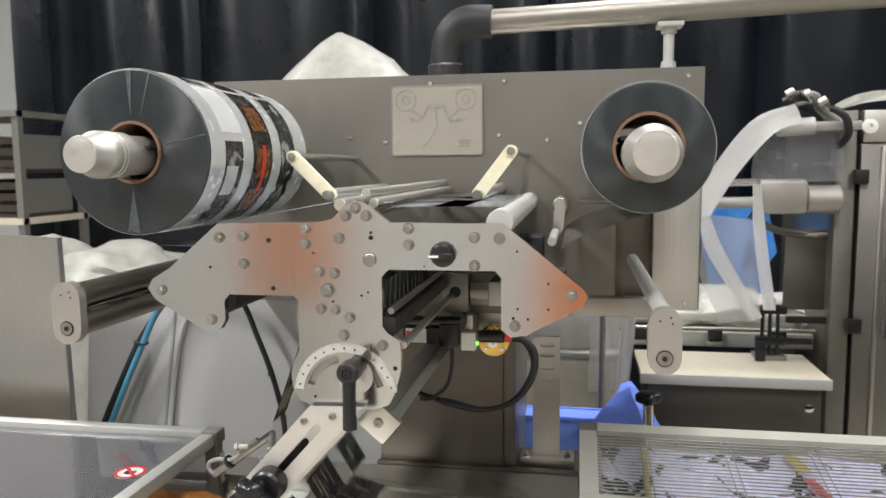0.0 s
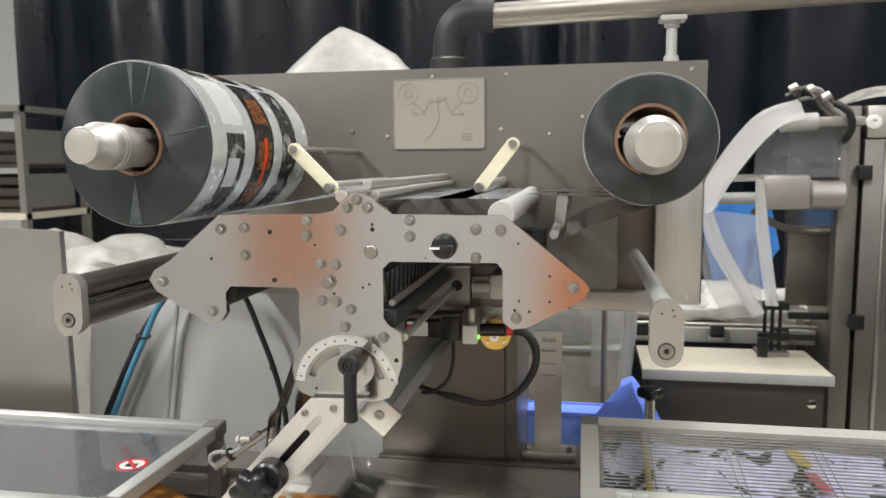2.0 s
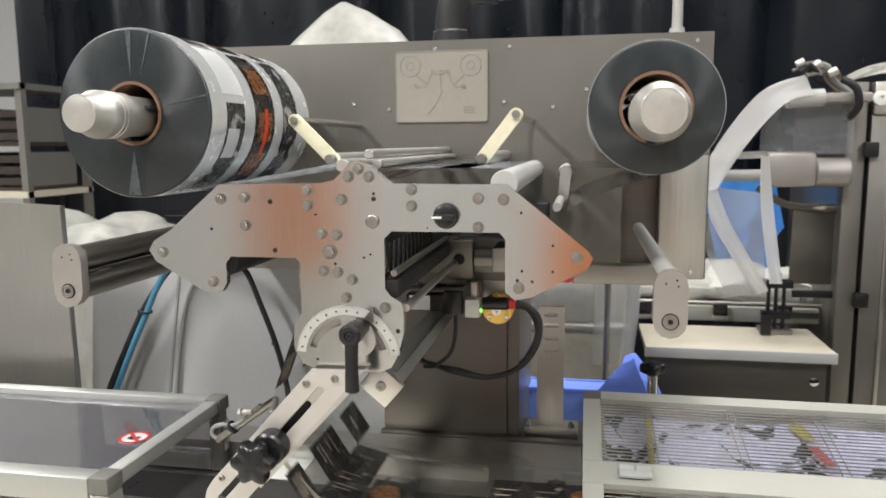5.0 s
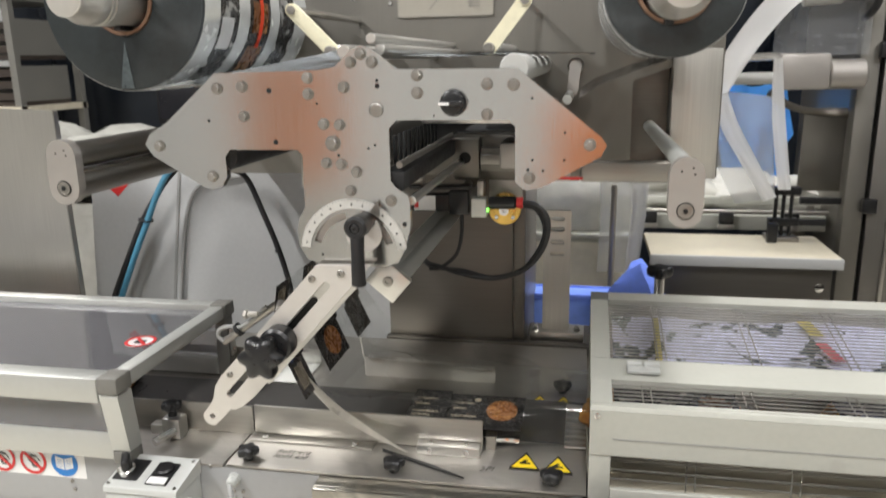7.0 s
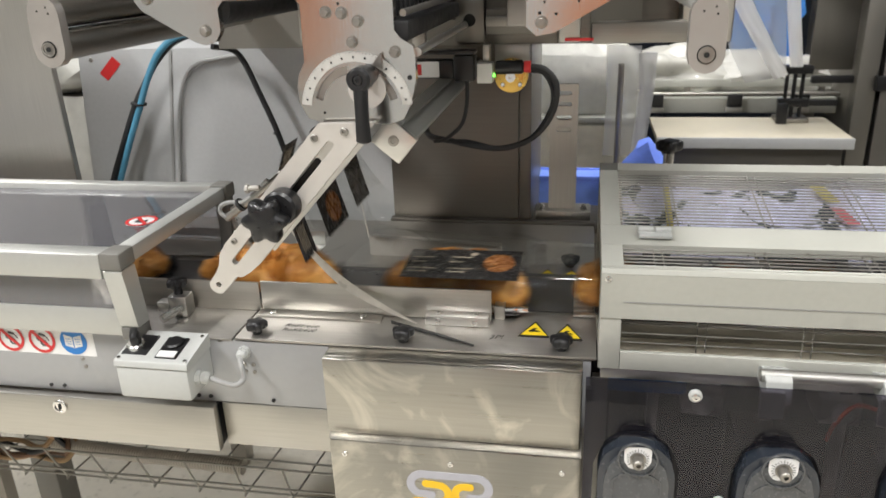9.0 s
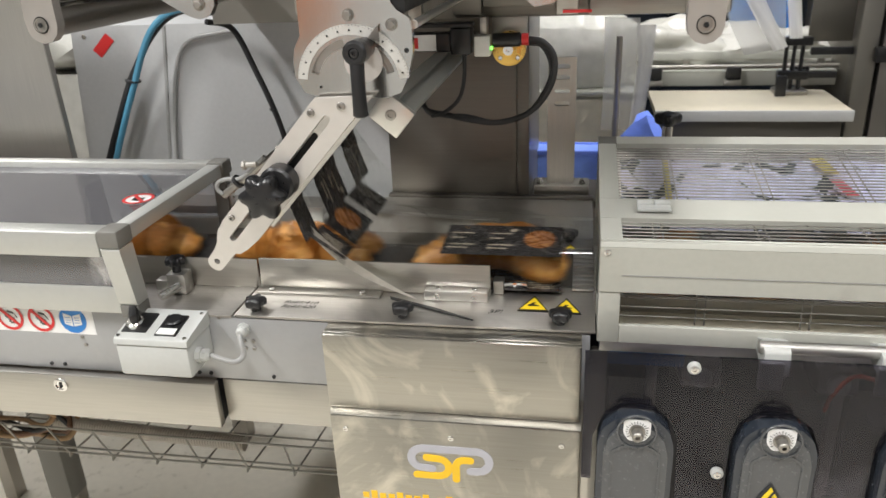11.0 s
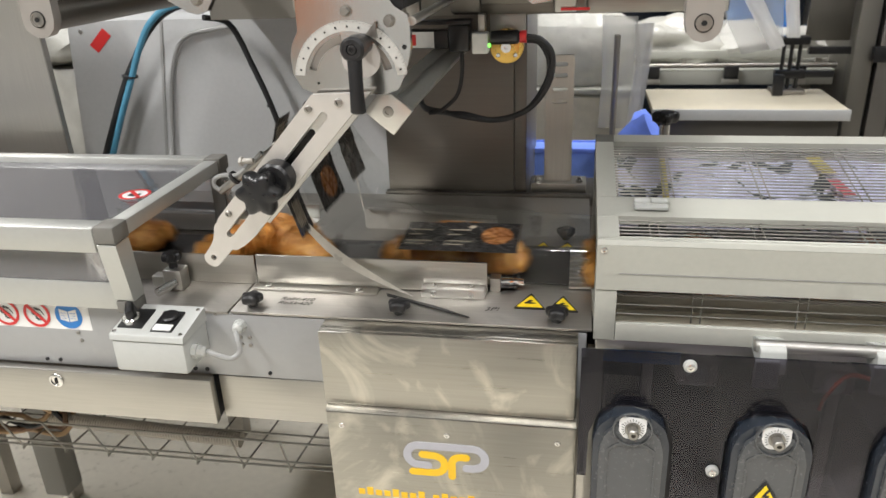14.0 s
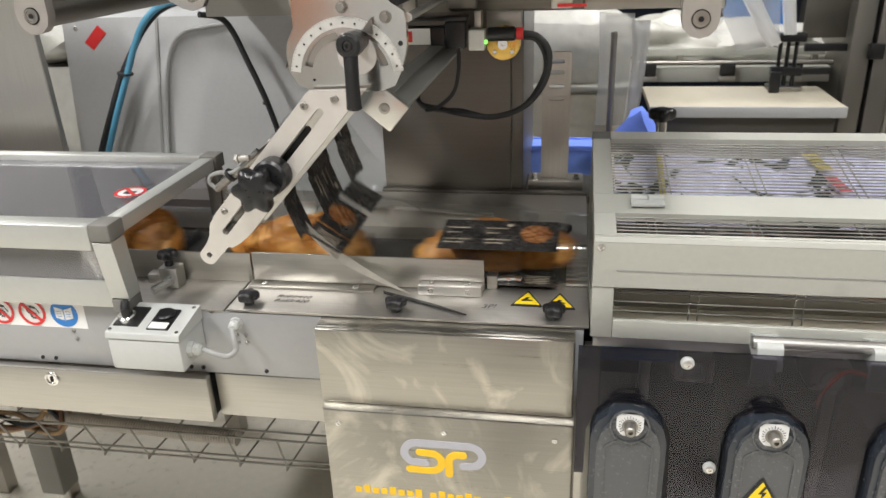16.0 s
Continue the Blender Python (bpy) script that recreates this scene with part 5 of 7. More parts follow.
for x, z, r in ((-0.253, 1.556, 0.003), (-0.249, 1.497, 0.003), (-0.331, 1.522, 0.0018), (-0.124, 1.566, 0.0018), (-0.124, 1.560, 0.0028), (-0.137, 1.490, 0.0014), (-0.129, 1.494, 0.0014), (0.049, 1.545, 0.0014), (0.085, 1.508, 0.0014), (0.05, 1.478, 0.0014), (0.085, 1.478, 0.0014), (0.045, 1.467, 0.0018), (0.062, 1.466, 0.0016), (-0.097, 1.402, 0.0028), (-0.199, 1.355 + 0.008, 0.0016), (-0.173, 1.482, 0.0016), (-0.196, 1.541, 0.0014), (-0.06, 1.5265, 0.001)):
    part("drilled_hole", lathe((x, PY - 0.0003, z), (0, 1, 0), [(0, r), (0.0015, r)], 12), HOLE, pl)
sw = part("rotary_switch", lathe((-0.037, PY, 1.541), (0, -1, 0), [(0, 0.0148), (0.005, 0.0148), (0.006, 0.0125), (0.012, 0.012), (0.013, 0.010)], 32), BLACK, pl, "black rotary switch")
part("pointer", box(-0.0505, -0.039, PY - 0.0222, PY - 0.0212, 1.5395, 1.5420), PAPER, sw)
part("grip", box(-0.050, -0.024, PY - 0.021, PY - 0.0125, 1.5375, 1.5440, 0.002), BLACK, sw)

# clamping lever at the dial
LVX, LVZ = -0.1425, 1.4065
lv = thing("clamp_lever", (LVX, 0.92, LVZ), "black plastic clamping lever on the dial", "lever")
part("hub", lathe((LVX, PY - 0.0005, LVZ), (0, -1, 0), [(0, 0.011), (0.020, 0.010), (0.026, 0.0132), (0.046, 0.0132), (0.049, 0.0105), (0.049, 0.006), (0.046, 0.0055)], 28), BLACK, lv)
bm = bmesh.new()
grip = smooth_line([(LVX, 0.896, LVZ), (LVX + 0.0004, 0.893, LVZ - 0.020), (LVX + 0.0010, 0.890, LVZ - 0.048), (LVX + 0.0012, 0.890, LVZ - 0.068)], 6)
rings = []
for i, p in enumerate(grip):
    k = i / (len(grip) - 1)
    rx, ry = 0.0088 - 0.0012 * math.sin(math.pi * k) + (0.0 if k < 0.97 else -0.003), 0.0085 if k < 0.97 else 0.005
    rings.append([bm.verts.new(p + Vector((rx * math.cos(a), ry * math.sin(a), 0))) for a in (2 * math.pi * j / 16 for j in range(16))])
for a, b in zip(rings, rings[1:]):
    for k in range(16):
        bm.faces.new((a[k], a[(k + 1) % 16], b[(k + 1) % 16], b[k]))
bm.faces.new(rings[0]), bm.faces.new(rings[-1])
part("handle", bm, BLACK, lv, crease=50)
part("screw", screw((LVX, 0.8885, LVZ), (0, -1, 0), 0.005), BLACK, lv)
part("washer", lathe((LVX - 0.004, PY - 0.0003, LVZ - 0.016), (0, -1, 0), [(0, 0.022), (0.002, 0.022)], 28), MATTE, lv)
part("pointer", prism([(LVX + 0.004, LVZ + 0.010), (LVX + 0.017, LVZ + 0.006), (LVX + 0.016, LVZ + 0.024)], PY - 0.006, PY - 0.0025), BOLTSTEEL, lv)

# slotted arm with star knobs
arm = thing("slotted_arm", (-0.26, 0.92, 1.14), "slotted aluminium arm angled below the dial", "bracket arm")
A0, AD = Vector((-0.1705, 1.352)), Vector((-0.1835, -0.204)).normalized()
AN = Vector((-AD.y, AD.x))


def on_arm(u, w):
    p = A0 + AD * u + AN * w
    return (p.x, p.y)


def arm_loop(pts):
    return [on_arm(u, w) for u, w in pts]


top = [(0.0205, -0.025), (-0.0255, 0.0235), (0.214, 0.0235)] + [(0.214 + 0.034 * math.sin(radians(a)), 0.0225 - 0.011 * (1 - math.cos(radians(a)))) for a in (30, 60, 90)] + [(0.266, 0.0115)]
top += [(0.274 + 0.0125 * math.cos(radians(a)), 0.0125 * math.sin(radians(a))) for a in range(60, -75, -15)] + [(0.262, -0.012), (0.252, -0.0145), (0.246, -0.018), (0.238, -0.0225), (0.222, -0.025)]
part("plate", prism(arm_loop(top), 0.917, 0.927, [arm_loop(slot(0.030, 0.0, 0.150, 0.0, 0.0048)), arm_loop(slot(0.190, -0.002, 0.232, -0.002, 0.0042)), arm_loop(disc(0.274, 0.0, 0.0038, 14))]), ARMALU, arm)
part("backing", prism(arm_loop([(0.040, -0.020), (0.0, 0.029), (0.19, 0.027), (0.19, -0.020)]), 0.9275, 0.934, [arm_loop(slot(0.06, 0.0, 0.15, 0.0, 0.0045))]), ALU, arm)
# black strip added so the slot reads as shaded
part("slot_shadow", prism(arm_loop([(0.05, -0.012), (0.05, 0.012), (0.16, 0.012), (0.16, -0.012)]), 0.9345, 0.9375), RUBBER, arm, "black strip in place of the slot's shade")
for u, w, r in ((0.006, 0.004, 0.0048), (0.036, -0.018, 0.0045), (0.210, -0.018, 0.0040)):
    x, z = on_arm(u, w)
    part("screw", screw((x, 0.917, z), (0, -1, 0), r), BOLTSTEEL, arm)
kx, kz = on_arm(0.140, 0.0)
star_knob("star_knob", (kx, 0.9165, kz), (0, -1, 0), 0.0285, arm, 6, 0.022)
part("knob_hub", lathe((kx + 0.012, 0.9165, kz + 0.010), (0, -1, 0), [(0, 0.021), (0.020, 0.021), (0.023, 0.018)], 24), BLACK, arm)
pn = thing("photocell_bracket", (-0.458, 1.160, 1.151), "small steel rod bracket with a grey lead", "bracket")
part("rod", cyl((-0.458, 1.160, 1.151), (-0.355, 1.160, 1.225), 0.0062, 16, 0.001), DARK_STEEL, pn)
part("bore", lathe((-0.458, 1.160, 1.151), (Vector((-0.355, 1.160, 1.225)) - Vector((-0.458, 1.160, 1.151))), [(-0.0006, 0.0042), (0.0, 0.0042)], 14), HOLE, pn)
part("fitting", cyl((-0.413, 1.150, 1.204), (-0.390, 1.150, 1.206), 0.0045, 14, 0.001), RAILSTEEL, pn)
part("fitting_head", cyl((-0.414, 1.150, 1.204), (-0.408, 1.150, 1.204), 0.0075, 6, 0.001), RAILSTEEL, pn)
part("lead", tube([(-0.456, 1.155, 1.155), (-0.464, 1.155, 1.163), (-0.461, 1.155, 1.174), (-0.445, 1.155, 1.180), (-0.426, 1.155, 1.180), (-0.406, 1.155, 1.192), (-0.386, 1.155, 1.210), (-0.378, 1.155, 1.217)], 0.0034), HOSEGREY, pn)
part("cable_tie", lathe((-0.431, 1.158, 1.174), (0.072, 0.0, 0.055), [(0, 0.011), (0.005, 0.011)], 14), RUBBER, pn)
part("holder", cyl((-0.261, 0.938, 1.288), (-0.355, 1.160, 1.225), 0.0055, 14, 0.001), DARK_STEEL, pn)

# square profile with a white end cap, running back to the column
pf = thing("support_profile", (-0.125, 0.976, 1.33), "aluminium T-slot profile set on edge with an end cap", "profile beam")
C45 = Matrix.Rotation(radians(40), 4, "Y")
part("end_cap", box(-0.125 - 0.022, -0.125 + 0.022, 0.955, 0.966, 1.326 - 0.019, 1.326 + 0.019, 0.002, turn=C45), ALU, pf, "pale square end plate")
part("screw", screw((-0.125, 0.955, 1.326), (0, -1, 0), 0.0065), BOLTSTEEL, pf)
c, s = math.cos(radians(40)), math.sin(radians(40))


def prof(u, w):
    return (-0.125 + u * c + w * s, 1.326 - u * s + w * c)


sec = []
for k in range(4):
    for u, w in ((0.018, -0.018), (0.018, -0.004), (0.010, -0.004), (0.010, 0.004), (0.018, 0.004)):
        a = radians(90 * k)
        sec.append(prof(u * math.cos(a) - w * math.sin(a), u * math.sin(a) + w * math.cos(a)))
part("profile", prism(sec, 0.9665, 1.62), ALU_PAINT, pf)

# box beams and cross members seen through the plate
bmx = thing("cross_frame", (-0.03, 1.3, 1.40), "stainless cross frame with linear slide behind the plate", "machine frame")
part("rear_block", box(-0.105, 0.10, 1.32, 1.36, 1.395, 1.47, 0.003), COLSTEEL, bmx)
part("guide_bar", box(-0.128, -0.098, 0.9465, 1.299, 1.440, 1.462, 0.003), RUBBER, bmx, "dark side guide bar")
part("guide_rod", cyl((-0.090, 0.9465, 1.428), (-0.090, 1.299, 1.428), 0.005, 14), ALU, bmx)
part("guide_rod", cyl((-0.104, 0.9465, 1.470), (-0.104, 1.299, 1.470), 0.004, 14), DARK_STEEL, bmx)
# teeth coloured black for the shade inside the cut-out
for k in range(12):
    y = 0.98 + 0.026 * k
    part("comb_tooth", box(-0.1265, -0.1235, y, y + 0.012, 1.4625, 1.498, 0.001), RUBBER, bmx)
# added black plate: shade in the upper part of the cut-out
part("drive_belt", box(-0.06, 0.028, 1.15, 1.29, 1.488, 1.493, 0.001), RUBBER, bmx, "black plate in place of the shaded underside")
part("motor_block", box(-0.015, 0.028, 1.19, 1.27, 1.432, 1.470, 0.004), BRACKETGREY, bmx)
part("long_bar", box(0.101, 0.243, 1.325, 1.355, 1.393, 1.425, 0.003), DARK_STEEL, bmx)
part("block_face", box(-0.105, -0.060, 1.300, 1.319, 1.400, 1.465, 0.003), PANEL, bmx)
part("bore", lathe((-0.083, 1.3003, 1.434), (0, -1, 0), [(0, 0.0095), (0.0006, 0.0095)], 20), HOLE, bmx)
part("slide", box(-0.058, 0.05, 1.302, 1.318, 1.412, 1.450, 0.002), PANEL, bmx)
part("slide_rail", box(-0.058, 0.05, 1.296, 1.3015, 1.424, 1.440, 0.002), DARK_STEEL, bmx)
part("right_block", box(0.052, 0.085, 1.300, 1.319, 1.398, 1.468, 0.003), STEEL, bmx)
part("red_seal", box(0.062, 0.105, 1.297, 1.301, 1.401, 1.405), RED, bmx)
for x, z in ((-0.01, 1.458), (0.068, 1.45), (0.035, 1.458)):
    part("bolt", hex_bolt(x, 1.30, z, 0.005, 0.005), CHROME, bmx)
part("side_beam", box(-0.225, -0.170, 0.9455, 1.499, 1.440, 1.50, 0.004), DARK_STEEL, bmx)
part("top_bar", box(-0.11, 0.04, 1.10, 1.13, 1.505, 1.517, 0.002), ALU, bmx)
# added black block that darkens the view through the cut-out
part("gear_cover", box(-0.15, 0.06, 1.37, 1.43, 1.43, 1.522, 0.004), RUBBER, bmx, "black block in place of the shade behind the plate")
part("clamp_arm", tube([(-0.02, 1.09, 1.525), (0.0, 1.08, 1.53), (0.02, 1.07, 1.535)], 0.004), CHROME, bmx)
part("black_fitting", box(-0.065, -0.045, 1.08, 1.1, 1.512, 1.522, 0.003), BLACK, bmx)
part("black_fitting", box(-0.035, -0.020, 1.08, 1.1, 1.516, 1.526, 0.003), BLACK, bmx)
for nm, x, zc, r, zz in (("left", -0.537, 1.458, 0.0205, ((1.478, 0.0165), (1.441, 0.0185))), ("right", 0.218, 1.440, 0.0190, ((1.468, 0.0105),))):
    yy = 0.937 if nm == "left" else 0.955
    g = thing("idler_bracket", (x, yy, zc), "obround end cap carrying idler rollers", "roller bracket", "idler brackets")
    part("end_cap", prism(slot(x, zc - 0.021, x, zc + 0.021, r), yy, yy + 0.014), BRACKETGREY, g)
    part("screw", lathe((x, yy - 0.0002, zc - 0.020), (0, -1, 0), [(0, 0.0085), (0.0015, 0.0085), (0.0015, 0.0068), (0.0008, 0.0066), (0.0008, 0.003), (-0.0006, 0.003)], 20), BOLTSTEEL, g)
    for dx, dz in ((-0.006, 0.024), (0.006, 0.028), (0.008, 0.021)):
        part("drilled_hole", lathe((x + dx, yy - 0.0004, zc + dz), (0, 1, 0), [(0, 0.0012), (0.001, 0.0012)], 10), HOLE, g)
    for z, rr in zz:
        part("roller", cyl((x, yy + 0.0145, z), (x, 1.4985, z), rr, 28), DARK_STEEL if nm == "left" else BOXGREY, g)
    part("screw_rim", prism(disc(x, zc - 0.020, 0.0098), yy - 0.0006, yy - 0.0002, [disc(x, zc - 0.020, 0.0086)]), HOLE, g)
    part("socket", lathe((x, yy - 0.0020, zc - 0.020), (0, -1, 0), [(0, 0.0032), (0.0004, 0.0032)], 6), HOLE, g)
    if nm == "left":
        part("side_bar", box(x + 0.004, x + 0.016, yy + 0.0145, 1.4985, 1.4555, 1.4625, 0.001), CHROME, g)
dk = thing("idler_roller", (-0.32, 1.2, 1.475), "dark rubber-covered idler roller behind the plate", "roller", "idler rollers")
part("roller", cyl((-0.325, 0.9455, 1.481), (-0.325, 1.4985, 1.481), 0.021, 28), RUBBER, dk)
for x, z, r, m, y0, l in ((0.028, 1.577, 0.016, GREYNYLON, 0.948, "grey-white nylon-covered film roller"), (-0.125, 1.600, 0.006, ALU, 0.955, "thin aluminium film roller"), (-0.135, 1.612, 0.006, ALU, 0.955, "thin aluminium film roller"), (-0.168, 1.598, 0.008, ALU, 0.955, "thin aluminium film roller")):
    ro = thing("film_roller", (x, 1.2, z), l, "roller", "film rollers")
    part("roller", cyl((x, y0, z), (x, 1.4985, z), r, 24, 0.001), m, ro)
ten = thing("tension_arm", (0.095, 1.30, 1.53), "short steel arm with a round pivot", "lever")
part("pivot", cyl((0.088, 1.38, 1.575), (0.088, 1.499, 1.575), 0.013, 20, 0.002), BOLTSTEEL, ten)
part("bar", prism(slot(0.088, 1.575, 0.084, 1.535, 0.009), 1.37, 1.379), BRACKETGREY, ten)
part("fork_roller", cyl((0.080, 1.20, 1.530), (0.080, 1.36, 1.530), 0.007, 14, 0.001), GREYNYLON, ten)
for (x0, z0), (x1, z1) in (((-0.310, 1.660), (-0.252, 1.602)), ((0.022, 1.664), (-0.026, 1.602))):
    le = thing("dancer_lever", (x0, 1.17, z0), "yellowed nylon link lever with steel pivots", "lever", "dancer levers")
    part("link", prism(slot(x0, z0, x1, z1, 0.0095), 1.165, 1.175), IVORY, le)
    part("pivot_rod", cyl((x0, 1.1755, z0), (x0, 1.4985, z0), 0.006, 16), CHROME, le)
    part("pivot_cap", lathe((x0, 1.165, z0), (0, -1, 0), [(0, 0.006), (0.004, 0.006), (0.004, 0.004)], 16), BOLTSTEEL, le)
    part("roller", cyl((x1, 1.150, z1), (x1, 1.1645, z1), 0.0075, 16, 0.001), BOLTSTEEL, le)
    part("roller", cyl((x1, 1.1755, z1), (x1, 1.4985, z1), 0.0095, 16, 0.001), ALU, le)

# film webs, clear and printed, running through the unit
web = thing("film_web", (0.0, 1.2, 1.6), "clear plastic film web stretched over the rollers", "film web")
part("upper_web", sheet([[(x, y, z) for y in (0.99, 1.35)] for x, z in ((0.028, 1.5935), (-0.02, 1.594), (-0.06, 1.594), (-0.116, 1.593))]), GLOSSFILM, web, "silvery taut film")
part("reel_web", sheet([[(x, y, z) for y in (1.0, 1.36)] for x, z in ((0.215, 1.588), (0.17, 1.575), (0.12, 1.556), (0.098, 1.541))]), GREYWEB, web, "grey see-through film from the reel")
part("left_web", sheet([[(x, y, z) for y in (1.0, 1.36)] for x, z in ((-0.43, 1.560), (-0.36, 1.572), (-0.26, 1.588), (-0.175, 1.603))]), GLOSSFILM, web, "silvery taut film")


def former():
    """The clear film that comes down to the bed and folds round the product."""
    rows = []
    stations = [  # near edge, near fold, mid, far fold, far edge
        ((-0.345, 1.13, 1.245), (-0.355, 1.17, 1.24), (-0.368, 1.27, 1.245), (-0.36, 1.36, 1.245), (-0.34, 1.42, 1.24)),
        ((-0.338, 1.13, 1.16), (-0.335, 1.17, 1.165), (-0.328, 1.27, 1.16), (-0.315, 1.36, 1.165), (-0.29, 1.42, 1.16)),
        ((-0.325, 1.135, 1.108), (-0.315, 1.17, 1.105), (-0.30, 1.27, 1.10), (-0.29, 1.36, 1.10), (-0.25, 1.42, 1.11)),
        ((-0.289, 1.143, 1.077), (-0.28, 1.17, 1.078), (-0.27, 1.27, 1.075), (-0.262, 1.36, 1.07), (-0.21, 1.41, 1.07)),
        ((-0.245, 1.142, 1.040), (-0.235, 1.165, 1.070), (-0.22, 1.27, 1.071), (-0.22, 1.37, 1.066), (-0.17, 1.392, 1.03)),
        ((-0.19, 1.135, 1.012), (-0.18, 1.165, 1.068), (-0.16, 1.27, 1.070), (-0.16, 1.37, 1.062), (-0.12, 1.39, 1.012)),
        ((-0.06, 1.16, 1.010), (-0.06, 1.165, 1.064), (-0.06, 1.27, 1.069), (-0.06, 1.36, 1.060), (-0.06, 1.38, 1.010)),
        ((0.13, 1.17, 1.004), (0.13, 1.175, 1.058), (0.13, 1.27, 1.067), (0.13, 1.35, 1.056), (0.13, 1.37, 1.006)),
    ]
    for st in stations:
        rows.append(smooth_line(st, 5))
    cols = [smooth_line([r[k] for r in rows], 4) for k in range(len(rows[0]))]
    f = thing("forming_film", (-0.25, 1.27, 1.0), "clear film folding down over the passing packs", "film web")
    part("film", sheet([list(c) for c in cols], 0.0004), CLEARFILM, f)
    # film edge as a pale ribbon, its glint put into the colour
    edge = smooth_line([(-0.362, 1.12, 1.205), (-0.337, 1.125, 1.150), (-0.304, 1.128, 1.105), (-0.268, 1.130, 1.066), (-0.2306, 1.129, 1.040), (-0.185, 1.122, 1.019), (-0.146, 1.113, 1.0065)], 6)
    n = len(edge) - 1
    part("near_edge", sheet([[p + Vector((0.7, -0.1, 0.7)) * w * (0.0012 + 0.0072 * math.sin(math.pi * min(1, (i / n) ** 1.15)) ** 1.6) for w in (-1, 0, 1)] for i, p in enumerate(edge)], 0.0004), EDGEFILM, f, "film edge ribbon, coloured pale for its glint")
    # pale strip painted in for the highlight on the far fold
    part("far_fold", strip(smooth_line([(-0.332, 1.41, 1.19), (-0.312, 1.41, 1.10), (-0.302, 1.41, 1.032)], 5), (1, 0, 0.2), 0.0011, 0.0004), EDGEFILM, f, "pale strip in place of the fold's highlight")


former()

# ---- sensor, connector and cables ----
se = thing("print_mark_sensor", (-0.1, 1.28, 1.35), "black photo sensor with a white label", "sensor")
part("body", box(-0.168, -0.106, 1.275, 1.30, 1.350, 1.378, 0.002), BLACK, se)
part("label", box(-0.163, -0.128, 1.2740, 1.2748, 1.352, 1.376), PAPER, se)
part("red_band", box(-0.1625, -0.156, 1.2730, 1.2738, 1.356, 1.372), RED, se)
part("lens_block", box(-0.1055, -0.073, 1.268, 1.302, 1.346, 1.386, 0.004), BLACK, se)
part("top_plate", box(-0.17, -0.072, 1.27, 1.303, 1.3865, 1.392, 0.001), BLACK, se)
part("bracket", box(-0.17, -0.15, 1.28, 1.298, 1.392, 1.425, 0.001), STEEL, se)
cn = thing("cable_connector", (-0.03, 1.28, 1.35), "white junction block with a black plug and red ring", "connector")
part("block", box(-0.068, -0.044, 1.262, 1.288, 1.344, 1.374, 0.002), WHITE, cn)
part("indicator", box(-0.0435, -0.040, 1.264, 1.268, 1.353, 1.359, 0.001), LEDGREEN, cn)
part("plug", lathe((-0.040, 1.275, 1.366), (1, 0, 0.02), [(0, 0.0095), (0.005, 0.0105), (0.04, 0.0105), (0.042, 0.008), (0.05, 0.0075)], 16), BLACK, cn)
part("ring", lathe((0.003, 1.275, 1.367), (1, 0, 0), [(0, 0.009), (0.010, 0.009)], 16), RED, cn)
part("hanger", box(-0.06, -0.05, 1.275, 1.30, 1.374, 1.40, 0.001), STEEL, cn)
gear = thing("brass_flange", (-0.02, 1.32, 1.345), "round brass flange with four bolts", "flange")
part("disc", lathe((-0.022, 1.345, 1.345), (0, -1, 0), [(0, 0.027), (0.012, 0.027), (0.013, 0.025), (0.013, 0.012), (0.018, 0.012), (0.019, 0.008)], 32), BRASS, gear)
part("shaft", lathe((-0.022, 1.326, 1.345), (0, -1, 0), [(0, 0.008), (0.01, 0.008), (0.01, 0.003), (0.004, 0.003)], 20), CHROME, gear)
for k in range(4):
    a = radians(45 + 90 * k)
    part("bolt", screw((-0.022 + 0.0195 * math.cos(a), 1.332, 1.345 + 0.0195 * math.sin(a)), (0, -1, 0), 0.0035), CHROME, gear)
part("arm", box(-0.05, 0.006, 1.3455, 1.36, 1.35, 1.396, 0.002), STEEL, gear)


def cable(label, pts, r, m, at=None):
    c_ = thing("cable", pts[0], label, "cable", "machine cables")
    part("sheath", tube(pts, r), m, c_)
    return c_


cable("thick black cable looping from the red-ringed plug", [(0.013, 1.275, 1.367), (0.035, 1.275, 1.362), (0.052, 1.277, 1.338), (0.046, 1.28, 1.295), (0.015, 1.285, 1.255), (-0.035, 1.29, 1.237), (-0.09, 1.30, 1.240), (-0.125, 1.33, 1.240), (-0.17, 1.38, 1.238), (-0.20, 1.5, 1.24)], 0.0046, RUBBER)
cable("black cable running beside the looping lead", [(0.013, 1.285, 1.36), (0.033, 1.287, 1.355), (0.047, 1.288, 1.326), (0.041, 1.29, 1.293), (0.012, 1.295, 1.252), (-0.035, 1.30, 1.234), (-0.09, 1.31, 1.242), (-0.125, 1.34, 1.236), (-0.17, 1.39, 1.232), (-0.20, 1.5, 1.23)], 0.0040, RUBBER)
cable("thin black sensor lead hanging in a curve", [(-0.087, 1.285, 1.346), (-0.088, 1.287, 1.31), (-0.098, 1.292, 1.275), (-0.125, 1.30, 1.250), (-0.15, 1.33, 1.238)], 0.0032, RUBBER)
cable("black hose hanging in front of the grey cabinet", [(-0.600, 1.520, 1.420), (-0.741, 1.600, 1.386), (-0.795, 1.600, 1.344), (-0.833, 1.600, 1.293), (-0.867, 1.600, 1.242), (-0.911, 1.600, 1.159), (-0.955, 1.600, 1.071), (-0.997, 1.600, 0.975)], 0.0075, RUBBER)
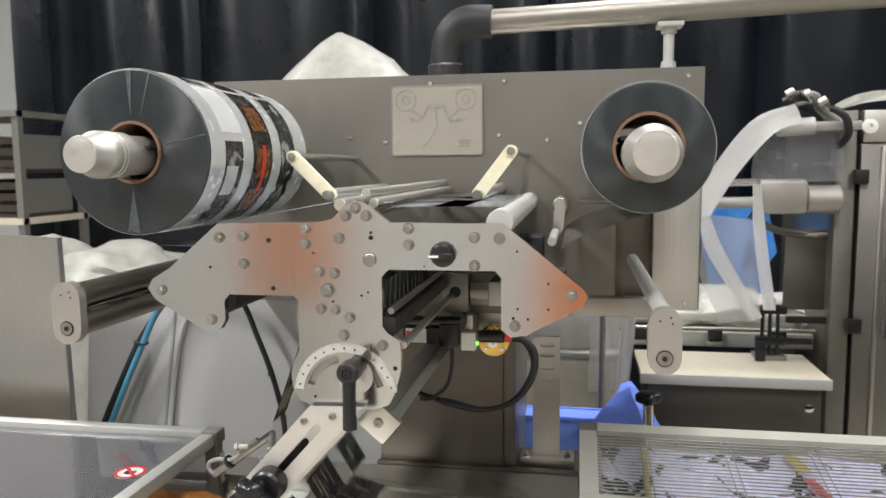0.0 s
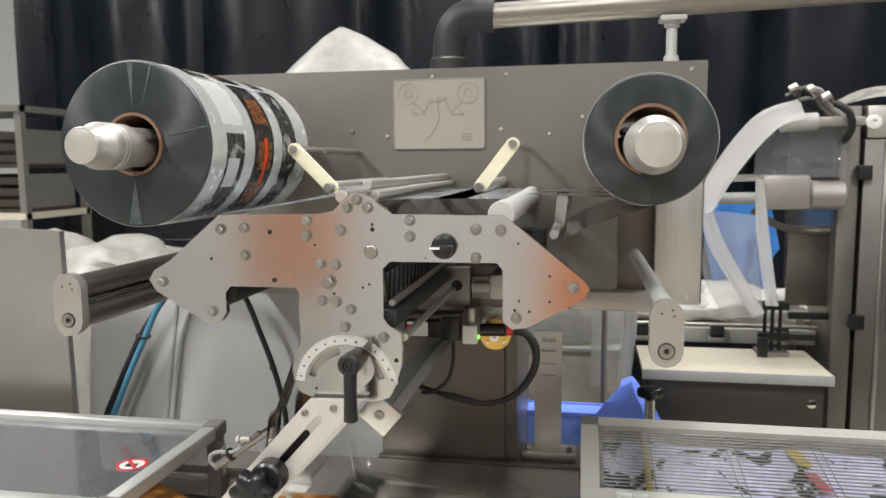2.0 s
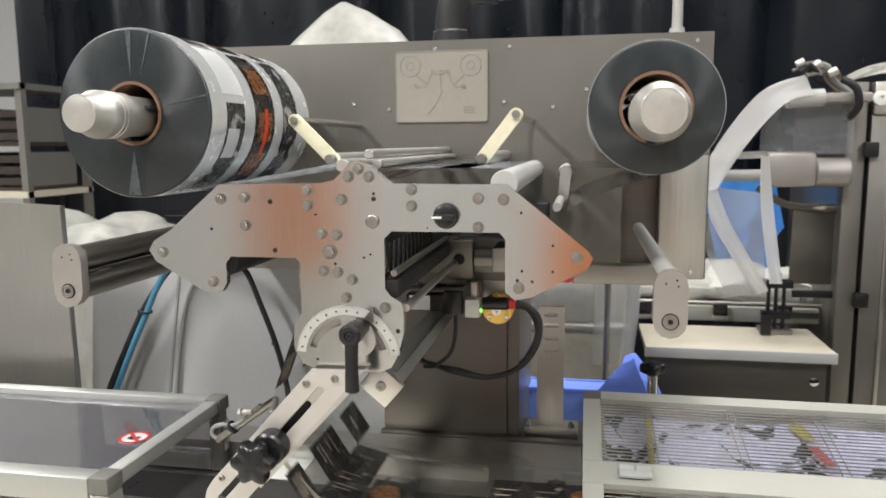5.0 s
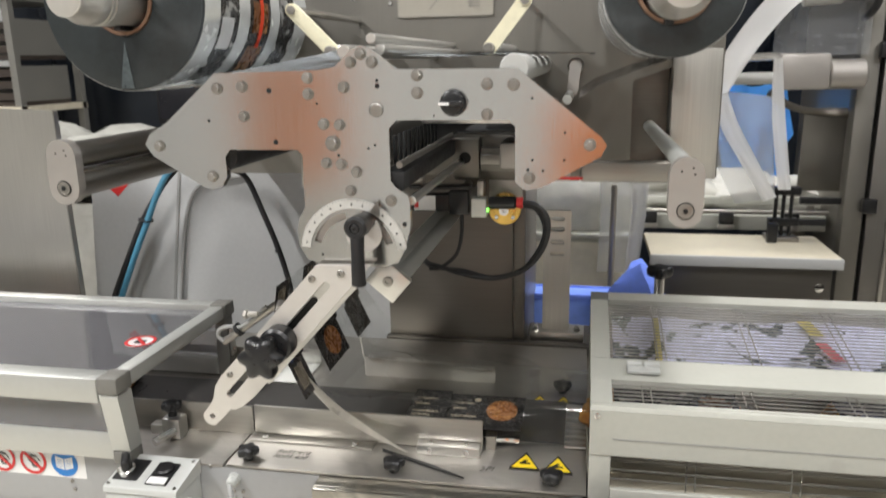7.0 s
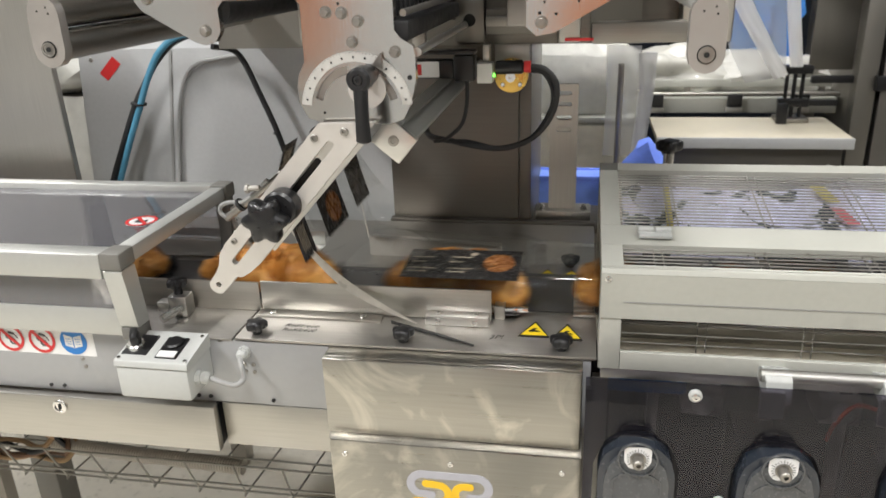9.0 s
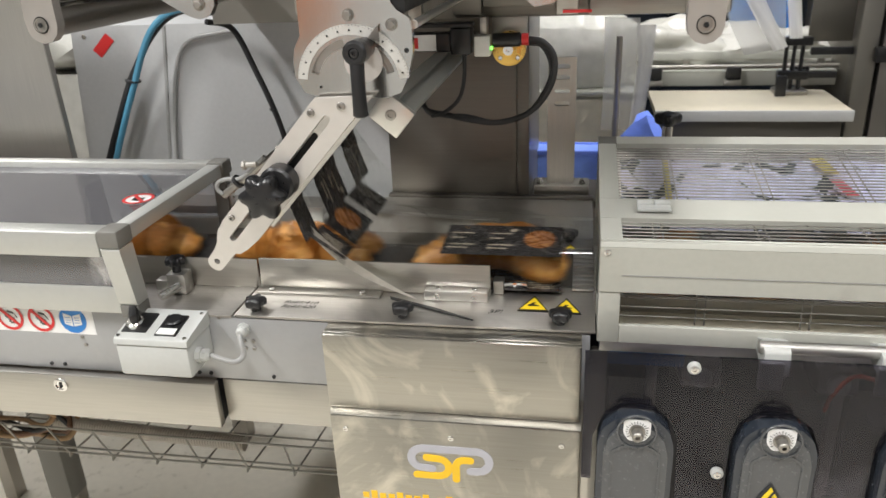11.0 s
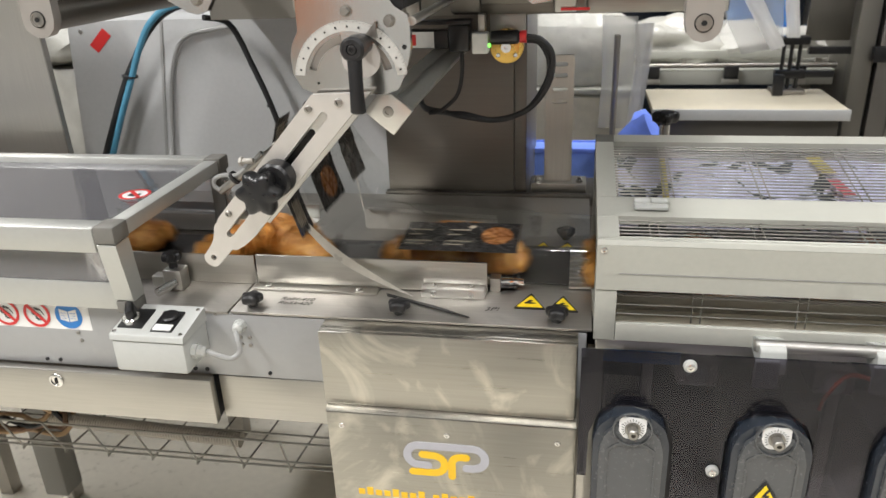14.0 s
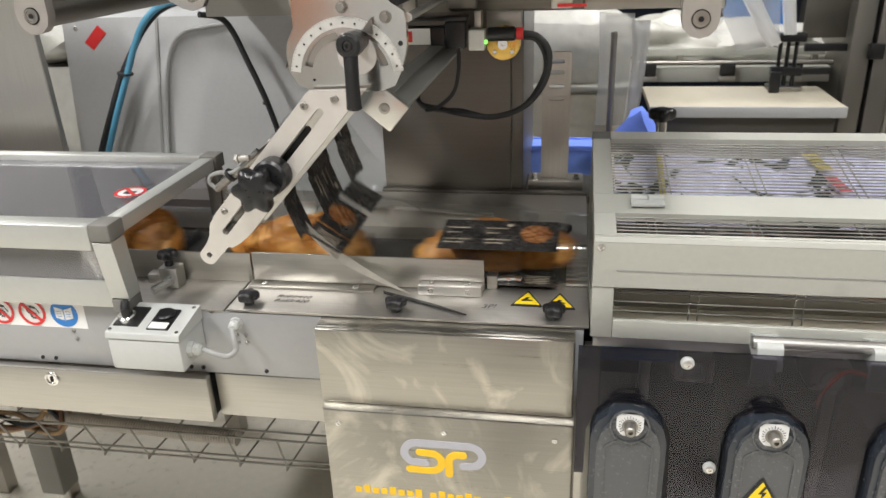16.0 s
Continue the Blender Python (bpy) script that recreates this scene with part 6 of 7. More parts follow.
cable("blue air hose tied to a black hose", [(-0.600, 1.510, 1.415), (-0.732, 1.590, 1.393), (-0.780, 1.590, 1.363), (-0.814, 1.590, 1.314), (-0.846, 1.590, 1.250), (-0.886, 1.590, 1.171), (-0.931, 1.590, 1.074), (-0.972, 1.590, 0.979)], 0.0070, HOSEBLUE)
# grey tube laid along the shadow that the blue hose casts
cable("grey cable shape in place of the hose's shadow on the cabinet", [(-0.632, 1.652, 1.347), (-0.676, 1.652, 1.341), (-0.730, 1.652, 1.330), (-0.764, 1.652, 1.302), (-0.786, 1.652, 1.245), (-0.803, 1.652, 1.164), (-0.817, 1.652, 1.072), (-0.828, 1.652, 0.990)], 0.0045, HOSEGREY)
cable("black cable curving down beside the film", [(-0.64, 1.55, 1.376), (-0.61, 1.60, 1.355), (-0.572, 1.60, 1.27), (-0.540, 1.60, 1.18), (-0.52, 1.60, 1.09), (-0.515, 1.60, 1.0)], 0.006, RUBBER)
for x, y, z, r in ((-0.852, 1.595, 1.254, 0.0165), (-0.545, 1.60, 1.19, 0.0078)):
    ct = thing("cable_tie", (x, y, z), "black cable tie round the hoses", "cable tie", "cable ties")
    part("band", lathe((x, y, z - 0.002), (0.15, 0, 1), [(0, r), (0.004, r)], 16), RUBBER, ct)

# ---- exhaust pipe and things above the panel ----
pipe = thing("exhaust_pipe", (0.3, 1.66, 1.815), "polished steel extraction pipe with a rubber elbow", "pipe")
part("tube", cyl((-0.065, 1.66, 1.937), (2.6, 1.66, 2.012), 0.0255, 36), PIPESTEEL, pipe)
part("elbow", tube([(-0.155, 1.66, 1.83), (-0.155, 1.66, 1.875), (-0.145, 1.66, 1.915), (-0.115, 1.66, 1.938), (-0.06, 1.66, 1.9375)], 0.034, 24, 6), RUBBER, pipe, "black rubber elbow hose")
part("flange", lathe((-0.155, 1.66, 1.8152), (0, 0, 1), [(0, 0.047), (0.010, 0.047), (0.010, 0.040), (0.035, 0.040), (0.035, 0.037)], 32), RUBBER, pipe)
part("clamp_band", lathe((-0.155, 1.66, 1.842), (0, 0, 1), [(0, 0.0385), (0.012, 0.0385)], 32), CHROME, pipe)
part("support_leg", lathe((0.292, 1.66, 1.8152), (0, 0, 1), [(0, 0.018), (0.03, 0.014), (0.03, 0.0105), (0.085, 0.0105), (0.085, 0.015), (0.106, 0.015)], 20), GREYNYLON, pipe, "pale stand-off support")
part("saddle", box(0.268, 0.318, 1.635, 1.685, 1.911, 1.9205, 0.002), GREYNYLON, pipe)


def lumpy(name, c, size, material, label, category, seed, rough=0.25, subd=4):
    """A crumpled bag or wrapped bundle."""
    bm = bmesh.new()
    bmesh.ops.create_icosphere(bm, subdivisions=subd, radius=1.0)
    for v in bm.verts:
        p = v.co.copy()
        k = 1 + rough * noise.noise(p * 1.7 + Vector((seed, 0, 0))) + 0.5 * rough * abs(noise.noise(p * 5 + Vector((0, seed, 0))))
        z = max(p.z * k, -0.6)
        v.co = Vector((c[0] + p.x * k * size[0], c[1] + p.y * k * size[1], c[2] + (z + 0.6) * size[2]))
    t_ = thing(name, c, label, category)
    part("wrapping", bm, material, t_, crease=60)


def peaked_bag():
    bm = bmesh.new()
    n, rows = 28, 8
    vs = []
    for j in range(rows + 1):
        t_ = j / rows
        r = 0.185 * (1 - t_) ** 0.75 + 0.006
        vs.append([bm.verts.new((-0.72 + 0.06 * t_ + r * (1 + 0.12 * noise.noise(Vector((k * 0.9, j * 0.5, 1)))) * math.cos(2 * math.pi * k / n) * (1.15 if math.cos(2 * math.pi * k / n) < 0 else 2.1) + 0.03 * math.sin(k) * (1 - t_), 2.5 + r * math.sin(2 * math.pi * k / n), 1.83 + 0.25 * t_ - 0.03 * abs(math.sin(2 * math.pi * k / n * 3)) * (1 - t_))) for k in range(n)])
    for a, b in zip(vs, vs[1:]):
        for k in range(n):
            bm.faces.new((a[k], a[(k + 1) % n], b[(k + 1) % n], b[k]))
    bm.faces.new(vs[-1]), bm.faces.new(vs[0])
    for z0 in (0.0,):
        box(-0.89, -0.42, 2.34, 2.66, 0.0, 1.835, 0.01, bm)
    t_ = thing("wrapped_machine", (-0.68, 2.5, 0), "machine covered by a peaked milky plastic bag", "covered machine")
    part("bag", bm, DULLBAG, t_, crease=60)


peaked_bag()

# ---- the neighbouring line behind, to the east ----
fr = thing("wrapping_machine", (1.0, 2.7, 0), "tall stainless machine frame post and door", "machine frame")
part("post", box(0.905, 0.962, 2.60, 2.66, 0, 1.80, 0.004), PANEL, fr)
# near-black strip in place of the shaded gap by the post
part("gap_strip", box(0.963, 0.974, 2.63, 2.66, 0, 1.78), HOLE, fr)
part("door", box(0.975, 2.2, 2.60, 2.64, 0.1, 1.70, 0.004), DOORSTEEL, fr)
part("head_box", box(0.975, 2.2, 2.59, 2.64, 1.7005, 1.80, 0.006), STEEL_V, fr)
part("side_plate", box(0.93, 2.2, 2.6605, 3.3, 0.0, 1.76), DARK_STEEL, fr)
part("door_edge", box(1.03, 1.042, 2.588, 2.5995, 0.12, 1.69, 0.002), STEEL_V, fr)
for z in (1.575, 1.108):
    part("latch", box(0.953, 0.993, 2.575, 2.5995, z, z + 0.045, 0.003), BLACK, fr)
part("knob", lathe((0.99, 2.5895, 1.750), (0, -1, 0), [(0, 0.022), (0.012, 0.022), (0.014, 0.014), (0.014, 0.008), (0.006, 0.007)], 20), WHITE, fr, "white round knob")
part("motor_box", box(0.66, 0.80, 2.50, 2.60, 1.487, 1.592, 0.012), BRACKETGREY, fr)
part("motor_neck", cyl((0.801, 2.55, 1.53), (0.904, 2.55, 1.53), 0.044, 24, 0.006), BRACKETGREY, fr)
part("arm_rod", cyl((0.50, 2.53, 1.582), (0.66, 2.53, 1.585), 0.012, 16), CHROME, fr)
part("arm_rod", cyl((0.50, 2.53, 1.520), (0.66, 2.53, 1.522), 0.018, 16), GREYNYLON, fr)
part("belly_plate", box(0.80, 0.954, 2.74, 2.75, 1.15, 1.42, 0.004), PANEL, fr)
part("belly_rim", tube([(0.67, 2.66, 1.475), (0.74, 2.66, 1.43), (0.82, 2.66, 1.412), (0.93, 2.66, 1.405)], 0.012, 10), COLSTEEL, fr)
part("roller", cyl((0.70, 2.48, 1.745), (0.80, 2.48, 1.75), 0.026, 20), GREYNYLON, fr)
part("roller_arm", box(0.80, 0.93, 2.47, 2.5995, 1.735, 1.762, 0.004), BRACKETGREY, fr)
wp = thing("window_guard", (1.06, 2.45, 1.2), "rounded clear acrylic guard on the frame", "safety guard")
part("pane", box(1.052, 1.062, 2.47, 2.587, 1.10, 1.53, 0.003), ACRYLIC, wp)
cl = thing("cable_clutter", (0.78, 2.5, 1.80), "tangled fittings and leads on the frame top", "fittings")
rnd = random.Random(3)
for k in range(11):
    x = 0.69 + rnd.uniform(0.0, 0.09)
    pts = [(x, 2.48 + rnd.uniform(-.02, .02), 1.83 + rnd.uniform(-.02, .025)), (x + rnd.uniform(.01, .05), 2.48, 1.825 + rnd.uniform(-.02, .03)), (x + rnd.uniform(.04, .09), 2.5, 1.80 + rnd.uniform(-.03, .03)), (0.88 + rnd.uniform(-.02, .02), 2.52, 1.76 + rnd.uniform(-.03, .02))]
    part("lead", tube(pts, rnd.uniform(0.004, 0.008), 8, 5), (JOINER, HOSEGREY, RUBBER, CARD, JOINER)[k % 5], cl)
for x, z in ((0.72, 1.842), (0.765, 1.836), (0.81, 1.815)):
    part("fitting", cyl((x, 2.48, z), (x + 0.022, 2.475, z + 0.012), 0.012, 14, 0.002), SHAFTALU, cl)
part("black_hose", tube([(0.84, 2.46, 1.80), (0.875, 2.45, 1.775), (0.89, 2.46, 1.73), (0.888, 2.5, 1.70), (0.90, 2.59, 1.69)], 0.011, 10), RUBBER, cl)
tb = thing("work_table", (0.58, 2.5, 0), "stainless cabinet table with a pale worktop", "table")
part("worktop", box(0.312, 0.857, 2.402, 2.70, 0.985, 1.006, 0.003), WOODTOP, tb)
part("edge_band", box(0.310, 0.859, 2.394, 2.4015, 0.974, 1.0055, 0.001), GREYPAINT, tb)
part("cabinet", box(0.335, 0.84, 2.425, 2.69, 0.0, 0.9845, 0.003), COLSTEEL, tb)
part("cam_lock", lathe((0.805, 2.425, 0.91), (0, -1, 0), [(0, 0.013), (0.006, 0.013), (0.008, 0.006)], 18), CHROME, tb)
fx = thing("clamp_fixture", (0.73, 2.64, 1.006), "black adjustable clamp fixture on the table", "fixture")
part("base", box(0.690, 0.785, 2.605, 2.68, 1.0065, 1.020, 0.002), DARK_STEEL, fx)
part("foot_post", box(0.685, 0.716, 2.585, 2.604, 1.0065, 1.070, 0.003), BLACK, fx)
for x in (0.715, 0.738, 0.762):
    part("rod", cyl((x, 2.64, 1.020), (x, 2.64, 1.165), 0.006, 10), BLACK, fx)
part("lower_yoke", box(0.695, 0.785, 2.625, 2.655, 1.052, 1.078, 0.003), BLACK, fx)
part("head", box(0.693, 0.785, 2.62, 2.66, 1.155, 1.180, 0.003), BLACK, fx)
part("thumb_knob", cyl((0.738, 2.64, 1.180), (0.738, 2.64, 1.205), 0.014, 14, 0.002), BLACK, fx)
part("side_bar", box(0.7855, 0.93, 2.63, 2.65, 1.125, 1.147, 0.002), BLACK, fx)
part("side_bracket", box(0.7855, 0.87, 2.632, 2.648, 1.054, 1.074, 0.003), BLACK, fx)
ln = thing("rear_conveyor", (0.5, 2.85, 0), "low cream conveyor of the next line", "conveyor")
part("side", box(-0.05, 0.92, 2.80, 2.84, 1.00, 1.05, 0.003), CREAM, ln)
part("bed", box(-0.05, 0.92, 2.8405, 3.14, 1.00, 1.045), CREAM, ln)
part("upper_rail", box(-0.05, 0.92, 2.88, 2.90, 1.075, 1.102, 0.003), CREAM, ln)
part("rail", cyl((-0.05, 2.79, 1.066), (0.92, 2.79, 1.066), 0.008, 12), DARK_STEEL, ln)
for x in (0.02, 0.44, 0.88):
    part("rail_post", box(x, x + 0.02, 2.881, 2.899, 1.0455, 1.0745), DARK_STEEL, ln)
for x in (0.315, 0.57, 0.78):
    part("bracket", box(x, x + 0.046, 2.772, 2.7995, 1.024, 1.066, 0.003), BLACK, ln)
    part("bracket_foot", box(x - 0.004, x + 0.050, 2.778, 2.7995, 1.004, 1.0235, 0.003), SHAFTALU, ln)
for x in (0.0, 0.86):
    part("leg", box(x, x + 0.05, 3.0, 3.05, 0, 0.9995), DARK_STEEL, ln)
lumpy("wrapped_bundle", (0.42, 3.02, 1.045), (0.22, 0.12, 0.09), BAGWHITE, "crumpled milky plastic over a bundle", "plastic bag", 7.0, 0.5)
lumpy("wrapped_bundle", (0.74, 3.02, 1.045), (0.24, 0.12, 0.08), DRAPE, "crumpled milky plastic over a bundle", "plastic bag", 9.0, 0.5)
bs = thing("blue_sheeting", (0.76, 3.2, 1.08), "bright blue plastic sheeting hung behind the film", "plastic sheet")
part("sheet", sheet([[(0.655 + 0.235 * i / 9 - 0.010 * j + 0.004 * i * (j > 3), 3.2 + 0.04 * noise.noise(Vector((i * 0.7, j * 0.6, 5))), 1.08 + 0.405 * j / 8 + 0.012 * math.sin(i * 0.9)) for j in range(9)] for i in range(10)], 0.002), SKYBLUE, bs)


def hung_sheet(label, left, right, material=MILKY):
    """Loose film between two edges, a little crumpled."""
    l_, r_ = smooth_line(left, 5), smooth_line(right, 5)
    grid = []
    for i, (p, q) in enumerate(zip(l_, r_)):
        grid.append([p.lerp(q, j / 8) + Vector((0, 0.005 * noise.noise(Vector((i * 0.3, j * 0.5, p.x * 9))), 0)) for j in range(9)])
    o_ = thing("hanging_film", left[0], label, "plastic film", "hanging films")
    part("film", sheet(grid, 0.003), material, o_)


hung_sheet("milky film web slanting down from the roller", [(0.745, 2.47, 1.815), (0.62, 2.47, 1.765), (0.492, 2.47, 1.585), (0.482, 2.47, 1.475)], [(0.765, 2.45, 1.755), (0.685, 2.45, 1.73), (0.585, 2.45, 1.61), (0.512, 2.45, 1.485)], WEBFILM)
hung_sheet("milky film gathered down to a point", [(0.482, 2.46, 1.475), (0.50, 2.46, 1.385), (0.56, 2.45, 1.28), (0.632, 2.44, 1.165)], [(0.512, 2.46, 1.485), (0.545, 2.46, 1.40), (0.605, 2.45, 1.29), (0.668, 2.44, 1.18)], WEBFILM)
hung_sheet("milky film strip hanging straight", [(0.638, 2.49, 1.58), (0.645, 2.49, 1.42), (0.672, 2.45, 1.20)], [(0.662, 2.49, 1.58), (0.682, 2.49, 1.42), (0.708, 2.45, 1.20)], WEBFILM)
hung_sheet("broad sheer film hanging before the blue sheeting", [(0.492, 2.48, 1.49), (0.492, 2.48, 1.38), (0.495, 2.48, 1.28), (0.56, 2.48, 1.15)], [(0.645, 2.50, 1.47), (0.655, 2.50, 1.38), (0.665, 2.50, 1.28), (0.672, 2.48, 1.17)], SHEER)
hung_sheet("milky film lying over the machine top", [(0.90, 2.62, 1.801), (1.05, 2.62, 1.83), (1.4, 2.62, 1.82)], [(0.90, 2.75, 1.805), (1.05, 2.75, 1.87), (1.4, 2.75, 1.86)], BAGWHITE)
hung_sheet("clear film stretched between roller and arm", [(0.64, 2.52, 1.74), (0.64, 2.52, 1.66), (0.64, 2.52, 1.585)], [(0.90, 2.52, 1.735), (0.90, 2.52, 1.66), (0.90, 2.52, 1.585)], HAZEFILM)
hung_sheet("clear film strip hanging to the table", [(0.235, 2.25, 1.27), (0.238, 2.25, 1.15), (0.225, 2.24, 0.98)], [(0.285, 2.25, 1.27), (0.280, 2.25, 1.15), (0.262, 2.24, 0.98)])
hung_sheet("sheer film hanging beside the steel rod", [(0.150, 2.28, 1.29), (0.155, 2.28, 1.15), (0.15, 2.27, 0.98)], [(0.245, 2.28, 1.285), (0.245, 2.28, 1.15), (0.24, 2.27, 0.98)], SHEER)
cb = thing("cream_cabinet", (0.1, 2.4, 0), "cream painted machine cabinet beyond the crate", "cabinet")
part("body", box(-0.25, 0.27, 2.36, 2.395, 0.0, 1.055, 0.006), CREAM, cb)
part("top", box(-0.25, 0.27, 2.350, 2.60, 1.0555, 1.075, 0.004), CREAM, cb)
BEIGESHEET = mat("beige_creased_sheet", (0.66, 0.62, 0.52), 0.5, 0.0, 0.14, 9, 30, 0.5)
dc = thing("cabinet_cover", (0.0, 2.34, 1.05), "beige creased plastic sheet hanging down the cabinet", "plastic sheet")
part("sheet", sheet([[(-0.22 + 0.47 * i / 26, 2.325 - 0.035 * (1 - j / 12) + 0.016 * abs(noise.noise(Vector((i * 0.42, j * 0.35, 8)))) + 0.006 * noise.noise(Vector((i * 1.3, j * 1.1, 4))), 0.80 + 0.0212 * j) for j in range(13)] for i in range(27)], 0.002), BEIGESHEET, dc, crease=30)
dr = thing("plastic_bag", (0.08, 2.45, 1.075), "large crumpled clear white plastic bag on the cabinet", "plastic bag")


def crumple(u, v):
    """A full, creased bag: sharp pleats that run out from the gathered mouth."""
    p = Vector((u * 5.5, v * 3.0, 4))
    return 0.030 * (abs(noise.noise(p)) + 0.6 * abs(noise.noise(p * 2.3)) + 0.35 * abs(noise.noise(p * 5.1)))


grid = []
for j in range(25):
    v = j / 24
    swell = math.sin(math.pi * min(1.0, v * 0.86 + 0.10))
    row = []
    for i in range(41):
        u = i / 40
        a = math.pi * (1.0 - u)
        rx, ry = 0.190 * (0.80 + 0.20 * swell), 0.105 * (0.55 + 0.45 * swell)
        k = 1.0 - max(0.0, v - 0.80) * 1.9 + crumple(u * 2, v) * 2.2
        row.append((0.075 + rx * math.cos(a) * k, 2.475 - ry * math.sin(a) * k - 0.01, 1.076 + 0.215 * v + 0.014 * noise.noise(Vector((u * 7, v * 2, 1))) * v))
    grid.append(row)
part("wrapping", sheet(grid, 0.002), BAGFULL, dr, crease=25)
bt = thing("upright_bracket", (0.055, 1.68, 1.0), "slotted stainless upright bracket on a foot", "bracket")
holes = [slot(0.044, z, 0.066, z, 0.0045, 4) for z in (1.262, 1.240, 1.212, 1.187)]
part("upright", prism(rounded([(0.026, 1.018), (0.083, 1.018), (0.083, 1.280), (0.026, 1.280)], 0.003), 1.660, 1.668, holes), STEEL_V, bt)
part("foot", box(0.0, 0.115, 1.640, 1.70, 0.99, 1.0175, 0.003), STEEL, bt)
for x in (0.012, 0.100):
    part("bolt", lathe((x, 1.652, 1.0175), (0, 0, 1), [(0, 0.008), (0.006, 0.008), (0.006, 0.005), (0.012, 0.005)], 6), CHROME, bt)
# lighter copy of the crate blue: light put into front and lid
LITBLUE = mat("lit_blue_crate", (0.22, 0.36, 0.95), 0.4, 0.0, 0.12, 9, 60, 0.05)
by = thing("blue_crate", (0.05, 2.0, 0.6), "blue plastic crate behind the bracket", "crate")
part("front", box(-0.06, 0.22, 1.95, 1.96, 0.88, 1.008, 0.003), LITBLUE, by)
part("side", box(-0.06, -0.05, 1.9605, 2.03, 0.88, 1.008), TRAYBLUE, by)
part("side", box(0.21, 0.22, 1.9605, 2.03, 0.88, 1.008), TRAYBLUE, by)
part("bottom", box(-0.06, 0.22, 1.9505, 2.03, 0.868, 0.8795), TRAYBLUE, by)
part("back", box(-0.0495, 0.2095, 2.02, 2.03, 0.88, 1.008), TRAYBLUE, by)
part("lid", box(-0.0495, 0.2095, 1.9605, 2.0195, 1.0, 1.006, 0.001), LITBLUE, by)
part("rim", box(-0.065, 0.225, 1.94, 1.9495, 0.998, 1.010, 0.002), TRAYBLUE, by)
stn = thing("crate_stand", (0.08, 2.12, 0), "plain steel stand under the blue crate", "stand")
part("frame", box(-0.04, 0.2, 1.955, 2.025, 0.0, 0.8675), DARK_STEEL, stn)


def blue_bag():
    bm = bmesh.new()
    base_ = [(0.150, 1.90, 1.0), (0.29, 1.88, 0.99), (0.33, 1.92, 0.99), (0.30, 1.99, 1.0), (0.22, 1.99, 1.0)]
    mid = [(0.183, 1.905, 1.055), (0.265, 1.885, 1.06), (0.305, 1.92, 1.035), (0.28, 1.97, 1.06), (0.22, 1.97, 1.07)]
    top_ = [(0.215, 1.92, 1.085), (0.245, 1.91, 1.105), (0.262, 1.925, 1.095), (0.25, 1.945, 1.11), (0.225, 1.945, 1.10)]
    rings = [[bm.verts.new(p) for p in r] for r in (base_, mid, top_)]
    for a, b in zip(rings, rings[1:]):
        for k in range(5):
            bm.faces.new((a[k], a[(k + 1) % 5], b[(k + 1) % 5], b[k]))
    bm.faces.new(rings[0]), bm.faces.new(rings[-1])
    bmesh.ops.subdivide_edges(bm, edges=list(bm.edges), cuts=2, use_grid_fill=True)
    for v in bm.verts:
        v.co += Vector((noise.noise(v.co * 30), noise.noise(v.co * 30 + Vector((5, 0, 0))), noise.noise(v.co * 30 + Vector((0, 5, 0))))) * 0.006
    t_ = thing("blue_bag", (0.26, 1.93, 0.99), "crumpled blue plastic bag standing folded", "plastic bag")
    part("bag", bm, TRAYBLUE, t_, crease=20)


blue_bag()
bst = thing("bag_stand", (0.27, 1.93, 0), "plain steel post under the blue bag", "stand")
part("post", box(0.225, 0.262, 1.90, 1.972, 0.0, 0.9895), DARK_STEEL, bst)
por = thing("steel_rod", (0.185, 2.2, 0.0), "plain upright steel rod", "rod")
part("rod", cyl((0.183, 2.2, 0.0), (0.189, 2.2, 1.247), 0.008, 12), DARK_STEEL, por)

# ---- things behind, to the west ----
tc = thing("table_cover", (-1.5, 2.23, 1.165), "milky plastic sheet hanging over the table edge", "plastic sheet")
part("sheet", sheet([[(-2.1 + 1.35 * i / 36, 2.235 - 0.03 * (1 - j / 14) + 0.022 * noise.noise(Vector((i * 0.45, j * 0.16, 3))) + 0.008 * noise.noise(Vector((i * 1.2, j * 0.8, 6))), 0.72 + 0.0315 * j) for j in range(15)] for i in range(37)], 0.002), DRAPE, tc, crease=40)
hp = thing("steel_hopper", (-1.15, 1.5, 0.0), "brushed stainless hopper side with a folded edge", "hopper")
part("side_sheet", prism([(-1.6, 0.9), (-0.965, 0.9), (-0.965, 0.95), (-0.975, 1.50), (-1.6, 1.53)], 1.50, 1.508), STEEL_V, hp)
part("edge", prism([(-0.9645, 0.9), (-0.962, 0.9), (-0.962, 0.95), (-0.972, 1.50), (-0.9745, 1.50)], 1.498, 1.512), DARK_STEEL, hp)
part("body", box(-1.6, -1.32, 1.5085, 1.74, 0.9, 1.45), DARK_STEEL, hp)
for x in (-1.58, -1.37):
    part("leg", box(x, x + 0.04, 1.65, 1.69, 0.0, 0.8995), DARK_STEEL, hp)
mo = thing("monitor", (-0.78, 1.9, 1.4), "dark flat control screen under the roll", "monitor")
part("case", box(-0.98, -0.70, 1.90, 1.93, 1.44, 1.62, 0.006), BLACK, mo)
part("screen", box(-0.97, -0.71, 1.8975, 1.8995, 1.455, 1.612), SCREEN, mo)
part("stem", cyl((-0.84, 1.915, 1.36), (-0.84, 1.915, 1.4395), 0.02, 16), BLACK, mo)
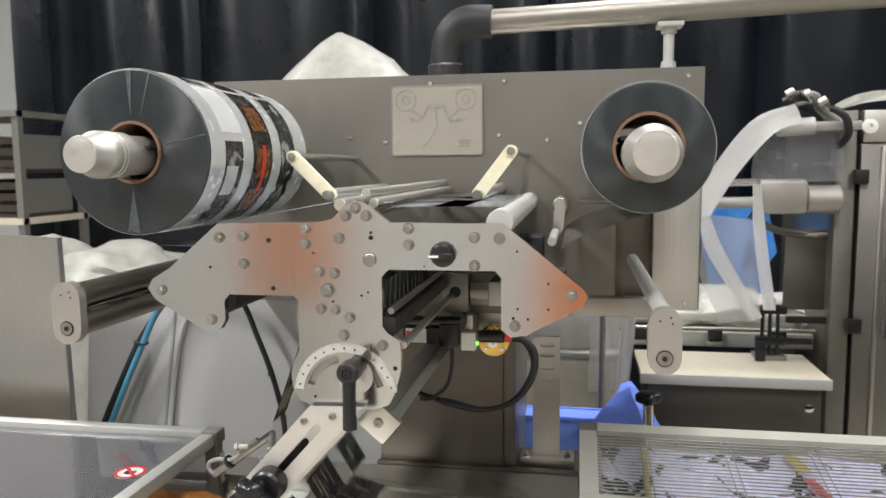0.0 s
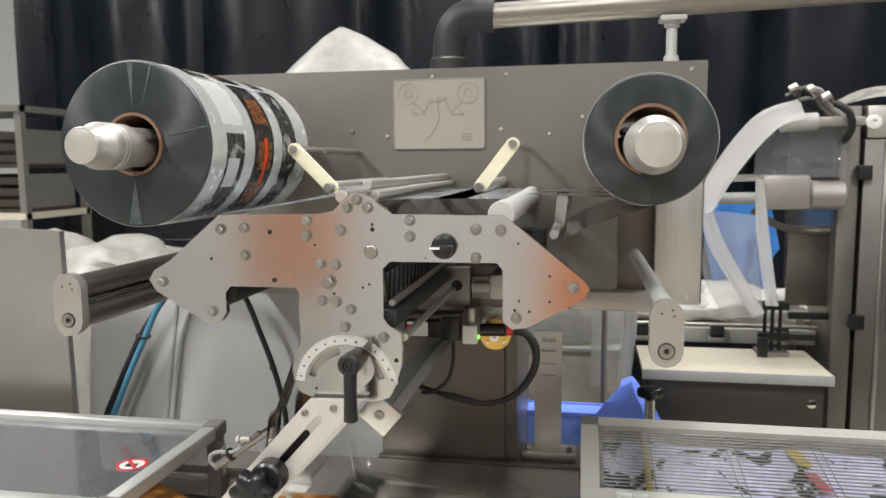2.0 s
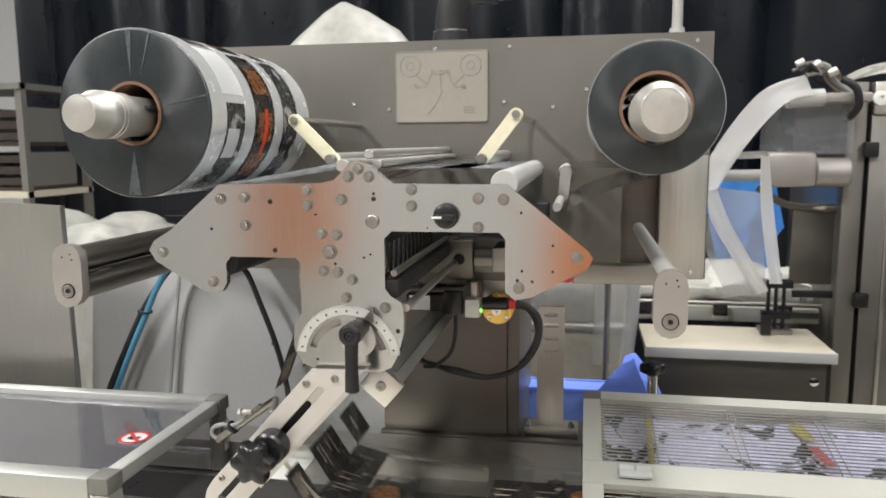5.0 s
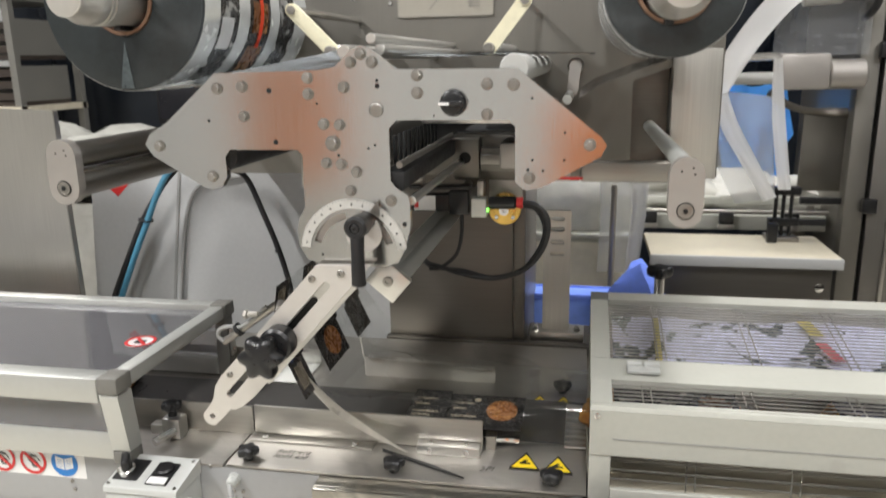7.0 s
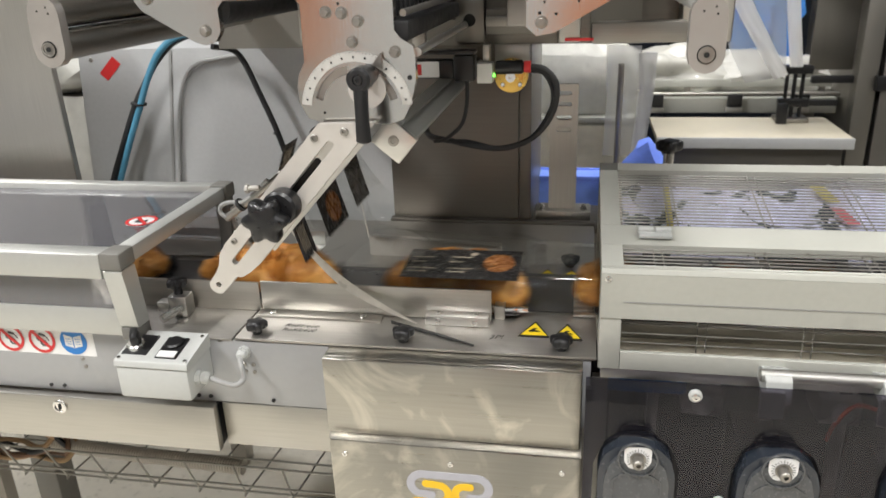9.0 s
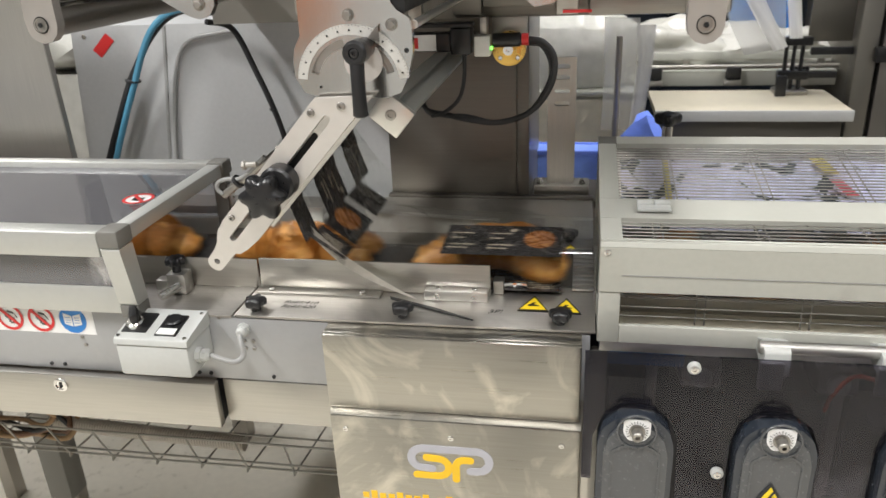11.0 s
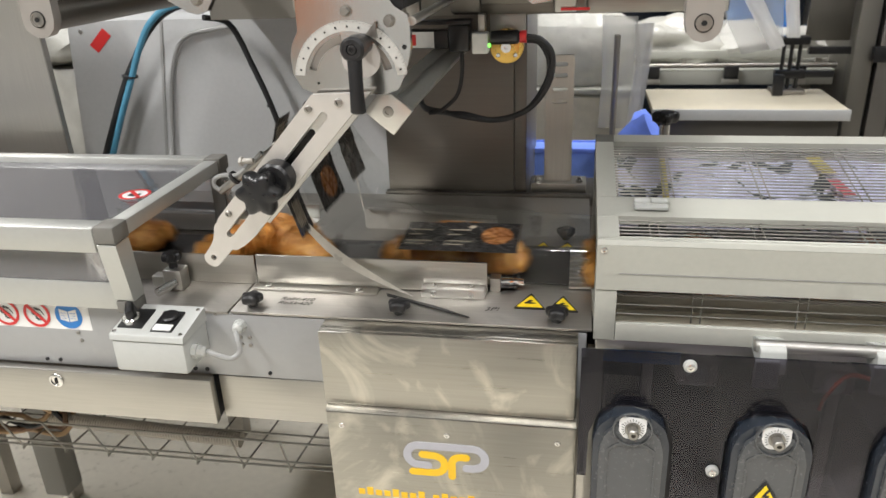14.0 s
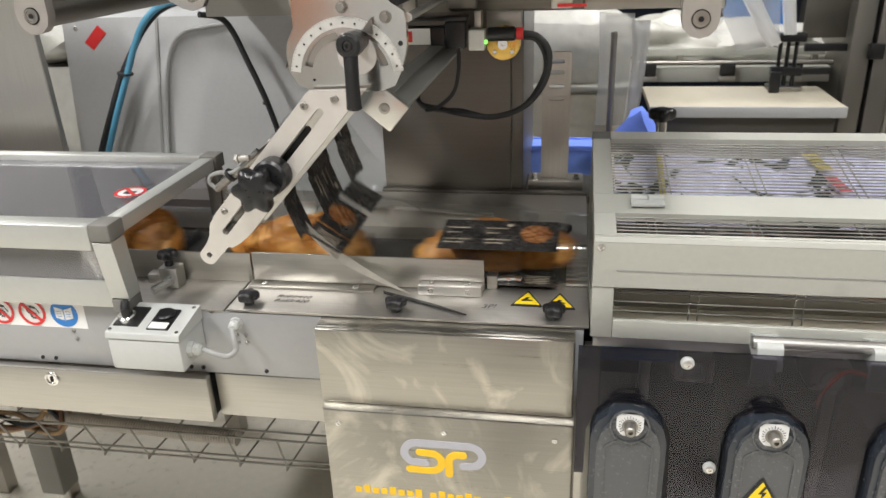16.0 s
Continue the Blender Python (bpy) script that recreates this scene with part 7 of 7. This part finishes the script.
for i, (x, y, z, sx, sz, sd) in enumerate(((-1.5, 2.5, 1.16, 0.34, 0.12, 1.0), (-1.05, 2.6, 1.16, 0.28, 0.11, 2.0), (-0.75, 2.4, 1.16, 0.22, 0.13, 5.0), (-1.80, 2.45, 1.16, 0.26, 0.14, 8.0))):
    lumpy("wrapped_bundle", (x, y, z), (sx, 0.25, sz), DULLBAG, "bundle wrapped in crumpled milky plastic", "plastic bag", sd, 0.45)
wb = thing("work_table", (-1.2, 2.6, 0), "long steel table under wrapped bundles", "table")
part("top", box(-2.4, -0.5, 2.25, 3.0, 1.12, 1.16, 0.004), STEEL, wb)
for x in (-2.3, -0.6):
    part("leg", box(x, x + 0.06, 2.3, 2.36, 0, 1.1195), STEEL_V, wb)
    part("leg", box(x, x + 0.06, 2.9, 2.96, 0, 1.1195), STEEL_V, wb)
bj = thing("blue_drum", (-0.72, 2.2, 1.16), "small blue plastic drum behind the panel", "drum")
part("drum", lathe((-0.60, 2.35, 1.16), (0, 0, 1), [(0, 0.11), (0.02, 0.12), (0.40, 0.12), (0.42, 0.11)], 28), TRAYBLUE, bj)
rk = thing("storage_rack", (-2.7, 3.5, 0), "steel storage rack with dark crates on shelves", "rack")
for x in (-3.6, -2.56):
    for y in (3.3, 3.75):
        part("upright", box(x, x + 0.035, y, y + 0.035, 0, 1.93), JOINER, rk)
for z in (0.6, 1.05, 1.38, 1.90):
    part("shelf", box(-3.6, -2.525, 3.29, 3.79, z, z + 0.03), JOINER if z != 1.38 else WOODTOP, rk)
for k, (x, z) in enumerate(((-3.5, 1.41), (-3.15, 1.41), (-2.85, 1.41), (-3.5, 1.63), (-3.15, 1.63), (-2.85, 1.63))):
    bx_ = thing("dark_crate", (x, 3.5, z), "dark slatted crate on the rack", "crate", "rack crates")
    part("bottom", box(x, x + 0.28, 3.35, 3.72, z, z + 0.02), DARKCRATE, bx_)
    for j in range(3):
        part("slat", box(x, x + 0.28, 3.345, 3.355, z + 0.03 + j * 0.055, z + 0.065 + j * 0.055), DARKCRATE, bx_)
    for xx in (x, x + 0.27):
        part("side", box(xx, xx + 0.012, 3.356, 3.72, z + 0.0205, z + 0.19), JOINER, bx_)


def reflector_stack(x, y, w, levels):
    """Unseen boxes added to tint the plate's reflection: grey ones below, orange on top."""
    for k, m in enumerate(levels):
        z = 0.24 * k
        orange = m is ORANGE
        c_ = thing("orange_crate" if orange else "grey_crate", (x, y, z), "unseen orange plastic box, added for its reflection in the plate" if orange else "unseen plastic box, added in the reflected stack", "crate", "aisle crates")
        part("wall", box(x - w, x + w, y + 0.17, y + 0.19, z + 0.01, z + 0.238, 0.004), m, c_)
        part("wall", box(x - w, x + w, y - 0.19, y - 0.17, z + 0.01, z + 0.238, 0.004), m, c_)
        part("wall", box(x - w, x - w + 0.02, y - 0.169, y + 0.169, z + 0.01, z + 0.238, 0.004), m, c_)
        part("wall", box(x + w - 0.02, x + w, y - 0.169, y + 0.169, z + 0.01, z + 0.238, 0.004), m, c_)
        part("floor", box(x - w, x + w, y - 0.19, y + 0.19, z, z + 0.0095), m, c_)


# added behind the camera only for the orange reflections in the plate
reflector_stack(0.20, -0.75, 0.19, [BOXGREY] * 4 + [ORANGE] * 2)
reflector_stack(-0.88, -0.75, 0.11, [BOXGREY] * 5 + [FADED] * 2)

# ---- products on the line ----
SPEED, PITCH = 0.5208, 0.325
HALT, RESTART, RAMP = 5.35, 8.15, 0.52
PACK_Y, PACK_Z = 1.242, BED_Z + 0.0035


def film_run(t):
    """Metres that the film has run since it halted for want of product; it starts again with a short ramp."""
    if t < HALT:
        return SPEED * (t - HALT)
    if t < RESTART:
        return 0.0
    if t < RESTART + RAMP:
        return SPEED * (t - RESTART) ** 2 / (2 * RAMP)
    return SPEED * (t - RESTART - RAMP / 2)


def print_u(k, t):
    """Place along the line of the print that belongs to bag k."""
    return -0.07 + film_run(t) - PITCH * k


def early_x(k, t):
    return print_u(k, t) - 0.015


def late_x(n, t):
    return -0.249 + SPEED * (t - 8.1) - PITCH * n


def croissant_bm(seed):
    bm = bmesh.new()
    rings, n, m = [], 60, 18
    for i in range(n + 1):
        t_ = i / n * 2 - 1
        a = t_ * 1.25
        c_ = Vector((0.062 * math.sin(a) / math.sin(1.25), 0.042 * (math.cos(a) - 0.75), 0.004 * math.cos(a)))
        d_ = Vector((math.cos(a), -math.sin(a) * 0.68, 0)).normalized()
        nn = Vector((-d_.y, d_.x, 0))
        r = 0.030 * (1 - abs(t_) ** 2.0) ** 0.62 + 0.005
        row = []
        for k in range(m):
            b = 2 * math.pi * k / m
            lap = (t_ * 4.6 + 0.12 * math.sin(b + seed) + 8.5) % 1.0
            lap = lap if t_ < 0 else 1 - lap
            w = r * (0.76 + 0.42 * lap ** 1.3 + 0.10 * noise.noise(Vector((i * 0.35, k * 0.7, seed))))
            row.append(bm.verts.new(c_ + nn * w * math.cos(b) + Vector((0, 0, max(w * 0.9 * math.sin(b), -0.018)))))
        rings.append(row)
    for p, q in zip(rings, rings[1:]):
        for k in range(m):
            bm.faces.new((p[k], p[(k + 1) % m], q[(k + 1) % m], q[k]))
    bm.faces.new(rings[0]), bm.faces.new(rings[-1])
    return bm


CROISSANTS = []


def croissant_pack(seed):
    """Four croissants heaped on a thin dark tray."""
    p = thing("croissant_pack", (0, PACK_Y, PACK_Z), "golden baked croissants heaped on a dark tray", "croissants", "moving packs")
    rnd = random.Random(seed)
    for k, (dx, dy, rz, dz) in enumerate(((-0.050, -0.022, 14, 0), (0.050, -0.020, -16, 0.002), (-0.040, 0.026, 205, 0.006), (0.056, 0.026, 150, 0.003))):
        if len(CROISSANTS) < 3:
            bm = croissant_bm(len(CROISSANTS) * 3.1)
            bmesh.ops.translate(bm, verts=bm.verts, vec=ORIGIN[p])
            ob = part("croissant", bm, CRUST, p, crease=50)
            CROISSANTS.append(ob.data)
        else:
            ob = new("croissant", CROISSANTS[rnd.randrange(3)])
            ob.parent = p
        ob.matrix_basis = pose(dx + rnd.uniform(-0.008, 0.008), dy + rnd.uniform(-0.004, 0.004), 0.0205 + dz, rnd.uniform(-16, 16), rnd.uniform(-6, 6), rz + rnd.uniform(-34, 34)) @ Matrix.Diagonal((1.12, 1.12, 1.0, 1))
    x, y, z = ORIGIN[p]
    part("tray", prism(rounded([(x - 0.105, y - 0.062), (x + 0.105, y - 0.062), (x + 0.105, y + 0.068), (x - 0.105, y + 0.068)], 0.01), z, z + 0.003, axis="z"), TRAYFILM, p)
    part("tray_end", box(x + 0.1055, x + 0.109, y - 0.058, y + 0.064, z, z + 0.022, 0.001), TRAYFILM, p)
    return p


EARLY = [(croissant_pack(40 + k), k) for k in range(-10, 0)]
LATE = [(croissant_pack(80 + n), n) for n in range(17)]
# a last bag runs through without product


PRINTTAN = mat("tan_print", (0.34, 0.29, 0.22), 0.3, 0.0, 0.2, 60, 200, 0.02)


PIECES = {}
STEP = 0.0613


def first_panel():
    """One print: three strips across the film, each in three pieces so that it bends round the former."""
    f = thing("printed_film_panel", (0, 0, 0), "black film print with a pastry picture", "film print", "moving prints")
    h = STEP / 2 + 0.0004
    for strip_name, half in (("middle_strip", 0.054), ("far_strip", 0.042), ("near_strip", 0.026)):
        for j in (-1, 0, 1):
            piece = part(strip_name, box(-h, h, -half, half, 0, 0.0004), FILMDARK, f)
            PIECES[piece.data.name] = (strip_name, j * STEP)
            if strip_name == "middle_strip" and j == 1:
                part("pastry_picture", prism([(a - 0.004, b * 1.3 + 0.006) for a, b in arc(0, 0, 0.025, 0, 345, 22)], 0.0005, 0.0008, axis="z"), FILMPIC, piece)
            elif strip_name == "middle_strip":
                for y, l in ((-0.032, 0.03), (-0.020, 0.04), (0.004, 0.022), (0.022, 0.034)):
                    part("caption_bar", box(-0.022 + 0.002 * j, -0.022 + l, y, y + 0.003, 0.0005, 0.0008), PRINTTAN, piece)
                if j == 0:
                    part("seal_mark", prism(disc(0.014, 0.036, 0.006, 12), 0.0005, 0.0008, axis="z"), PRINTTAN, piece)
            elif strip_name == "far_strip" and j < 1:
                part("caption_bar", box(-0.015, 0.012, 0.010 * j, 0.010 * j + 0.004, 0.0005, 0.0008), PAPER if j else PRINTTAN, piece)
            elif strip_name == "near_strip" and j:
                for k in range(5):
                    part("caption_bar", box(-0.020, 0.018, -0.016 + 0.006 * k, -0.0135 + 0.006 * k, 0.0005, 0.0008), PRINTTAN, piece)
    return f


PANELS = [(first_panel(), -10)]
for k in range(-9, 18):
    PANELS.append((copy_thing(PANELS[0][0], pose(0, 0, 0)), k))

# where the film runs, from the reel over the rollers and down to the bed: (x, z)
ROUTE = [(RX, RZ), (RX, 1.590), (0.028, 1.596), (-0.115, 1.599), (-0.215, 1.56), (-0.262, 1.43), (-0.338, 1.232), (-0.306, 1.112), (-0.272, 1.074), (-0.20, 1.066), (9.8, 1.065)]
ROUTE = [Vector(p) for p in ROUTE]
STEPS = [0.0]
for a, b in zip(ROUTE, ROUTE[1:]):
    STEPS.append(STEPS[-1] + (b - a).length)
BEND = STEPS[9]


def route_at(s):
    s = max(0.0, s)
    for k in range(len(STEPS) - 1):
        if s <= STEPS[k + 1]:
            return ROUTE[k].lerp(ROUTE[k + 1], (s - STEPS[k]) / (STEPS[k + 1] - STEPS[k]))
    return ROUTE[-1]


# y on the slope, y when flat, drop when flat, tilt on the slope and when flat
STRIPS = {"middle_strip": (1.255, 1.206, -0.003, 0, 3), "far_strip": (1.402, 1.290, 0.0585, 0, 0), "near_strip": (1.116, 1.180, 0.0590, 0, 0)}


def panel_pose(s, y_slope, y_flat, drop, tilt, fold, sag):
    """Pose of a strip at s metres along the film's way."""
    p = route_at(s)
    if s <= 0.06:
        return pose(RX, y_slope, RZ - 0.055)
    q0, q1 = route_at(max(0, s - 0.03)), route_at(s + 0.03)
    pitch = math.degrees(math.atan2(-(q1.y - q0.y), q1.x - q0.x))
    k = min(1.0, max(0.0, (s - BEND + 0.05) / 0.14))
    up = min(1.0, max(0.0, (s - BEND + 0.42) / 0.12))
    y = y_slope + (y_flat - y_slope) * min(1.0, max(0.0, (s - BEND + 0.12) / 0.08))
    return Matrix.Translation((p.x, y, p.y - (drop + sag) * k)) @ Matrix.Rotation(radians(pitch), 4, "Y") @ Matrix.Rotation(radians(tilt * (1 - k) * up + fold * k), 4, "X")


def motions():
    """Everything that moves: packs on the line, prints on the film, and the turning reel."""
    marks = [0.0, 0.1, 0.2, 5.15, 5.25, 5.35, 5.45, 5.55, 8.05, 8.15] + [8.2 + 0.1 * j for j in range(8)] + [12.0, 15.8, 15.9, 16.0]
    for p, k in EARLY:
        walk(p, [(t, pose(early_x(k, t), PACK_Y, PACK_Z)) for t in marks])
    for p, n in LATE:
        walk(p, [(t, pose(late_x(n, t), PACK_Y, PACK_Z)) for t in (0.0, 0.1, 0.2, 8.0, 15.8, 15.9, 16.0)])
    for f, k in PANELS:
        def s_at(t):
            return BEND + print_u(k, t) - ROUTE[9].x

        times = set(marks)
        for j in range(321):
            s = s_at(j * 0.05)
            if -0.17 < s < BEND + 0.37 and not HALT + 0.2 < j * 0.05 < RESTART - 0.1:
                times.add(round(j * 0.05, 2))
        for ob in f.children:
            strip_name, ahead = PIECES[ob.data.name]
            ys, yf, drop, tilt, fold = STRIPS[strip_name]
            walk(ob, [(t, panel_pose(s_at(t) + ahead, ys, yf, drop, tilt, fold, 0.032 * min(1.0, max(0.0, (8.35 - t) / 0.3)) if k == 0 else 0.0)) for t in sorted(times)])
    rows = [(k * 0.2, Matrix.Translation((RX, 1.0, RZ)) @ Matrix.Rotation(-film_run(k * 0.2) / RR, 4, "Y")) for k in range(81)]
    walk(right_reel, rows)


motions()
